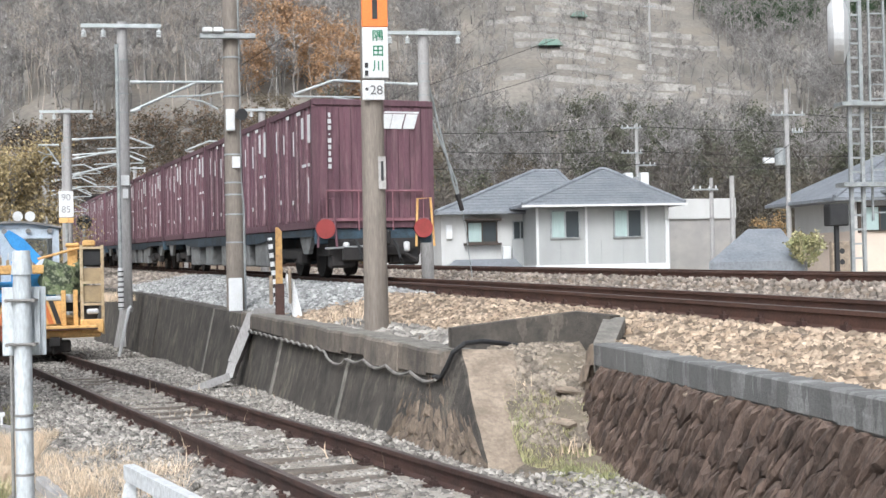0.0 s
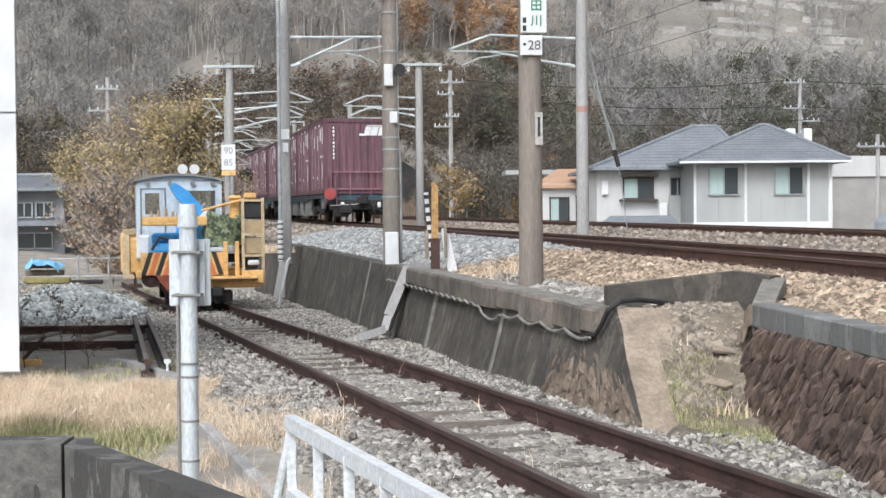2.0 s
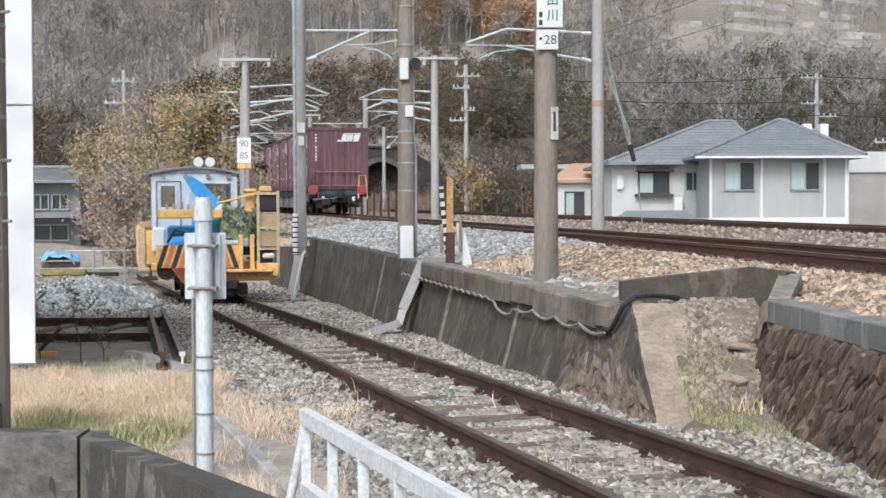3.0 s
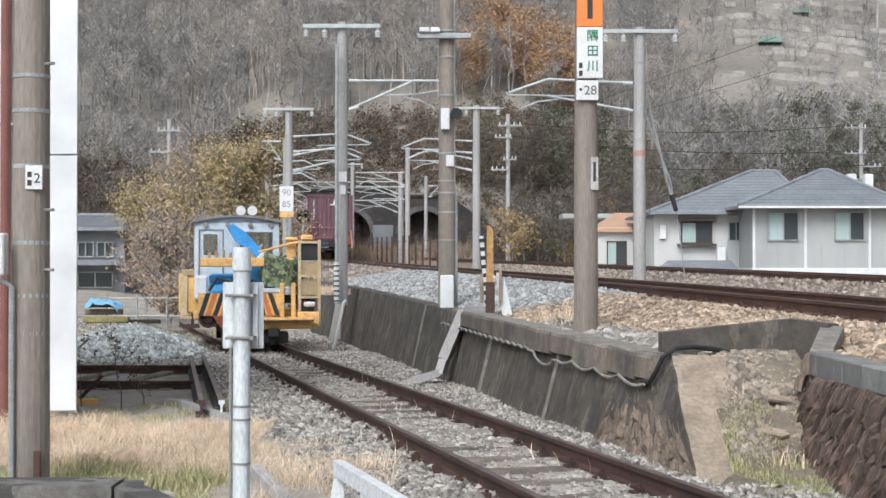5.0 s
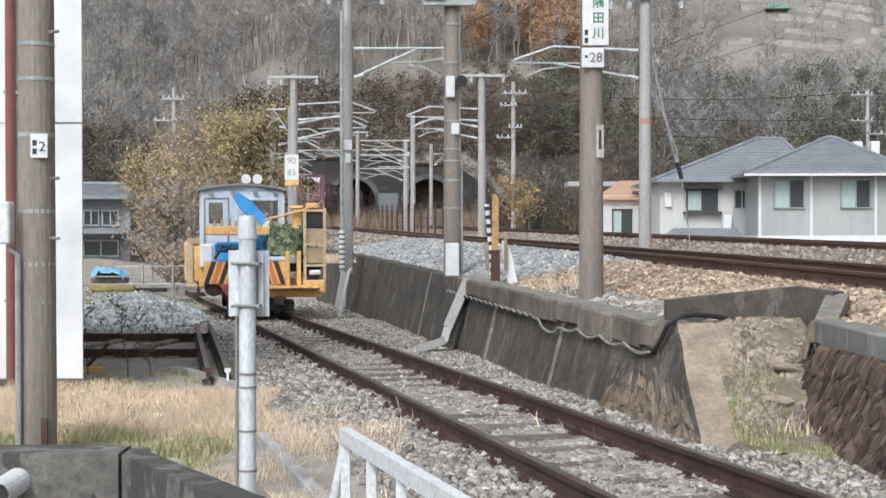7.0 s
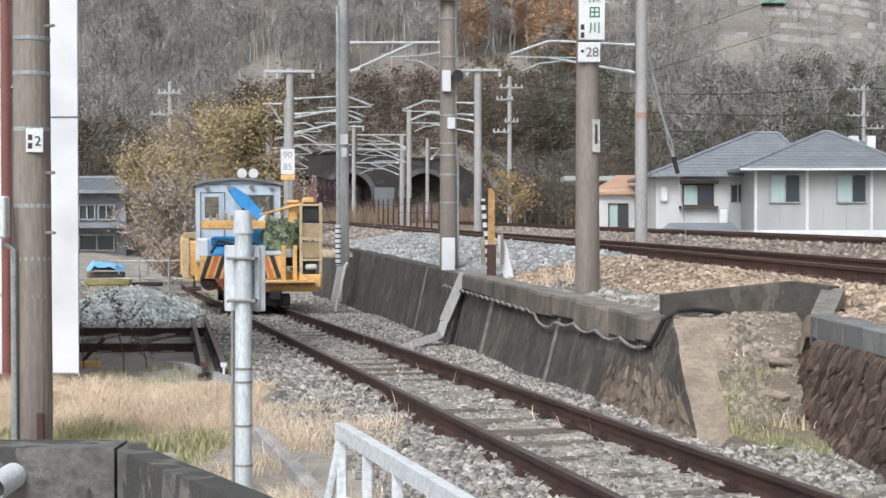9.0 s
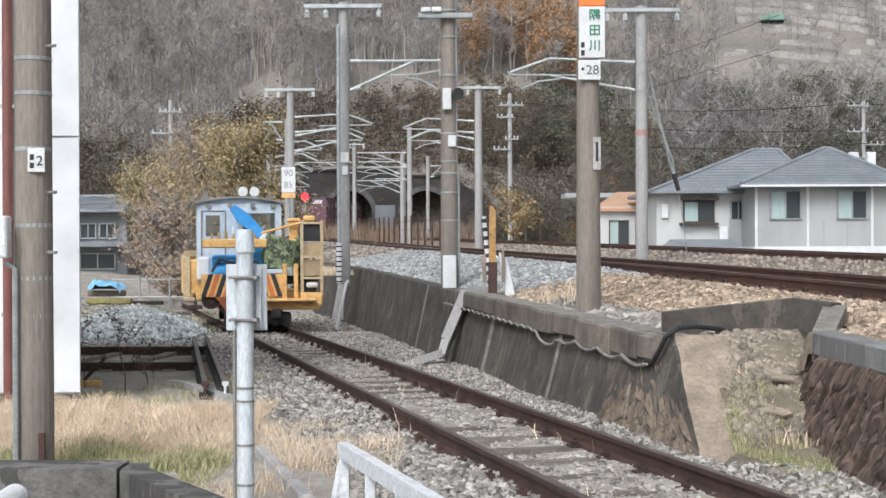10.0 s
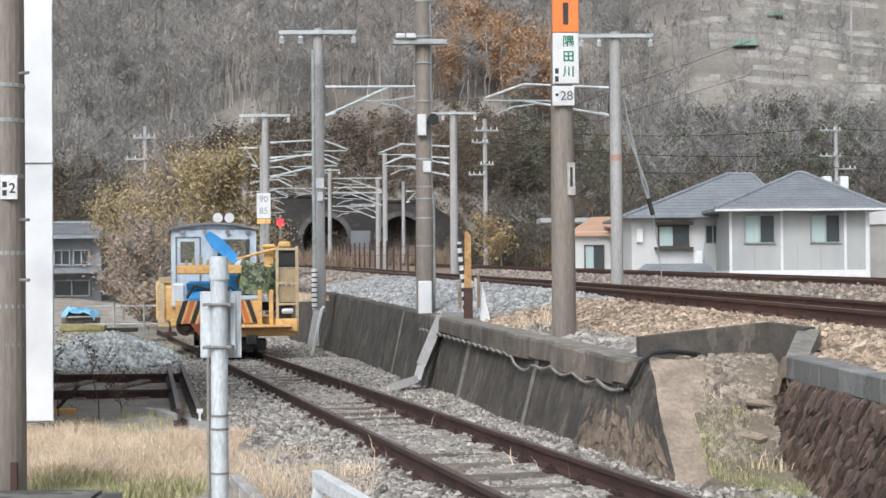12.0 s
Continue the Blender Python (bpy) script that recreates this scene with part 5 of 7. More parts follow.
part("tarpaulin", tp, TARP, mach, "camouflage tarpaulin wrapped bundle", smooth=True)
# ladder frame with lamp
lf = part("ladder_frame", Shape().box((0.98, -2.66, 1.35), (0.06, 0.06, 1.85)).box((1.40, -2.66, 1.35), (0.06, 0.06, 1.85)), CREAM_PAINT, mach, "cream-yellow steel ladder frame")
for z in (0.62, 1.05, 1.50, 2.22):
    part("rung", Shape().box((1.19, -2.66, z), (0.40, 0.05, 0.05)), CREAM_PAINT, lf)
part("mesh_panel", Shape().box((1.19, -2.62, 2.02), (0.38, 0.03, 0.36)).box((1.19, -2.65, 1.88), (0.36, 0.06, 0.03)), BLACK, lf)
part("tan_panel", Shape().box((1.19, -2.62, 1.66), (0.38, 0.03, 0.28)), TAN, lf)
part("tan_panel", Shape().box((1.19, -2.62, 1.27), (0.38, 0.03, 0.34)), TAN, lf)
part("head_lamp", Shape().box((1.19, -2.70, 0.90), (0.25, 0.08, 0.11), bevel=0.03), WHITE, lf)
part("step_box", Shape().box((1.17, -2.6, 0.60), (0.46, 0.4, 0.28), bevel=0.02), YELLOW, mach)
for x in (0.62, 0.86):
    part("stanchion", Shape().box((x, -2.55, 0.98), (0.09, 0.09, 0.75), bevel=0.01), YELLOW, mach)
# yellow tool boxes along the far end
part("tool_box", Shape().box((-1.30, 2.2, 1.12), (0.46, 1.6, 0.95), bevel=0.03), YELLOW, mach)
part("tool_box", Shape().box((-1.26, 0.6, 1.06), (0.38, 0.8, 0.80), bevel=0.03), YELLOW, mach)
for y in (1.4, 1.9, 2.4, 2.9):
    part("hopper_fin", Shape().box((-1.3, y, 1.60), (0.34, 0.10, 0.16), bevel=0.02), TAN, mach)
for y, z in ((0.18, 1.06), (1.38, 1.12), (2.98, 1.12)):
    part("box_rib", Shape().box((-1.42, y, z), (0.16, 0.06, 0.9), bevel=0.01).box((-1.28, y - 0.02, z - 0.5), (0.42, 0.10, 0.08), bevel=0.01), CREAM_PAINT, mach)
part("side_step", Shape().box((-1.22, 0.5, 0.36), (0.30, 1.6, 0.05), bevel=0.01).box((-1.22, -0.2, 0.48), (0.05, 0.05, 0.28)).box((-1.22, 1.2, 0.48), (0.05, 0.05, 0.28)), RUST, mach)
part("hydraulic_hoses", Shape().line([(-0.9, -2.3, 1.2), (-0.75, -2.4, 1.45), (-0.45, -2.35, 1.38), (-0.3, -2.3, 1.12)], 0.03, n=6).line([(-0.2, -2.3, 1.1), (0.0, -2.42, 1.42), (0.25, -2.3, 1.2)], 0.03, n=6), BLACK, mach)
for x, lean, h in ((-0.55, -0.03, 2.12), (-0.45, 0.02, 2.16), (-0.35, 0.01, 2.10)):
    part("control_lever", Shape().rod((x, -2.0, 1.88), (x + lean, -2.0, h), 0.016, n=6), WHITE, mach)
part("jack_box", Shape().box((0.38, -2.42, 1.19), (0.42, 0.16, 0.10), bevel=0.02).box((0.70, -2.40, 1.19), (0.14, 0.16, 0.16), bevel=0.02), CAB_BLUE, mach)
part("water_can", Shape().box((-1.05, -0.95, 1.25), (0.3, 0.35, 0.55), bevel=0.05), WHITE, mach)
part("outrigger", Shape().box((-1.15, -1.7, 0.66), (0.16, 0.9, 0.18), bevel=0.03), YELLOW, mach)
part("deck_clutter", Shape().box((0.2, -1.7, 1.0), (1.7, 0.7, 0.18), bevel=0.03), BLACK, mach)

# ---------------------------------------------------------------- foreground: post, wall, railing
po = thing("pipe_post", "weathered galvanised pipe post with a pale back plate", "post", pose(-1.205, 8.2, 0.40))
part("pipe", Shape().rod((0, 0, -0.3), (0, 0, 1.57), 0.051, n=22).rod((0, 0, 1.57), (0, 0, 1.71), 0.061, 0.048, n=22), POST_GALV, po)
part("back_plate", Shape().box((-0.005, 0.10, 1.295), (0.250, 0.014, 0.405), bevel=0.004), POST_GALV, po, "pale blue-white sign plate seen from behind")
for x in (-0.075, 0.075):
    part("plate_rib", Shape().box((x, 0.075, 1.295), (0.03, 0.04, 0.37)), POST_GALV, po)
for z in (1.42, 1.165):
    part("clamp", Shape().box((0, 0.0, z), (0.165, 0.128, 0.016), bevel=0.004), GREY_STEEL, po)
    for x in (-0.075, 0.075):
        part("bolt", Shape().rod((x, -0.105, z), (x, -0.09, z), 0.012, n=6), GREY_STEEL, po)
for z in (0.745, 0.665, 0.40, 0.16):
    part("strap", Shape().rod((0, 0, z), (0, 0, z + 0.014), 0.055, n=20), GREY_STEEL, po)
part("cable", Shape().rod((-0.068, 0.01, -0.1), (-0.068, 0.01, 1.1), 0.011, n=6), GREY_STEEL, po)

fw = thing("yard_wall", "grey stained concrete retaining wall with joints", "retaining wall", kind="structure")
part("wall_panel", Shape().prism([(-4.2, 5.32), (-1.285, 5.30), (-1.285, 5.52), (-4.2, 5.54)], -0.6, 1.137), WALL_GREY, fw)
part("wall_panel", Shape().prism([(-1.272, 5.30), (-0.68, 4.36), (-0.03, 3.30), (0.07, 3.36), (-0.58, 4.42), (-1.17, 5.36), (-1.20, 5.50), (-1.272, 5.50)], -0.6, 1.131), WALL_GREY, fw)
pv = thing("drain_pipe", "short white plastic drain pipe in a wall", "pipe", pose(-1.68, 5.2, 1.03))
part("pipe_end", Shape().rod((0, 0.12, 0), (-0.02, -0.10, -0.02), 0.052, n=20, caps=False).rod((0, 0.12, 0), (-0.018, -0.06, -0.02), 0.044, n=20, caps=True), WHITE, pv)
# black disc over the capped pipe stands for the shade inside
part("dark_bore", Shape().rod((-0.016, -0.062, -0.019), (-0.0162, -0.064, -0.019), 0.036, n=16), BLACK, pv)

RAILING = mat("chipped_white_railing_paint", (0.70, 0.72, 0.73), (0.62, 0.64, 0.65), 6, 0.5, 0.0, 0.1, 50, spots=((0.38, 0.36, 0.34), 0.4))
rl = thing("guard_railing", "white painted steel guard railing, slightly chipped", "railing", pose(0, 0, 0))
A, Bv = Vector((-0.42, 5.57, 1.20)), Vector((0.16, 3.75, 1.20))
d = (Bv - A).normalized()
sd = Vector((d.y, -d.x, 0))
for z, hh in ((0.0, 0.06), (-0.30, 0.045), (-0.55, 0.045)):
    part("rail", Shape().sweep([(-0.022, -hh), (0.022, -hh), (0.022, 0), (-0.022, 0)], [(A + Vector((0, 0, z)), sd, Vector((0, 0, 1))), (Bv + Vector((0, 0, z)), sd, Vector((0, 0, 1)))]), RAILING, rl)
for k in range(5):
    p = A + d * (0.03 + k * 0.42)
    part("baluster", Shape().box((p.x, p.y, 0.77), (0.038, 0.04, 0.80)), RAILING, rl)
part("end_brace", Shape().rod(A + Vector((0.0, 0, -0.08)), A + Vector((-0.14, 0.05, -0.75)), 0.018, n=8), RAILING, rl)

# pole at the white building
pp = pole_thing("service_pole", "grey concrete service pole with steel bands and conduit", -2.965, 9.8, 0.25, 6.2, 0.140, 0.120, POLE_CONC)
banded(pp, 0, 0.126, (0.45, 0.95, 1.25, 1.52, 1.9, 2.45, 2.85, 3.1))
part("conduit", Shape().line([(-0.07, -0.14, -0.1), (-0.09, -0.15, 0.1), (-0.09, -0.15, 1.6), (-0.16, -0.16, 1.65)], 0.022, n=8), GALV, pp)
npl = part("number_plate", Shape().box((0.06, -0.135, 2.38), (0.12, 0.012, 0.17)), WHITE, pp)
part("plate_mark", Shape().box((0.03, -0.143, 2.40), (0.03, 0.004, 0.04)).box((0.03, -0.143, 2.34), (0.03, 0.004, 0.04)), BLACK, npl)
lettering("2", 0.10, BLACK, npl, pose(0.085, -0.143, 2.37, 90))
part("rust_streak", Shape().box((0.085, -0.118, 0.22), (0.05, 0.02, 0.42), bevel=0.004), RUST, pp)
for z in (2.15, 3.2, 1.72):
    part("step_bolt", Shape().rod((0.1, -0.05, z), (0.19, -0.1, z), 0.012, n=6), GREY_STEEL, pp)
part("meter_box", Shape().box((-0.19, -0.2, 1.83), (0.15, 0.12, 0.30), bevel=0.012), WHITE, pp)

wb = thing("white_building", "white panel-clad station building with brown downpipe", "building", kind="")
part("wall", Shape().prism([(-3.87, 14.41), (-5.9, 20.4), (-14.0, 20.4), (-11.9, 14.41)], 0.3, 8.0), CLADDING, wb)
part("panel_upper", Shape().box((-7.868, 14.385, 5.6), (8.0, 0.03, 4.82)), CLADDING, wb)
part("panel_lower", Shape().box((-7.868, 14.385, 1.82), (8.0, 0.03, 2.70)), CLADDING, wb)
part("plinth", Shape().box((-7.86, 14.40, 0.36), (8.02, 0.04, 0.18)), CONCRETE, wb)
part("downpipe", Shape().rod((-4.60, 14.3, 0.4), (-4.60, 14.3, 6.5), 0.055, n=14), mat("brown_downpipe_paint", (0.20, 0.075, 0.06), (0.16, 0.06, 0.05), 3, 0.5, bump=0.05), wb, "brown painted downpipe")
for z in (1.3, 3.5):
    part("pipe_clip", Shape().box((-4.60, 14.33, z), (0.15, 0.08, 0.04)), GALV, wb)

# ---------------------------------------------------------------- yard clutter
WEATHERED = mat("weathered_timber", (0.22, 0.18, 0.14), (0.12, 0.10, 0.08), 5, 0.9, bump=0.5, fine=25)
rk = thing("stored_rail", "dark rusty rail lying across old sleepers", "rail", group="stored rails")
part("length", Shape().sweep(RAIL, [(Vector((-8.6, 22.6, 0.20)), Vector((0, 1, 0)), Vector((0, 0, 1.0))), (Vector((-3.85, 22.6, 0.20)), Vector((0, 1, 0)), Vector((0, 0, 1.0)))]), RUST, rk)
rk2 = thing("stored_rail", "dark rusty rail lying across old sleepers", "rail", group="stored rails")
part("length", Shape().sweep(RAIL, [(Vector((-8.0, 19.4, 0.21)), Vector((0, 1, 0)), Vector((0, 0, 1.0))), (Vector((-3.55, 19.4, 0.21)), Vector((0, 1, 0)), Vector((0, 0, 1.0)))]), RUST, rk2)
for off, lab in ((0.0, "dark steel rail with a white painted end"), (-0.22, "dark steel rail stub lying beside another")):
    rk3 = thing("rail_stub", lab, "rail", group="stored rails")
    a, b = Vector((-2.43 + off, 15.0, 0.33)), Vector((-4.15 + off, 23.6, 0.27))
    dd = (b - a).normalized()
    sdv = Vector((dd.y, -dd.x, 0))
    part("length", Shape().sweep(RAIL, [(a, sdv, Vector((0, 0, 1.2))), (b, sdv, Vector((0, 0, 1.2)))]), GRIME, rk3)
    part("worn_head", Shape().sweep([(-0.03, 0.1505), (0.03, 0.1505), (0.026, 0.154), (-0.026, 0.154)], [(a + dd * 0.06, sdv, Vector((0, 0, 1.2))), (b, sdv, Vector((0, 0, 1.2)))]), RAIL_TOP, rk3)
    part("painted_end", Shape().sweep([(x * 1.03, z * 1.03) for x, z in RAIL], [(a - dd * 0.02, sdv, Vector((0, 0, 1.2))), (a + dd * 0.05, sdv, Vector((0, 0, 1.2)))]), WHITE if off == 0 else RUST, rk3)
for k in range(5):
    ts = thing("old_sleeper", "rotting timber sleeper half sunk in dirt", "sleeper", pose(-7.4 + k * 0.9, 20.9 + 0.1 * (k % 2), 0.19, 0, 0, 85), group="old sleepers")
    part("timber", Shape().box((0, 0, 0), (3.4, 0.2, 0.14), bevel=0.02), WEATHERED, ts)
bs = thing("buffer_frame", "rusty yellow steel frame with bent struts", "buffer stop", pose(-4.55, 16.9, 0.20))
part("base", Shape().box((0, 0, 0.10), (0.55, 0.10, 0.10), bevel=0.01), YELLOW, bs)
part("strut", Shape().line([(-0.22, 0, 0.1), (-0.12, 0, 0.5), (-0.1, 0, 0.75)], 0.03, n=6), RUST, bs)
part("strut", Shape().line([(-0.3, 0.1, 0.5), (-0.1, 0, 0.1)], 0.025, n=6), RUST, bs)
part("strut", Shape().line([(0.05, 0, 0.15), (0.3, 0.05, 0.42)], 0.025, n=6), RUST, bs)
kb = thing("edging_kerb", "pale chipped concrete edging strip in the dirt", "kerb", kind="structure")
cur = [(-3.35, 16.6), (-3.1, 16.2), (-2.75, 15.5), (-2.3, 14.75), (-1.95, 14.3)]
for (x0, y0), (x1, y1) in zip(cur, cur[1:]):
    a, b = Vector((x0, y0, yard(x0, y0) + 0.05)), Vector((x1, y1, yard(x1, y1) + 0.05))
    dd = (b - a).normalized()
    part("edging_block", Shape().sweep([(-0.055, -0.1), (0.055, -0.1), (0.055, 0.03), (-0.055, 0.03)], [(a, Vector((dd.y, -dd.x, 0)), Vector((0, 0, 1))), (b - dd * 0.02, Vector((dd.y, -dd.x, 0)), Vector((0, 0, 1)))]), POLE_PALE, kb)
for k in range(9):
    y = 10.4 - k * 0.55
    x = -1.38 + (10.4 - y) * 0.265
    a = Vector((x, y, yard(x, y) + 0.03))
    part("edging_block", Shape().box((0, 0, 0), (0.09, 0.52, 0.10), bevel=0.012), POLE_PALE, kb, m=Matrix.Translation(a) @ pose(0, 0, 0, 0, 0, 15))
sk = thing("sleeper_stack", "stack of old sleepers with a blue sheet thrown over", "stack", pose(-8.75, 35.0, yard(-8.7, 35)))
for k in range(3):
    part("stack_timber", Shape().box((0.1 - 0.1 * k, 0.15 * k, 0.12 + 0.19 * k), (1.15 - 0.2 * k, 0.24, 0.15), bevel=0.02), WEATHERED if k else mat("mossy_yellow_timber", (0.38, 0.32, 0.12), (0.2, 0.18, 0.08), 5, 0.9), sk)
part("loose_timber", Shape().box((1.0, 0.2, 0.06), (0.9, 0.2, 0.10), bevel=0.02), GRIME, sk)
bt = thing("blue_sheet", "crumpled light blue plastic sheet over timber", "tarpaulin", pose(-8.75, 35.0, yard(-8.7, 35)))
s = Shape()
for j in range(9):
    for i in range(13):
        x, y = -0.4 + 0.85 * i / 12, -0.3 + 0.75 * j / 8
        s.v.append((x, y, 0.62 + 0.16 * noise.noise((x * 3, y * 3, 1)) + 0.10 * noise.noise((x * 9, y * 7, 4)) - 0.9 * max(0, abs(x - 0.02) - 0.25) - 0.5 * max(0, abs(y - 0.1) - 0.2)))
s.f = [(j * 13 + i, j * 13 + i + 1, (j + 1) * 13 + i + 1, (j + 1) * 13 + i) for j in range(8) for i in range(12)]
part("sheet", s, mat("light_blue_plastic", (0.16, 0.42, 0.66), (0.25, 0.50, 0.70), 6, 0.4, bump=0.2), bt)
yf = thing("yard_fence", "low grey wire fence across the yard end", "fence")
for k in range(6):
    part("post", Shape().rod((-9.5 + k * 0.85, 38.5, 0.2), (-9.5 + k * 0.85, 38.5, 1.2), 0.03, n=6), GALV, yf)
for z in (0.6, 1.1):
    part("wire", Shape().rod((-9.5, 38.5, z), (-5.25, 38.5, z), 0.015, n=5), GALV, yf)

# rusty post fence along the far side of the tracks
ff = thing("lineside_fence", "row of rusty brown fence posts with wires", "fence")
for k in range(26):
    y = 62 + k * 2.0
    x = near_x(y) + 3.6
    part("post", Shape().box((x, y, near_z(y) + 0.45), (0.09, 0.09, 1.6)), RUST, ff)
for h in (0.5, 0.95):
    part("wire", Shape().line([(near_x(62 + k * 2.0) + 3.6, 62 + k * 2.0, near_z(62 + k * 2.0) + h) for k in range(26)], 0.015, n=4), RUST, ff)
for k in range(3):
    x, y = 5.6 + k * 2.4, 62 + k * 0.2
    fp = thing("fence_post", "dark rusty fence post beyond the tracks", "post", pose(x - 3.8, y - 3, 1.6), group="fence posts")
    part("bar", Shape().box((0, 0, 0.6), (0.08, 0.08, 1.5)), RUST, fp)


# ---------------------------------------------------------------- houses
ROOF_GREY = mat("blue_grey_roof_tiles", (0.235, 0.25, 0.27), (0.18, 0.195, 0.215), 0.8, 0.6, bump=0.3, fine=7)
ROOF_TAN = mat("faded_orange_metal_roof", (0.50, 0.30, 0.19), (0.42, 0.27, 0.18), 0.8, 0.6, bump=0.1)
SIDING = mat("pale_grey_wall_panels", (0.40, 0.41, 0.40), (0.34, 0.35, 0.345), 0.6, 0.7, bump=0.1, spots=((0.29, 0.29, 0.28), 0.3), stretch=(1, 1, 0.3))
STUCCO = mat("white_stucco", (0.58, 0.58, 0.57), (0.50, 0.50, 0.485), 0.5, 0.8, bump=0.1, spots=((0.40, 0.39, 0.37), 0.35), stretch=(1, 1, 0.3))
CREAM = mat("cream_stucco", (0.68, 0.58, 0.48), (0.60, 0.50, 0.42), 0.6, 0.8, bump=0.1)
TIMBER = mat("dark_house_timber", (0.07, 0.05, 0.04), (0.05, 0.04, 0.03), 2, 0.7, bump=0.2)
CURTAIN = mat("pale_green_curtain", (0.42, 0.52, 0.50), (0.34, 0.44, 0.43), 3, 0.8, bump=0.1, stretch=(6, 1, 0.3))


def window(parent, x0, x1, z0, z1, y, frame_mat=GALV, curtain=True):
    w = part("window", Shape().box(((x0 + x1) / 2, y + 0.03, (z0 + z1) / 2), (x1 - x0, 0.02, z1 - z0)), GLASS, parent)
    fr = Shape()
    for z in (z0, z1):
        fr.box(((x0 + x1) / 2, y - 0.03, z), (x1 - x0 + 0.12, 0.10, 0.07))
    for x in (x0, x1, (x0 + x1) / 2):
        fr.box((x, y - 0.03, (z0 + z1) / 2), (0.07, 0.10, z1 - z0))
    part("window_frame", fr, frame_mat, w)
    if curtain:
        part("curtain", Shape().box((x0 + (x1 - x0) * 0.27, y + 0.012, (z0 + z1) / 2), ((x1 - x0) * 0.46, 0.012, z1 - z0 - 0.08)), CURTAIN, w)


def hip_roof(parent, x0, x1, y0, y1, z, top, ridge, material, t=0.16):
    """Eaves rectangle, height of the ridge, and the ridge's ends (x0, x1, y)."""
    r0, r1, ry = ridge
    vs = [(x0, y0, z), (x1, y0, z), (x1, y1, z), (x0, y1, z), (x0, y0, z - t), (x1, y0, z - t), (x1, y1, z - t), (x0, y1, z - t), (r0, ry, top), (r1, ry, top)]
    part("roof", Shape().add(vs, [(0, 1, 9, 8), (1, 2, 9), (2, 3, 8, 9), (3, 0, 8), (0, 4, 5, 1), (1, 5, 6, 2), (2, 6, 7, 3), (3, 7, 4, 0), (7, 6, 5, 4)]), material, parent)
    caps = [((r0, ry, top), (x0, y0, z)), ((r1, ry, top), (x1, y0, z)), ((r0, ry, top), (r1 + 0.02, ry, top))]
    for a, b in caps:
        part("ridge_tiles", Shape().rod(Vector(a) + Vector((0, 0, 0.03)), Vector(b) + Vector((0, 0, 0.03)), 0.11, n=8), material, parent)
    # courses of tiles on the front slope
    n = 14
    for k in range(1, n):
        f = k / n
        a = Vector((x0, y0, z)).lerp(Vector((r0, ry, top)), f)
        b = Vector((x1, y0, z)).lerp(Vector((r1, ry, top)), f)
        part("tile_course", Shape().box((0, 0, 0), (b.x - a.x - 0.1, 0.06, 0.016)), material, parent, m=Matrix.Translation((a + b) / 2 + Vector((0, 0, 0.02))))


h1 = thing("house", "pale grey panelled house with blue-grey hipped roof", "house")
part("wall", Shape().box((21.05, 79.0, 3.45), (7.7, 8.0, 3.7)), SIDING, h1)
part("plinth", Shape().box((21.05, 78.95, 1.55), (7.85, 8.1, 0.75)), WHITE, h1)
hip_roof(h1, 16.25, 25.75, 74.2, 84.0, 5.35, 7.6, (22.1, 22.5, 79.0), ROOF_GREY)
part("gutter", Shape().box((21.0, 74.05, 5.25), (9.6, 0.14, 0.12)), WHITE, h1)
window(h1, 18.05, 19.7, 3.45, 5.0, 74.96)
window(h1, 21.75, 23.35, 3.45, 5.0, 74.96)
for x in (17.25, 20.1, 23.65, 24.85):
    part("pilaster", Shape().box((x, 74.95, 3.55), (0.14, 0.12, 3.3)), WHITE, h1)
for x in (18.6, 21.0, 22.3):
    part("panel_joint", Shape().box((x, 74.985, 2.6), (0.04, 0.05, 1.4)), SIDING, h1)
part("downpipe", Shape().line([(24.95, 74.9, 5.1), (24.95, 74.9, 1.5)], 0.06, n=8), WHITE, h1)
for x in (24.0, 25.0):
    part("chimney_vent", Shape().box((x, 79.5, 7.0), (0.5, 0.5, 0.85), bevel=0.03), WHITE, h1)
h2 = thing("house", "white stuccoed house wing with blue-grey tiled roof", "house")
part("wall", Shape().box((15.0, 82.5, 3.2), (5.4, 8.0, 3.9)), STUCCO, h2)
hip_roof(h2, 11.9, 21.5, 77.6, 88.0, 5.15, 7.75, (18.7, 20.2, 82.0), ROOF_GREY)
window(h2, 13.85, 15.6, 3.35, 4.55, 78.46, TIMBER)
part("bay_hood", Shape().box((14.72, 78.25, 4.68), (2.2, 0.6, 0.14)), TIMBER, h2)
part("bay_sill", Shape().box((14.72, 78.3, 3.24), (2.2, 0.5, 0.14)), TIMBER, h2)
window(h2, 16.6, 17.45, 3.5, 4.55, 78.46, GALV, False)
part("door", Shape().box((17.0, 78.43, 2.4), (0.95, 0.08, 2.2)), SIDING, h2)
part("meter_box", Shape().box((12.75, 78.4, 4.0), (0.35, 0.2, 0.8)), WHITE, h2)
part("heater", Shape().box((16.1, 78.2, 2.5), (0.5, 0.4, 1.2), bevel=0.04), WHITE, h2)
ls = thing("lean_to_roof", "low dark grey roof in front of a house", "roof")
part("slab", Shape().add([(11.8, 75.5, 1.75), (16.6, 75.5, 1.75), (16.6, 77.9, 2.35), (13.0, 77.9, 2.35), (11.8, 75.5, 1.3), (16.6, 75.5, 1.3), (16.6, 77.9, 1.3), (13.0, 77.9, 1.3)], [(0, 1, 2, 3), (0, 4, 5, 1), (1, 5, 6, 2), (3, 7, 4, 0), (2, 6, 7, 3)]), ROOF_GREY, ls)
h3 = thing("house", "small white house with faded orange roof", "house")
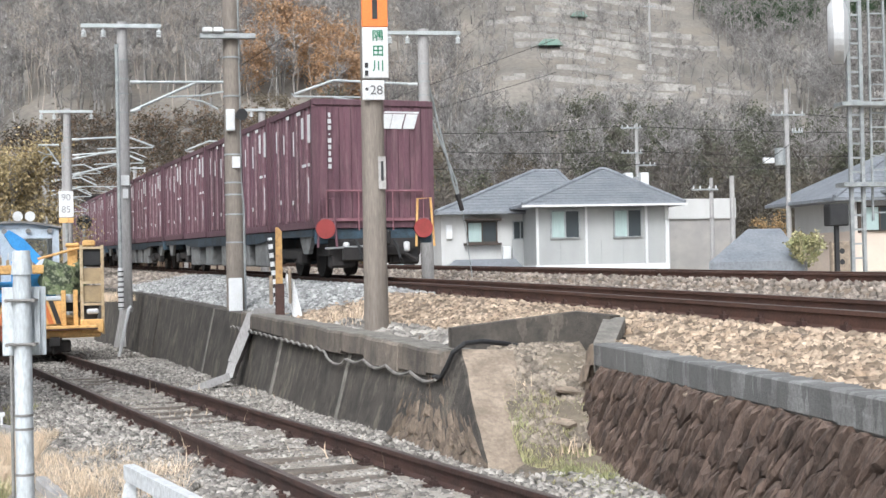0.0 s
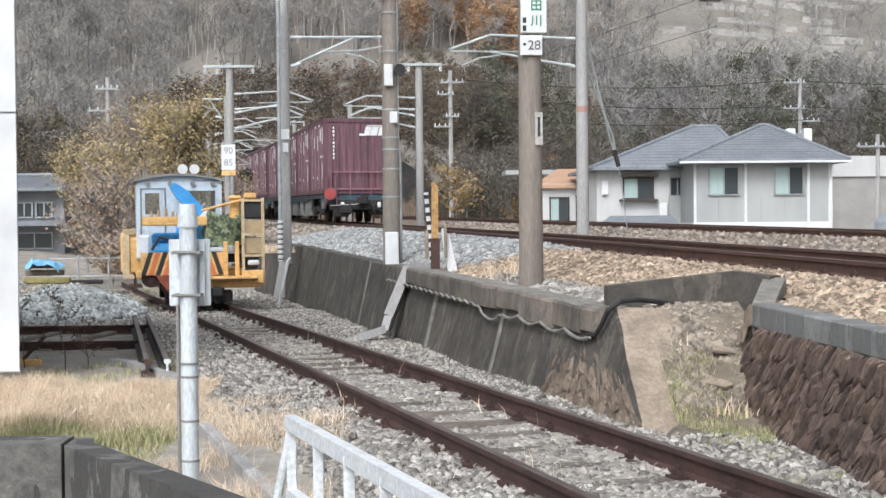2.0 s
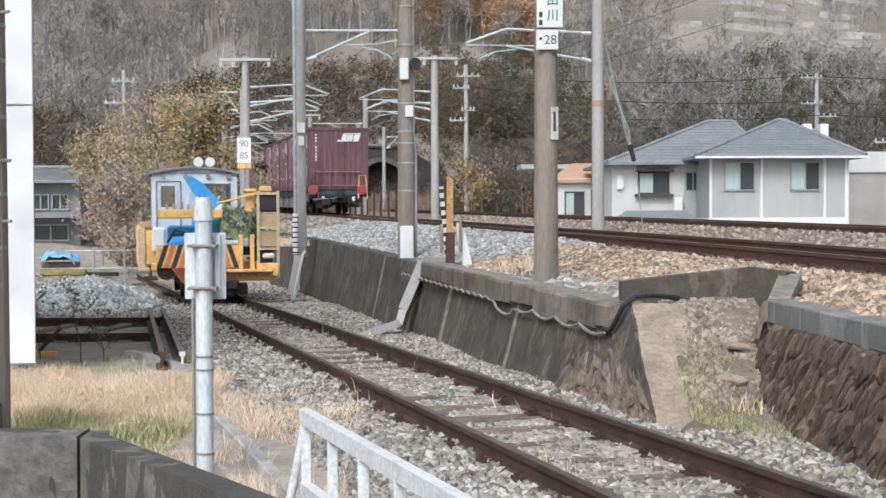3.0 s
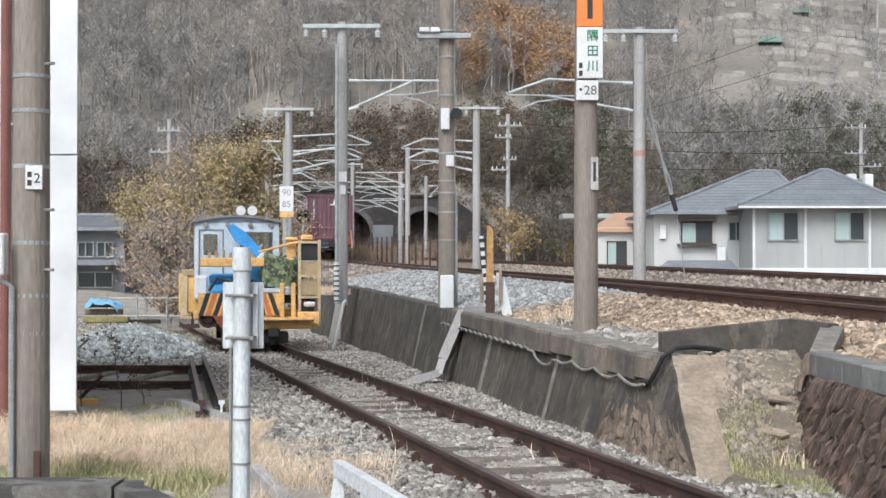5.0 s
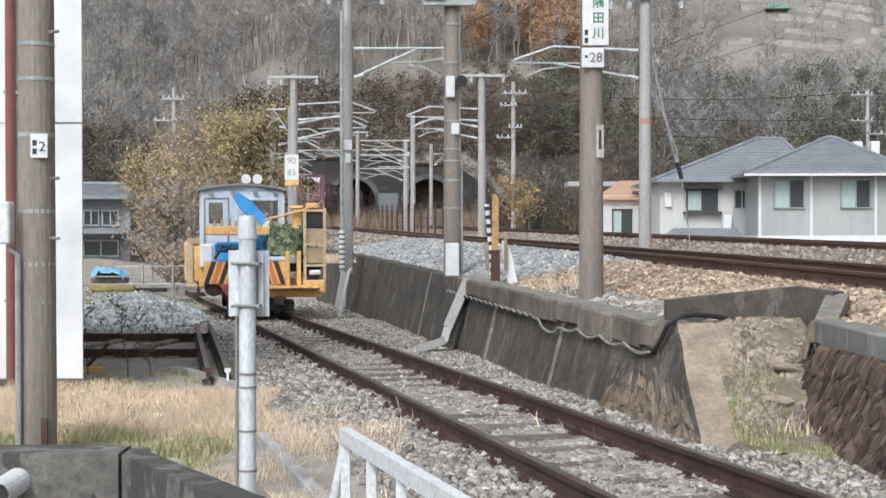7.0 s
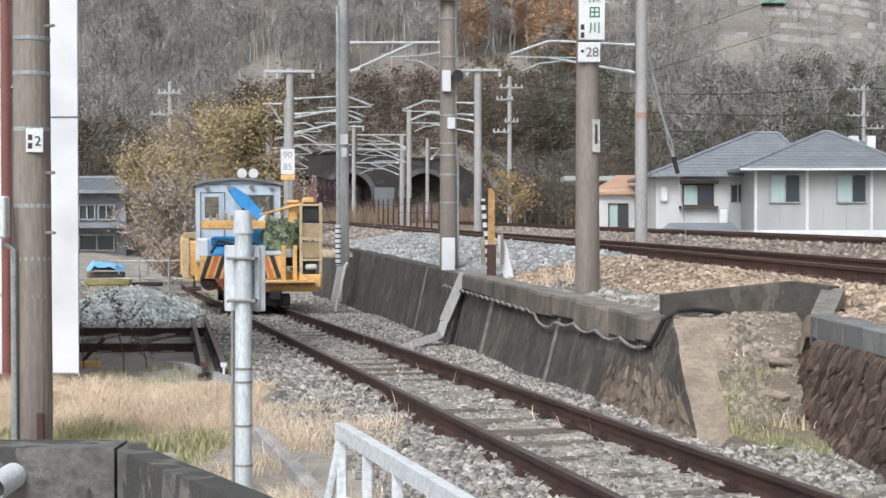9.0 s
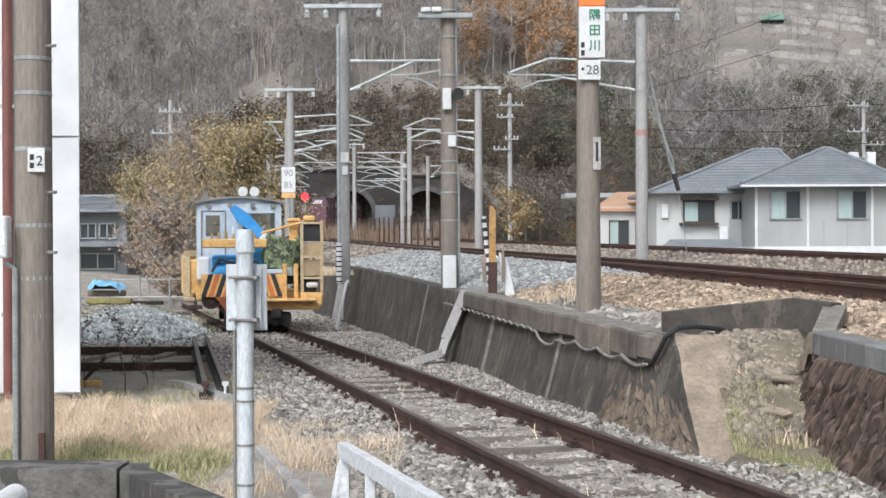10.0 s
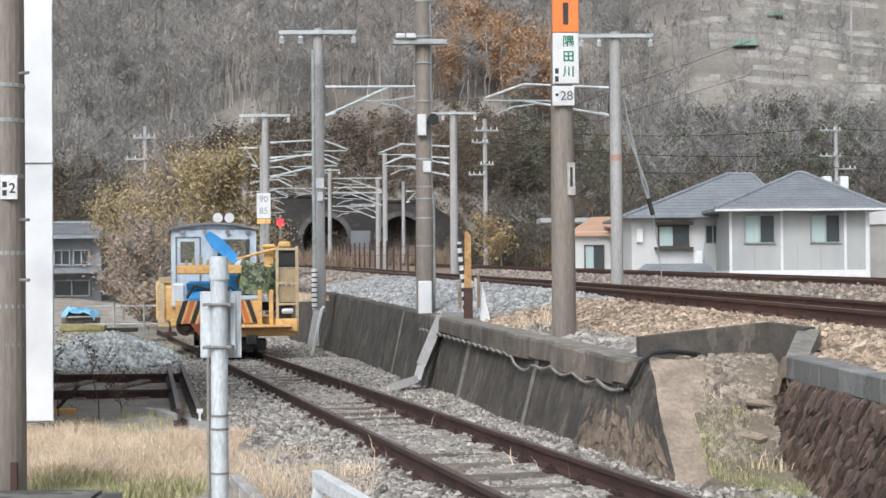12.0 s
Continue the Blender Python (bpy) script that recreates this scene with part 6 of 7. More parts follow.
part("wall", Shape().box((11.9, 89.5, 3.0), (4.2, 5.0, 3.0)), STUCCO, h3)
part("roof", Shape().add([(9.4, 86.6, 4.35), (14.6, 86.6, 4.35), (14.6, 91, 5.6), (11.6, 91, 5.6), (9.4, 86.6, 4.2), (14.6, 86.6, 4.2), (14.6, 91, 5.4), (11.6, 91, 5.4)], [(0, 1, 2, 3), (0, 4, 5, 1), (1, 5, 6, 2), (3, 7, 4, 0), (7, 6, 5, 4)]), ROOF_TAN, h3)
part("back_roof", Shape().box((10.4, 92.5, 5.4), (4.6, 3.0, 0.3)), SIDING, h3)
window(h3, 10.6, 11.8, 2.1, 3.6, 86.96, TIMBER)
window(h3, 12.3, 13.8, 1.9, 3.7, 86.96, TIMBER, False)
h4 = thing("shed_building", "grey block building with white upper cladding", "building")
part("wall", Shape().box((29.2, 88.5, 3.0), (7.2, 7.0, 3.6)), mat("grey_block_wall", (0.36, 0.34, 0.32), (0.28, 0.27, 0.26), 0.8, 0.9, bump=0.2), h4)
part("upper_cladding", Shape().box((29.2, 88.4, 5.4), (7.4, 7.1, 1.3)), STUCCO, h4)
part("sign_plate", Shape().box((27.6, 84.9, 3.9), (1.2, 0.06, 0.35)), WHITE, h4)
h5 = thing("low_shed", "low shed with a dark grey metal roof", "shed")
part("roof", Shape().add([(21.9, 60, 1.9), (26.7, 60, 1.9), (26.9, 63.5, 3.5), (25.2, 63.5, 3.5), (21.9, 60, 1.2), (26.7, 60, 1.2), (26.9, 63.5, 1.2), (25.2, 63.5, 1.2)], [(0, 1, 2, 3), (0, 4, 5, 1), (1, 5, 6, 2), (3, 7, 4, 0), (2, 6, 7, 3)]), ROOF_GREY, h5)
HX = 3.3
h6 = thing("house", "cream and dark timber house with grey tiled roof", "house")
part("wall", Shape().box((31.2 + HX, 66.5, 2.3), (8.0, 7.0, 2.0)), CREAM, h6)
part("timber_storey", Shape().box((31.2 + HX, 66.52, 4.1), (8.0, 7.0, 1.6)), STUCCO, h6)
hip_roof(h6, 25.9 + HX, 36.5 + HX, 62.3, 71.0, 4.95, 7.9, (31.8 + HX, 32.8 + HX, 66.5), ROOF_GREY)
for x in (27.5, 29.6, 31.4):
    part("timber_post", Shape().box((x + HX, 62.98, 4.05), (0.16, 0.1, 1.7)), TIMBER, h6)
window(h6, 27.7 + HX, 29.4 + HX, 3.3, 4.5, 62.96, TIMBER)
window(h6, 30.0 + HX, 31.2 + HX, 3.2, 4.6, 62.96, TIMBER, False)
part("porch_roof", Shape().box((30.6 + HX, 62.1, 5.2), (4.2, 1.2, 0.14)), GALV, h6)
part("door", Shape().box((33.0 + HX, 62.9, 2.6), (1.4, 0.1, 2.4)), WHITE, h6)
gp = thing("gate_pillar", "pale block gate pillar with round holes", "pillar", pose(27.9, 59.0, 1.2))
part("block", Shape().box((0, 0, 0.8), (1.0, 0.3, 1.5), bevel=0.03), PALE_CONC, gp)
# black discs on the solid block paint the shade within its round holes
for z in (0.6, 1.1):
    part("hole", Shape().rod((0, -0.152, z), (0, -0.16, z), 0.13, n=14), BLACK, gp)

# dark building across the yard
h7 = thing("house", "dark grey two-storey house behind bushes", "house")
part("wall", Shape().box((-20.5, 73.5, 2.4), (8.0, 6.0, 3.6)), mat("grey_weatherboard", (0.25, 0.26, 0.28), (0.18, 0.19, 0.21), 0.8, 0.8, bump=0.1), h7)
hip_roof(h7, -25.5, -16.3, 69.6, 77.5, 4.0, 4.75, (-23, -17.6, 73.5), ROOF_GREY)
part("lower_roof", Shape().box((-20.5, 69.8, 2.15), (8.6, 1.6, 0.18)), ROOF_GREY, h7)
for x in (-18.9, -17.9):
    window(h7, x, x + 0.8, 2.5, 3.25, 70.46, GALV, False)
window(h7, -18.9, -17.1, 0.9, 1.7, 70.46, GALV, False)

# ---------------------------------------------------------------- tunnel portals
PORTAL = mat("sooty_tunnel_masonry", (0.042, 0.037, 0.035), (0.024, 0.022, 0.022), 0.5, 0.9, bump=0.8, fine=3, spots=((0.075, 0.06, 0.045), 0.6))
RING = mat("grey_arch_stone", (0.10, 0.094, 0.092), (0.065, 0.061, 0.061), 1, 0.9, bump=0.4, fine=4, vary=0.25)
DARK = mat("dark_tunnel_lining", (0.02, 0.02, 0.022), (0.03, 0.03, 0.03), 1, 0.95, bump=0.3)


def portal(cx, y, base, half, wall_h, half_wall, label):
    t = thing("tunnel_portal", label, "tunnel portal", kind="structure")
    spring = base + 2.7
    arc = [(cx + half * math.cos(a), spring + half * math.sin(a)) for a in [math.pi * i / 20 for i in range(21)]]
    s = Shape()
    inner = [(cx + half, base - 0.5)] + arc + [(cx - half, base - 0.5)]
    n = len(inner)
    top = base + wall_h
    outer = []
    for k, (x, z) in enumerate(inner):
        if k == 0:
            outer.append((cx + half_wall, base - 0.5))
        elif k == n - 1:
            outer.append((cx - half_wall, base - 0.5))
        else:
            a = math.pi * (k - 1) / 20
            c, sn = math.cos(a), math.sin(a)
            m = min(half_wall / max(abs(c), 1e-6), (top - spring) / max(sn, 1e-6))
            outer.append((cx + c * m, spring + sn * m))
    vs = [(x, yy, z) for yy in (y, y + 1.0) for x, z in inner] + [(x, yy, z) for yy in (y, y + 1.0) for x, z in outer]
    fs = []
    for k in range(n - 1):
        fs += [(k, k + 1, 2 * n + k + 1, 2 * n + k), (2 * n + k, 2 * n + k + 1, 3 * n + k + 1, 3 * n + k)]
    part("headwall", s.add(vs, fs), PORTAL, t)
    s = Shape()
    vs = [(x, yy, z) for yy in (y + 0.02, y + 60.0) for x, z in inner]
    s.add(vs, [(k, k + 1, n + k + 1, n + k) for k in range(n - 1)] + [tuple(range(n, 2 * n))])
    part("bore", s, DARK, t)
    for k in range(17):
        a = math.pi * (k + 0.5) / 17
        s = Shape().prism([(half + 0.02, -0.19 * half / 2.3 * 1.0), (half + 0.55, -0.26), (half + 0.55, 0.26), (half + 0.02, 0.19)], -0.12, 0.2, axis="y")
        part("arch_stone", s, RING, t, m=Matrix.Translation((cx, y, spring)) @ pose(0, 0, 0, 0, -math.degrees(a), 0))
    part("string_course", Shape().box((cx, y - 0.05, top + 0.1), (2 * half_wall, 0.3, 0.2)), PORTAL, t)
    return t


portal(-9.6, PORTAL_Y, 2.7, 2.25, 7.0, 4.9, "old stone tunnel portal with sooty headwall")
portal(-1.85, PORTAL_Y, 2.7, 2.25, 6.4, 2.85, "old stone tunnel portal beside another")
rb = thing("relay_hut", "dark grey relay cabinet between the tunnel mouths", "cabinet", pose(-5.55, 128, 2.6))
part("cabinet", Shape().box((0, 0, 1.6), (1.9, 1.2, 3.4), bevel=0.05), mat("dull_grey_cabinet", (0.16, 0.17, 0.18), (0.12, 0.13, 0.135), 1, 0.7, bump=0.1), rb)
wc = thing("white_cover", "white sheet covering a heap by the tunnel", "cover", pose(-7.35, 122, 2.5))
part("sheet", Shape().add([(-1, -0.6, 0), (1.1, -0.6, 0), (1.1, 0.6, 0), (-1, 0.6, 0), (-0.7, -0.3, 0.9), (0.6, -0.3, 0.7), (0.6, 0.3, 0.7), (-0.7, 0.3, 0.9)], [(0, 1, 5, 4), (1, 2, 6, 5), (2, 3, 7, 6), (3, 0, 4, 7), (4, 5, 6, 7)]), WHITE, wc)
pw = thing("spandrel_wall", "sooty stone wall flanking the tunnel mouths", "wall", kind="structure")
part("wing", Shape().add([(-24, 139.2, 1), (-14.5, 138.4, 1), (-14.5, 138.4, 9.0), (-24, 139.2, 5.5), (-24, 140.2, 1), (-14.5, 139.4, 1), (-14.5, 139.4, 9.0), (-24, 140.2, 5.5)], [(0, 1, 2, 3), (3, 2, 6, 7), (1, 5, 6, 2), (0, 3, 7, 4)]), PORTAL, pw)
part("wing", Shape().add([(1.0, 138.3, 1), (7.5, 139.2, 1), (7.5, 139.2, 4.5), (1.0, 138.3, 9.0), (1.0, 139.3, 1), (7.5, 140.2, 1), (7.5, 140.2, 4.5), (1.0, 139.3, 9.0)], [(0, 1, 2, 3), (3, 2, 6, 7), (1, 5, 6, 2), (0, 3, 7, 4)]), PORTAL, pw)


# ---------------------------------------------------------------- bulk geometry: stones, grass, woods
rng = np.random.default_rng(11)


def bulk(name, verts, tris, material, label, category, kind="stuff", parent=None):
    me = bpy.data.meshes.new(name)
    me.vertices.add(len(verts))
    me.vertices.foreach_set("co", np.ascontiguousarray(verts, dtype=np.float32).ravel())
    me.loops.add(tris.size)
    me.loops.foreach_set("vertex_index", np.ascontiguousarray(tris, dtype=np.int32).ravel())
    me.polygons.add(len(tris))
    me.polygons.foreach_set("loop_start", np.arange(0, tris.size, tris.shape[1], dtype=np.int32))
    me.polygons.foreach_set("loop_total", np.full(len(tris), tris.shape[1], dtype=np.int32))
    me.update(calc_edges=True)
    me.validate()
    me.materials.append(material)
    ob = new(name, me)
    if parent:
        ob.parent = parent
    return tagged(ob, label, category, kind=kind)


CUBE = np.array([(i, j, k) for i in (-1, 1) for j in (-1, 1) for k in (-1, 1)], float) * 0.5
CUBE_F = np.array([(0, 1, 3, 2), (4, 6, 7, 5), (0, 4, 5, 1), (2, 3, 7, 6), (0, 2, 6, 4), (1, 5, 7, 3)])


def scatter_stones(name, pts, size, material, label, category="ballast"):
    n = len(pts)
    v = np.repeat(CUBE[None], n, 0) + rng.uniform(-0.2, 0.2, (n, 8, 3))
    v *= (size * rng.uniform(0.55, 1.25, (n, 1, 1))) * rng.uniform(0.6, 1.2, (n, 1, 3))
    q = rng.normal(size=(n, 4))
    q /= np.linalg.norm(q, axis=1)[:, None]
    w, x, y, z = q.T
    R = np.stack([1 - 2 * (y * y + z * z), 2 * (x * y - w * z), 2 * (x * z + w * y), 2 * (x * y + w * z), 1 - 2 * (x * x + z * z), 2 * (y * z - w * x), 2 * (x * z - w * y), 2 * (y * z + w * x), 1 - 2 * (x * x + y * y)], 1).reshape(n, 3, 3)
    v = np.einsum("nij,nkj->nki", R, v) + np.asarray(pts)[:, None, :]
    f = (CUBE_F[None] + 8 * np.arange(n)[:, None, None]).reshape(-1, 4)
    return bulk(name, v.reshape(-1, 3), f, material, label, category)


def strew(n, y0, y1, fx0, fx1, height, lift=0.0, power=1.0):
    ys = y0 + (y1 - y0) * rng.random(n) ** power
    fr = rng.random(n)
    out = []
    for y, f in zip(ys, fr):
        x = fx0(y) + (fx1(y) - fx0(y)) * f
        out.append((x, y, height(x, y) + lift))
    return out


left_edge = lambda y: wall_x(y) + 0.52 if y > 12.25 else 3.5 if y > 11.2 else 3.2
tan = strew(38000, 6.0, 24.0, left_edge, lambda y: near_x(y) + 0.9, lambda x, y: bank(x, y) - (0.045 if x > near_x(y) - 0.85 else 0), 0.0, 1.25)
scatter_stones("old_ballast", strew(14000, 12.0, 60.0, lambda y: near_x(y) + 0.8, lambda y: far_x(y) + 1.8, bank, 0.0), 0.085, OLD_BALLAST, "grey-brown ballast stones between the main tracks")
tan += strew(2500, 24.0, 46.0, lambda y: near_x(y) - 0.9, lambda y: near_x(y) + 1.2, bank, -0.045)
pale = [p for p in tan if p[1] < 17.5 and p[0] - left_edge(p[1]) < 0.45 and rng.random() < 0.55 and p[1] > 12.3]
tan = [p for p in tan if not (p[1] > 20.5 and p[0] < near_x(p[1]) - 0.9)]
scatter_stones("ballast", tan, 0.056, TAN_STONE, "loose tan ballast stones on the bank")
blue = strew(12000, 20.0, 40.0, left_edge, lambda y: near_x(y) - 0.7, lambda x, y: bank(x, y) + 0.06 * smooth_step(20, 24, y) * smooth_step(0, 0.6, x - left_edge(y)), 0.0)
s = Shape()
ys = steps((20, 42, 0.5))
for y in ys:
    for i in range(9):
        x = left_edge(y) + (near_x(y) - 0.75 - left_edge(y)) * i / 8
        s.v.append((x, y, bank(x, y) + 0.05 * smooth_step(20, 24, y) * smooth_step(0, 0.6, x - left_edge(y))))
s.f = [(j * 9 + i, j * 9 + i + 1, (j + 1) * 9 + i + 1, (j + 1) * 9 + i) for j in range(len(ys) - 1) for i in range(8)]
tagged(part("ballast_shoulder", s, BLUE_STONE, smooth=True), "shoulder of fresh blue-grey ballast", "ballast", kind="structure")
scatter_stones("lineside_ballast", strew(6000, 40, 75, lambda y: wall_x(y) + 0.5, lambda y: near_x(y) + 1.2, bank, 0.0), 0.11, OLD_BALLAST, "grey-brown ballast stones beside the far stretch of line")
scatter_stones("fresh_ballast", blue, 0.062, BLUE_STONE, "fresh blue-grey ballast stones beside the track")
scatter_stones("pale_ballast", pale, 0.10, GRAVEL, "pale stones gathered along the wall")
grit = strew(36000, 6.2, 30.0, lambda y: side_x(y) - 1.7, lambda y: wall_x(max(y, 10)) + 0.1 if y > 10 else 2.85, lambda x, y: yard(x, y) + (0.012 if abs(x - side_x(y)) > 0.6 else -0.018), 0.0, 1.5)
yard_grit = strew(9000, 23.5, 42.0, lambda y: side_x(y) - 5.5, lambda y: side_x(y) - 1.5, lambda x, y: yard(x, y) + 0.008)
scatter_stones("yard_gravel", yard_grit, 0.055, GRAVEL, "loose grey gravel across the yard", "gravel")
grit += strew(6000, 24.0, 42.0, lambda y: side_x(y) - 1.6, wall_x, lambda x, y: yard(x, y) + 0.01)
scatter_stones("track_gravel", grit, 0.043, GRAVEL, "grey gravel strewn between and beside the siding rails", "gravel")

# gravel heap
pile = Shape()
PX, PY = -6.35, 27.5
heap_z = lambda x, y: yard(x, y) - 0.03 + 0.62 * max(0.0, 1 - math.hypot((x - PX) / 1.7, (y - PY) / 1.75) ** 2.0) + 0.05 * noise.noise((x * 2, y * 2, 0))
hx, hy = steps((PX - 2.0, PX + 1.9, 0.12)), steps((PY - 2, PY + 2, 0.12))
pile.v = [(x, y, heap_z(x, y) - 0.03) for y in hy for x in hx]
n = len(hx)
pile.f = [(j * n + i, j * n + i + 1, (j + 1) * n + i + 1, (j + 1) * n + i) for j in range(len(hy) - 1) for i in range(n - 1)]
gh = tagged(part("gravel_heap", pile, HEAP_STONE, smooth=True), "heap of blue-grey crushed stone in the yard", "gravel heap")
pts = []
while len(pts) < 5000:
    a, r = rng.random() * 2 * math.pi, math.sqrt(rng.random())
    x, y = PX + 1.5 * r * math.cos(a), PY + 1.75 * r * math.sin(a)
    pts.append((x, y, heap_z(x, y)))
scatter_stones("crushed_stone", pts, 0.075, HEAP_STONE, "crushed stone of the heap")


# blades of grass and weeds
def blades(name, pts, height, width, material, label, lean=0.5, category="grass"):
    pts = np.asarray(pts)
    n = len(pts)
    a = rng.random(n) * 2 * math.pi
    h = height * rng.uniform(0.4, 1.2, n) * np.array([1 + 0.9 * noise.noise((p[0] * 1.6, p[1] * 1.6, 30)) for p in pts])
    w = width * rng.uniform(0.6, 1.3, n)
    d = rng.normal(size=(n, 2)) * lean * h[:, None] * 0.6
    side = np.stack([np.cos(a), np.sin(a), np.zeros(n)], 1) * w[:, None]
    mid = pts + np.stack([d[:, 0] * 0.35, d[:, 1] * 0.35, h * 0.6], 1)
    tip = pts + np.stack([d[:, 0], d[:, 1], h], 1)
    v = np.stack([pts - side, pts + side, mid + side * 0.7, mid - side * 0.7, tip], 1).reshape(-1, 3)
    k = 5 * np.arange(n)[:, None]
    tris = np.concatenate([k + [[0, 1, 2]], k + [[0, 2, 3]], k + [[3, 2, 4]]], 0)
    return bulk(name, v, tris, material, label, category)


def patch(n, x0, x1, y0, y1, keep=0.0, seed=0.0, height=yard):
    out = []
    while len(out) < n:
        x, y = rng.uniform(x0, x1), rng.uniform(y0, y1)
        if noise.noise((x * 0.9, y * 0.9, seed)) + 0.35 * noise.noise((x * 3, y * 3, seed + 3)) > keep:
            out.append((x, y, height(x, y) - 0.02))
    return out


blades("dry_grass", patch(44000, -5.2, -1.75, 10.6, 14.3, -0.4, 1.0) + patch(5000, -1.75, -0.35, 7.2, 12.6, -0.05, 2.0), 0.15, 0.0024, GRASS_DRY, "tall dry golden grass in the yard", 1.1)
blades("green_weeds", patch(15000, -4.4, -1.6, 9.0, 10.9, -0.3, 5.0) + patch(2200, -5.5, -2.4, 13.5, 18, 0.1, 6.0) + patch(6000, -9.0, -5.2, 28, 44, -0.05, 8.0), 0.10, 0.006, GRASS_GREEN, "low green weeds and creepers")
slope_z = lambda x, y: 0.40 + 0.85 * smooth_step(0.10, 0.95, (y - 9.7) / 2.4)
blades("bank_weeds", patch(5200, 2.2, 2.95, 9.5, 11.1, -0.25, 9.0, slope_z) + patch(9000, 2.15, 2.95, 6.4, 10.2, -0.2, 10.0), 0.058, 0.004, GRASS_GREEN, "green weeds at the foot of the stone wall")
blades("dry_stems", patch(300, 1.3, 1.9, 16.2, 18.4, 0.0, 12.0, bank) + patch(2500, -3.6, -2.3, 33.5, 42, -0.2, 13.0, lambda x, y: 1.3) + patch(50, 2.3, 2.9, 10.2, 11.2, -0.1, 14.0, slope_z), 0.18, 0.006, GRASS_DRY, "dry straw-coloured stems on the bank")
blades("dry_tufts", patch(160, -1.2, 1.5, 8.0, 22.0, 0.25, 15.0), 0.14, 0.005, GRASS_DRY, "scattered dry tufts between the rails")
blades("lineside_scrub", patch(5000, -9.5, 2.5, 80, 122, -0.1, 16.0, lambda x, y: near_z(y) - 0.2), 1.0, 0.03, mat("brown_dead_grass", (0.25, 0.185, 0.13), (0.18, 0.135, 0.10), 0.2, 0.95, bump=0, islands=0.35), "brown dead grass along the line")

rub = patch(1500, 2.25, 3.05, 10.45, 11.9, -0.5, 20.0, slope_z)
scatter_stones("rubble", rub, 0.055, mat("earthy_rubble", (0.33, 0.28, 0.22), (0.18, 0.15, 0.12), 3, 0.9, bump=0.3, islands=0.45), "loose rubble on the washed-out slope", "rubble")
for k, (x, y, z, rz, sx) in enumerate(((2.78, 11.05, slope_z(0, 11.02) + 0.05, 20, 0.32), (2.62, 10.7, slope_z(0, 10.67) + 0.04, -30, 0.26), (2.56, 10.9, slope_z(0, 10.88) + 0.02, 50, 0.10))):
    sl_ = thing("broken_slab", "broken pale concrete slab lying on the slope", "slab", pose(x, y, z, 25, 8, rz), group="broken slabs")
    part("fragment", Shape().prism([(-sx / 2, -0.04), (sx * 0.3, -0.055), (sx / 2, 0.01), (sx * 0.1, 0.05), (-sx * 0.4, 0.035)], -0.011, 0.011), PALE_CONC, sl_)


# ---------------------------------------------------------------- woods
def frustum(p, q, r0, r1, n=3):
    d = q - p
    d = d / (np.linalg.norm(d) + 1e-9)
    u = np.cross(d, [0.3, 0.9, 0.1])
    u /= np.linalg.norm(u) + 1e-9
    w = np.cross(d, u)
    a = 2 * math.pi * np.arange(n) / n
    ring = np.cos(a)[:, None] * u + np.sin(a)[:, None] * w
    v = np.concatenate([p + ring * r0, q + ring * r1])
    t = []
    for i in range(n):
        j = (i + 1) % n
        t += [(i, j, n + j), (i, n + j, n + i)]
    return v, np.array(t)


def bare_tree(seed, height, limbs, twigs, spread=0.35, leaves=0, leaf=0.12, r0=0.11, crown0=0.35, twig_w=0.02):
    """Trunk and limbs as thin frustums, twigs as slivers; leaves as small crooked quads. Returns wood and leaf arrays."""
    g = np.random.default_rng(seed)
    V, T, k = [], [], 0

    def put(v, t):
        nonlocal k
        V.append(v)
        T.append(t + k)
        k += len(v)

    pts = [np.zeros(3)]
    for i in range(4):
        pts.append(pts[-1] + np.array([g.normal() * 0.03 * height, g.normal() * 0.03 * height, height * 0.23]))
    for i in range(4):
        put(*frustum(pts[i], pts[i + 1], r0 * (1 - i * 0.22), r0 * (1 - (i + 1) * 0.22), 4))
    ends = []
    for i in range(limbs):
        f = crown0 + (0.95 - crown0) * g.random()
        j = min(3, int(f * 4))
        base = pts[j] + (pts[j + 1] - pts[j]) * (f * 4 - j)
        a = g.random() * 2 * math.pi
        ln = height * spread * (1.15 - 0.6 * f) * g.uniform(0.7, 1.2)
        q = base + np.array([math.cos(a) * ln * 0.75, math.sin(a) * ln * 0.75, ln * g.uniform(0.4, 0.9)])
        put(*frustum(base, q, r0 * 0.33, r0 * 0.10, 3))
        ends.append((base, q))
    for i in range(twigs):
        b, q = ends[g.integers(len(ends))]
        p = b + (q - b) * g.uniform(0.25, 1.0)
        d = g.normal(size=3)
        d[2] = abs(d[2]) * 0.9 + 0.2
        d *= height * 0.11 * g.uniform(0.5, 1.3) / np.linalg.norm(d)
        sd = np.cross(d, g.normal(size=3))
        sd *= twig_w / (np.linalg.norm(sd) + 1e-9)
        put(np.array([p - sd, p + sd, p + d]), np.array([[0, 1, 2]]))
    LV = []
    for i in range(leaves):
        b, q = ends[g.integers(len(ends))]
        c = b + (q - b) * g.uniform(0.3, 1.1) + g.normal(size=3) * height * 0.055
        u = g.normal(size=3)
        u /= np.linalg.norm(u)
        w = np.cross(u, g.normal(size=3))
        w /= np.linalg.norm(w) + 1e-9
        e = leaf * g.uniform(0.5, 1.2)
        LV.append([c - u * e, c + w * e * 0.6, c + u * e, c - w * e * 0.6])
    LV = np.array(LV).reshape(-1, 3) if leaves else np.zeros((0, 3))
    LT = (np.array([[0, 1, 2], [0, 2, 3]])[None] + 4 * np.arange(leaves)[:, None, None]).reshape(-1, 3)
    return np.concatenate(V), np.concatenate(T), LV, LT


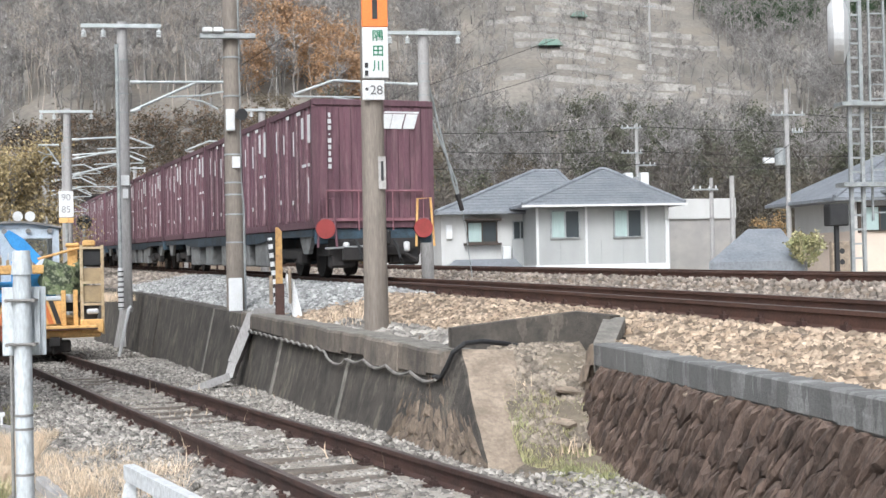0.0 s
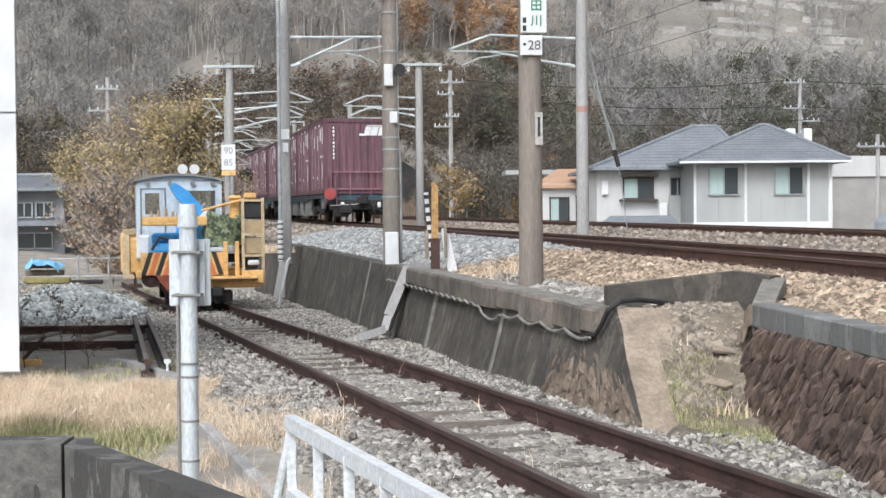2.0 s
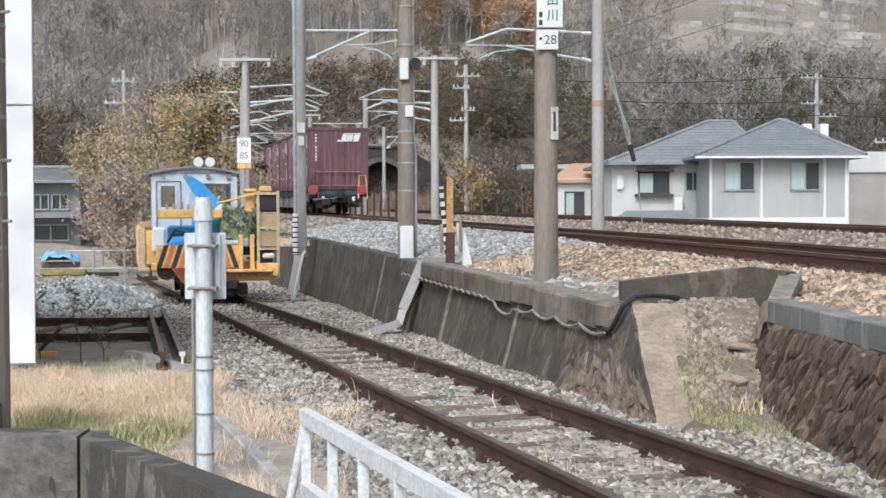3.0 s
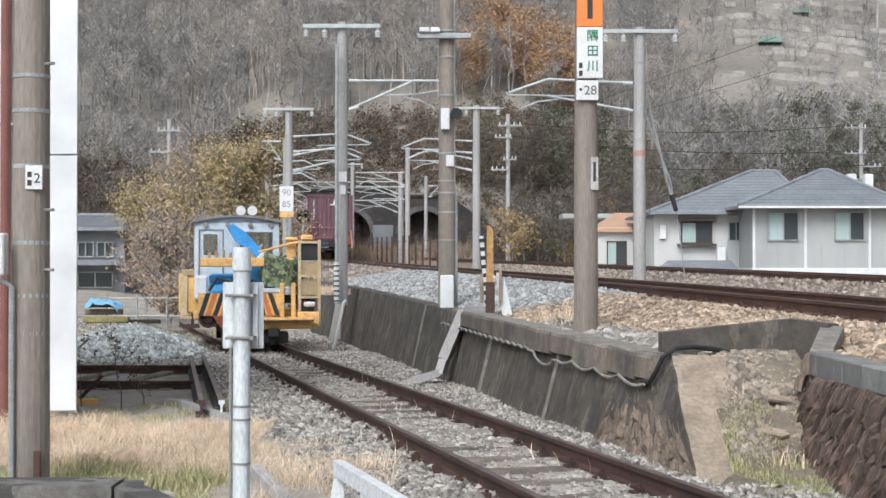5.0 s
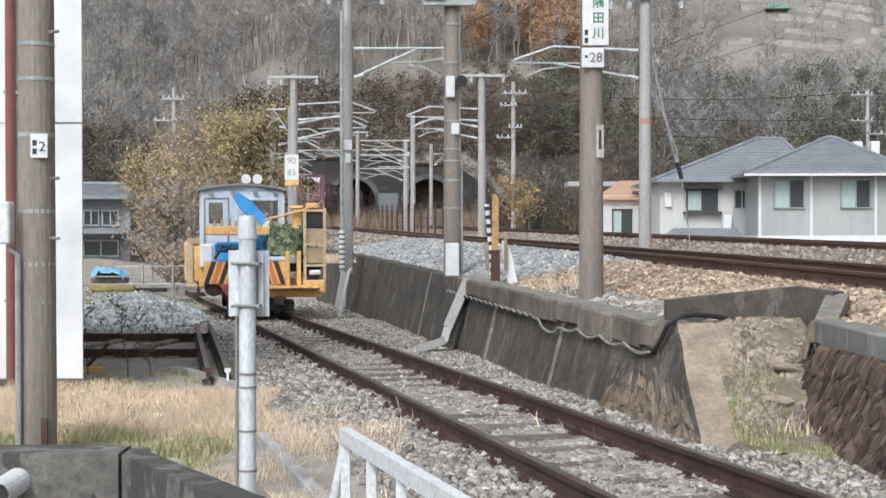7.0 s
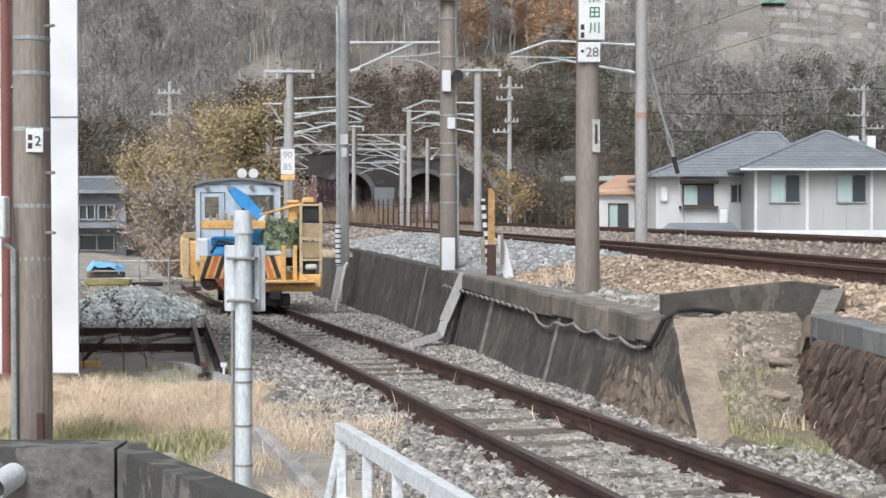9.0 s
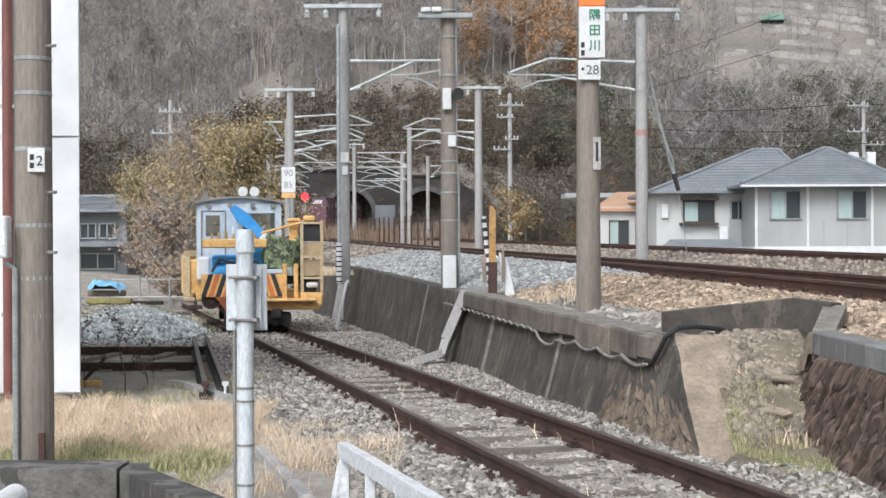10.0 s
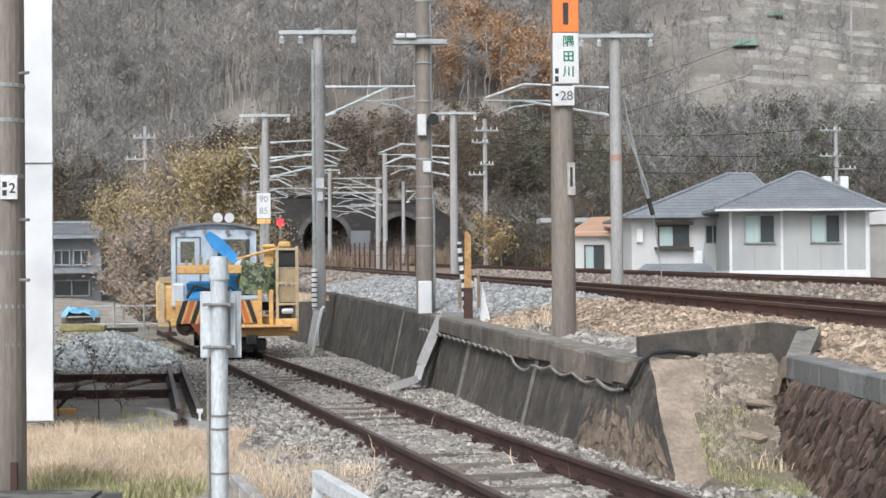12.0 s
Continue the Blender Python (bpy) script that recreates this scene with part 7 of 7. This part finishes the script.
def plant(templates, places, which=(0, 1)):
    """All copies joined: turned, scaled and set at their places."""
    V, T, k = [], [], 0
    for x, y, z, s in places:
        t = templates[rng.integers(len(templates))]
        v, f = t[which[0]], t[which[1]]
        a = rng.random() * 2 * math.pi
        c, sn = math.cos(a), math.sin(a)
        r = v @ np.array([[c, sn, 0], [-sn, c, 0], [0, 0, 1]]) * s + [x, y, z]
        V.append(r)
        T.append(f + k)
        k += len(v)
    return np.concatenate(V), np.concatenate(T)


def in_terrace(x, y):
    return 34 < x < 80 and 164 < y < 250


def hill_places(n, y0, y1, x0, x1, s0, s1, keep=lambda x, y: True):
    out = []
    tries = 0
    while len(out) < n and tries < n * 40:
        tries += 1
        y = y0 + (y1 - y0) * rng.random() ** 1.2
        x = rng.uniform(max(x0, -0.40 * y), min(x1, 0.56 * y))
        if keep(x, y):
            out.append((x, y, hill(x, y) - 0.3, rng.uniform(s0, s1)))
    return out


bares = [bare_tree(i, 8.0, 14, 170, 0.36, twig_w=0.032) for i in range(6)]
scrubby = lambda x, y: -26 < x < 26 and y < 172 - 0.25 * abs(x)
pl = hill_places(3400, 146, 330, -150, 190, 0.7, 1.3, lambda x, y: not scrubby(x, y) and not in_terrace(x, y) and hill(x, y) > 0)
pl += hill_places(280, 162, 250, 32, 90, 0.45, 0.9)
bulk("bare_woods", *plant(bares, pl), BARK, "bare grey-brown winter trees on the hillside", "trees")
tall = [bare_tree(40 + i, 12.0, 9, 60, 0.22, r0=0.12, crown0=0.5, twig_w=0.03) for i in range(4)]
pt = hill_places(130, 170, 200, -35, 35, 0.7, 1.15)
bulk("tall_bare_trees", *plant(tall, pt), mat("pale_bare_bark", (0.42, 0.37, 0.32), (0.30, 0.26, 0.23), 0.2, 0.95, bump=0, islands=0.3), "slender pale bare trees along the ridge path", "trees")
shrubs = [bare_tree(60 + i, 2.2, 9, 90, 0.5, leaves=40, leaf=0.14, r0=0.03, crown0=0.1, twig_w=0.02) for i in range(4)]
ps = hill_places(1700, 139.5, 176, -30, 30, 0.5, 1.0, lambda x, y: scrubby(x, y) and hill(x, y) > 4)
v, t = plant(shrubs, ps)
bulk("hill_scrub", v, t, BARK, "low leafless scrub above the tunnels", "scrub")
rng = np.random.default_rng(21)
v, t = plant(shrubs, ps, (2, 3))
bulk("scrub_leaves", v, t, mat("russet_scrub_leaves", (0.20, 0.115, 0.06), (0.15, 0.10, 0.06), 0.1, 0.95, bump=0, islands=0.4), "russet leaves on the scrub above the tunnels", "leaves")
leafy = [bare_tree(80 + i, 6.5, 15, 40, 0.42, leaves=950, leaf=0.14, r0=0.10, crown0=0.2, twig_w=0.03) for i in range(4)]


def leafy_wood(name, places, colours, label):
    v, t = plant(leafy, places, (2, 3))
    bulk(name, v, t, mat(name + "_colour", *colours, 0.15, 0.9, bump=0, islands=0.3), label, "trees")


rng = np.random.default_rng(31)
leafy_wood("evergreen_wood", hill_places(130, 128, 165, 12, 90, 0.8, 1.3, lambda x, y: hill(x, y) > 0), ((0.135, 0.135, 0.095), (0.09, 0.095, 0.065)), "dark evergreen trees at the foot of the hill")
leafy_wood("dark_wood", hill_places(110, 128, 162, 3, 34, 0.5, 1.0, lambda x, y: hill(x, y) > 0) + hill_places(60, 125, 150, -70, -24, 0.8, 1.3, lambda x, y: hill(x, y) > 0), ((0.16, 0.13, 0.09), (0.11, 0.09, 0.065)), "dull olive-brown trees at the foot of the hill")
leafy_wood("russet_wood", hill_places(46, 174, 196, 2, 19, 0.9, 1.5) + hill_places(7, 225, 240, 34, 44, 1.0, 1.5) + hill_places(8, 138, 150, 12, 30, 0.5, 0.8, lambda x, y: hill(x, y) > 0), ((0.46, 0.28, 0.15), (0.33, 0.21, 0.125)), "russet oaks still holding dry leaves")
leafy_wood("yellow_wood", hill_places(9, 132, 150, 12, 30, 0.5, 0.9, lambda x, y: hill(x, y) > 0), ((0.36, 0.27, 0.10), (0.26, 0.19, 0.08)), "yellowing trees near the houses")
leafy_wood("cedar_grove", hill_places(70, 224, 240, 86, 118, 0.7, 1.1), ((0.05, 0.09, 0.035), (0.035, 0.065, 0.03)), "green evergreen grove high on the hill")

# thicket on the level ground behind the houses and along the foot of the slope
rng = np.random.default_rng(41)


def thicket(n, x0, x1, y0, y1, s0, s1):
    return [(x, y, max(1.0, hill(x, y) - 0.3), k) for x, y, k in zip(rng.uniform(x0, x1, n), rng.uniform(y0, y1, n), rng.uniform(s0, s1, n))]


back = thicket(30, 1.8, 9, 128, 137.5, 0.35, 0.7) + thicket(60, 7, 22, 124, 146, 0.5, 0.95) + thicket(70, 20, 62, 104, 134, 0.7, 1.35) + thicket(26, 24, 48, 98, 108, 0.4, 0.7)
leafy_wood("foot_thicket", back, ((0.125, 0.108, 0.075), (0.075, 0.068, 0.05)), "dull brown-green thicket at the foot of the slope")
bulk("thicket_stems", *plant(bares, thicket(150, 6, 64, 104, 146, 0.6, 1.3)), mat("dark_thicket_bark", (0.15, 0.13, 0.11), (0.09, 0.08, 0.07), 0.2, 0.95, bump=0, islands=0.4), "bare grey trees among the thicket", "trees")
leafy_wood("golden_thicket", thicket(4, 12, 15, 118, 126, 0.55, 0.8) + thicket(5, 38, 43, 100, 108, 0.5, 0.7), ((0.40, 0.27, 0.12), (0.28, 0.18, 0.085)), "golden brown trees behind the houses")
v, t = plant(shrubs, hill_places(1500, 139.5, 168, -26, 18, 0.6, 1.2, lambda x, y: hill(x, y) > 3), (2, 3))
bulk("dark_scrub_leaves", v, t, mat("dark_scrub_colour", (0.10, 0.078, 0.05), (0.065, 0.053, 0.037), 0.1, 0.95, bump=0, islands=0.4), "dark withered scrub above the tunnels", "scrub")

# field terraces high on the slope
TERRACE = mat("pale_terrace_stone", (0.42, 0.40, 0.37), (0.29, 0.275, 0.255), 0.4, 0.9, bump=0.4, fine=3)
for k in range(16):
    y = 167 + k * 5.0
    x0 = 40 + k * 0.6 + 4 * math.sin(k * 2.1)
    x1 = 66 + k * 0.9 + 7 * math.sin(k * 1.3 + 1)
    tw = thing("terrace_wall", "pale stone terrace wall on the hillside", "terrace wall", kind="structure")
    s = Shape()
    xs = steps((x0, x1, 1.7))
    for a, b in zip(xs, xs[1:]):
        if noise.noise((a * 0.21, k * 3.3, 0)) > (-0.2 if k < 9 else -0.45):
            z = hill((a + b) / 2, y)
            s.box(((a + b) / 2, y, z + 0.2 + 0.3 * noise.noise((a, k, 4))), (b - a, 0.9, 1.0 + 0.5 * noise.noise((a, k, 1))))
    if s.v:
        part("stonework", s, TERRACE, tw)
for x, y, w in ((50, 206, 4), (60, 226, 3)):
    net = thing("green_net", "green crop net over a terrace bed", "net", pose(x, y, hill(x, y) + 0.2))
    part("cover", Shape().prism([(-w / 2, 0), (w / 2, 0), (w / 2 - 0.9, 0.9), (-w / 2 + 0.9, 0.9)], -1.2, 1.2, axis="y"), mat("green_netting", (0.22, 0.38, 0.31), (0.27, 0.37, 0.32), 1, 0.8), net)

# trees of the yard
DEAD = mat("withered_weed", (0.13, 0.09, 0.06), (0.08, 0.06, 0.045), 5, 0.95, bump=0, islands=0.3)
LEAF_OLIVE = mat("olive_autumn_leaves", (0.43, 0.345, 0.18), (0.33, 0.26, 0.14), 0.5, 0.9, bump=0, islands=0.3)
LEAF_RUST = mat("rusty_bush_leaves", (0.42, 0.32, 0.235), (0.34, 0.255, 0.185), 0.5, 0.9, bump=0, islands=0.25)


def yard_tree(name, x, y, z, h, label, leaf_mat, seed, leaves=5000, leaf=0.11, spread=0.5, twigs=350):
    t = thing(name, label, "tree" if "tree" in name else "bush", pose(x, y, z))
    wv, wt, lv, lt = bare_tree(seed, h, 34, twigs, spread, leaves, leaf, r0=0.02 * h, crown0=0.12, twig_w=0.012)
    a = bulk("trunk", wv, wt, BARK, "", "", kind="", parent=t)
    b = bulk("crown", lv, lt, leaf_mat, "", "", kind="", parent=t)
    return t


yard_tree("tree", -8.1, 52, 0.4, 6.3, "bushy tree with olive-brown autumn leaves", LEAF_OLIVE, 201, 26000, 0.062, 0.45, 2200)
yard_tree("tree", -10.6, 58, 0.4, 6.6, "thin tree with tan autumn leaves", LEAF_RUST, 202, 7000, 0.07, 0.40, 2500)
yard_tree("tree", -13.2, 66, 0.6, 6.6, "thin tree with yellowing leaves", LEAF_OLIVE, 203, 8000, 0.075, 0.40, 1500)
yard_tree("tree", -15.6, 72, 0.6, 5.6, "thin tree with yellowing leaves", LEAF_OLIVE, 209, 4000, 0.09, 0.45, 900)
yard_tree("bush", -9.3, 46, 0.3, 3.4, "rusty brown leafless bush by the yard", LEAF_RUST, 204, 3000, 0.06, 0.55, 2500)
yard_tree("bush", -10.9, 50, 0.3, 3.0, "rusty brown leafless bush by the yard", LEAF_RUST, 205, 2500, 0.06, 0.55, 2500)
yard_tree("bush", -8.0, 40, 0.2, 1.2, "low brown bush at the yard end", LEAF_RUST, 206, 1500, 0.06, 0.8, 400)
for k, (x, y, h) in enumerate(((-4.35, 16.4, 0.85), (-3.75, 15.9, 0.95), (-3.55, 16.2, 0.6), (-4.9, 16.6, 0.7))):
    dw = thing("dead_weed", "dark withered weed stalk among old rails", "weed", pose(x, y, yard(x, y)), group="dead weeds")
    wv, wt, lv, lt = bare_tree(300 + k, h, 12, 90, 0.45, 60, 0.025, r0=0.010, crown0=0.2, twig_w=0.004)
    bulk("stem", wv, wt, DEAD, "", "", kind="", parent=dw)
    bulk("dry_leaves", lv, lt, DEAD, "", "", kind="", parent=dw)
yard_tree("bush", 3.2, 62, 1.8, 2.6, "yellow-leaved bush beside the tracks", mat("ochre_leaves", (0.36, 0.255, 0.11), (0.25, 0.17, 0.08), 0.5, 0.9, bump=0, islands=0.4), 207, 900, 0.10, 0.6, 500)
yard_tree("bush", 26.6, 60, 1.3, 1.6, "clipped green bush beside a pillar", GRASS_GREEN, 208, 1800, 0.10, 0.7, 50)

motions()
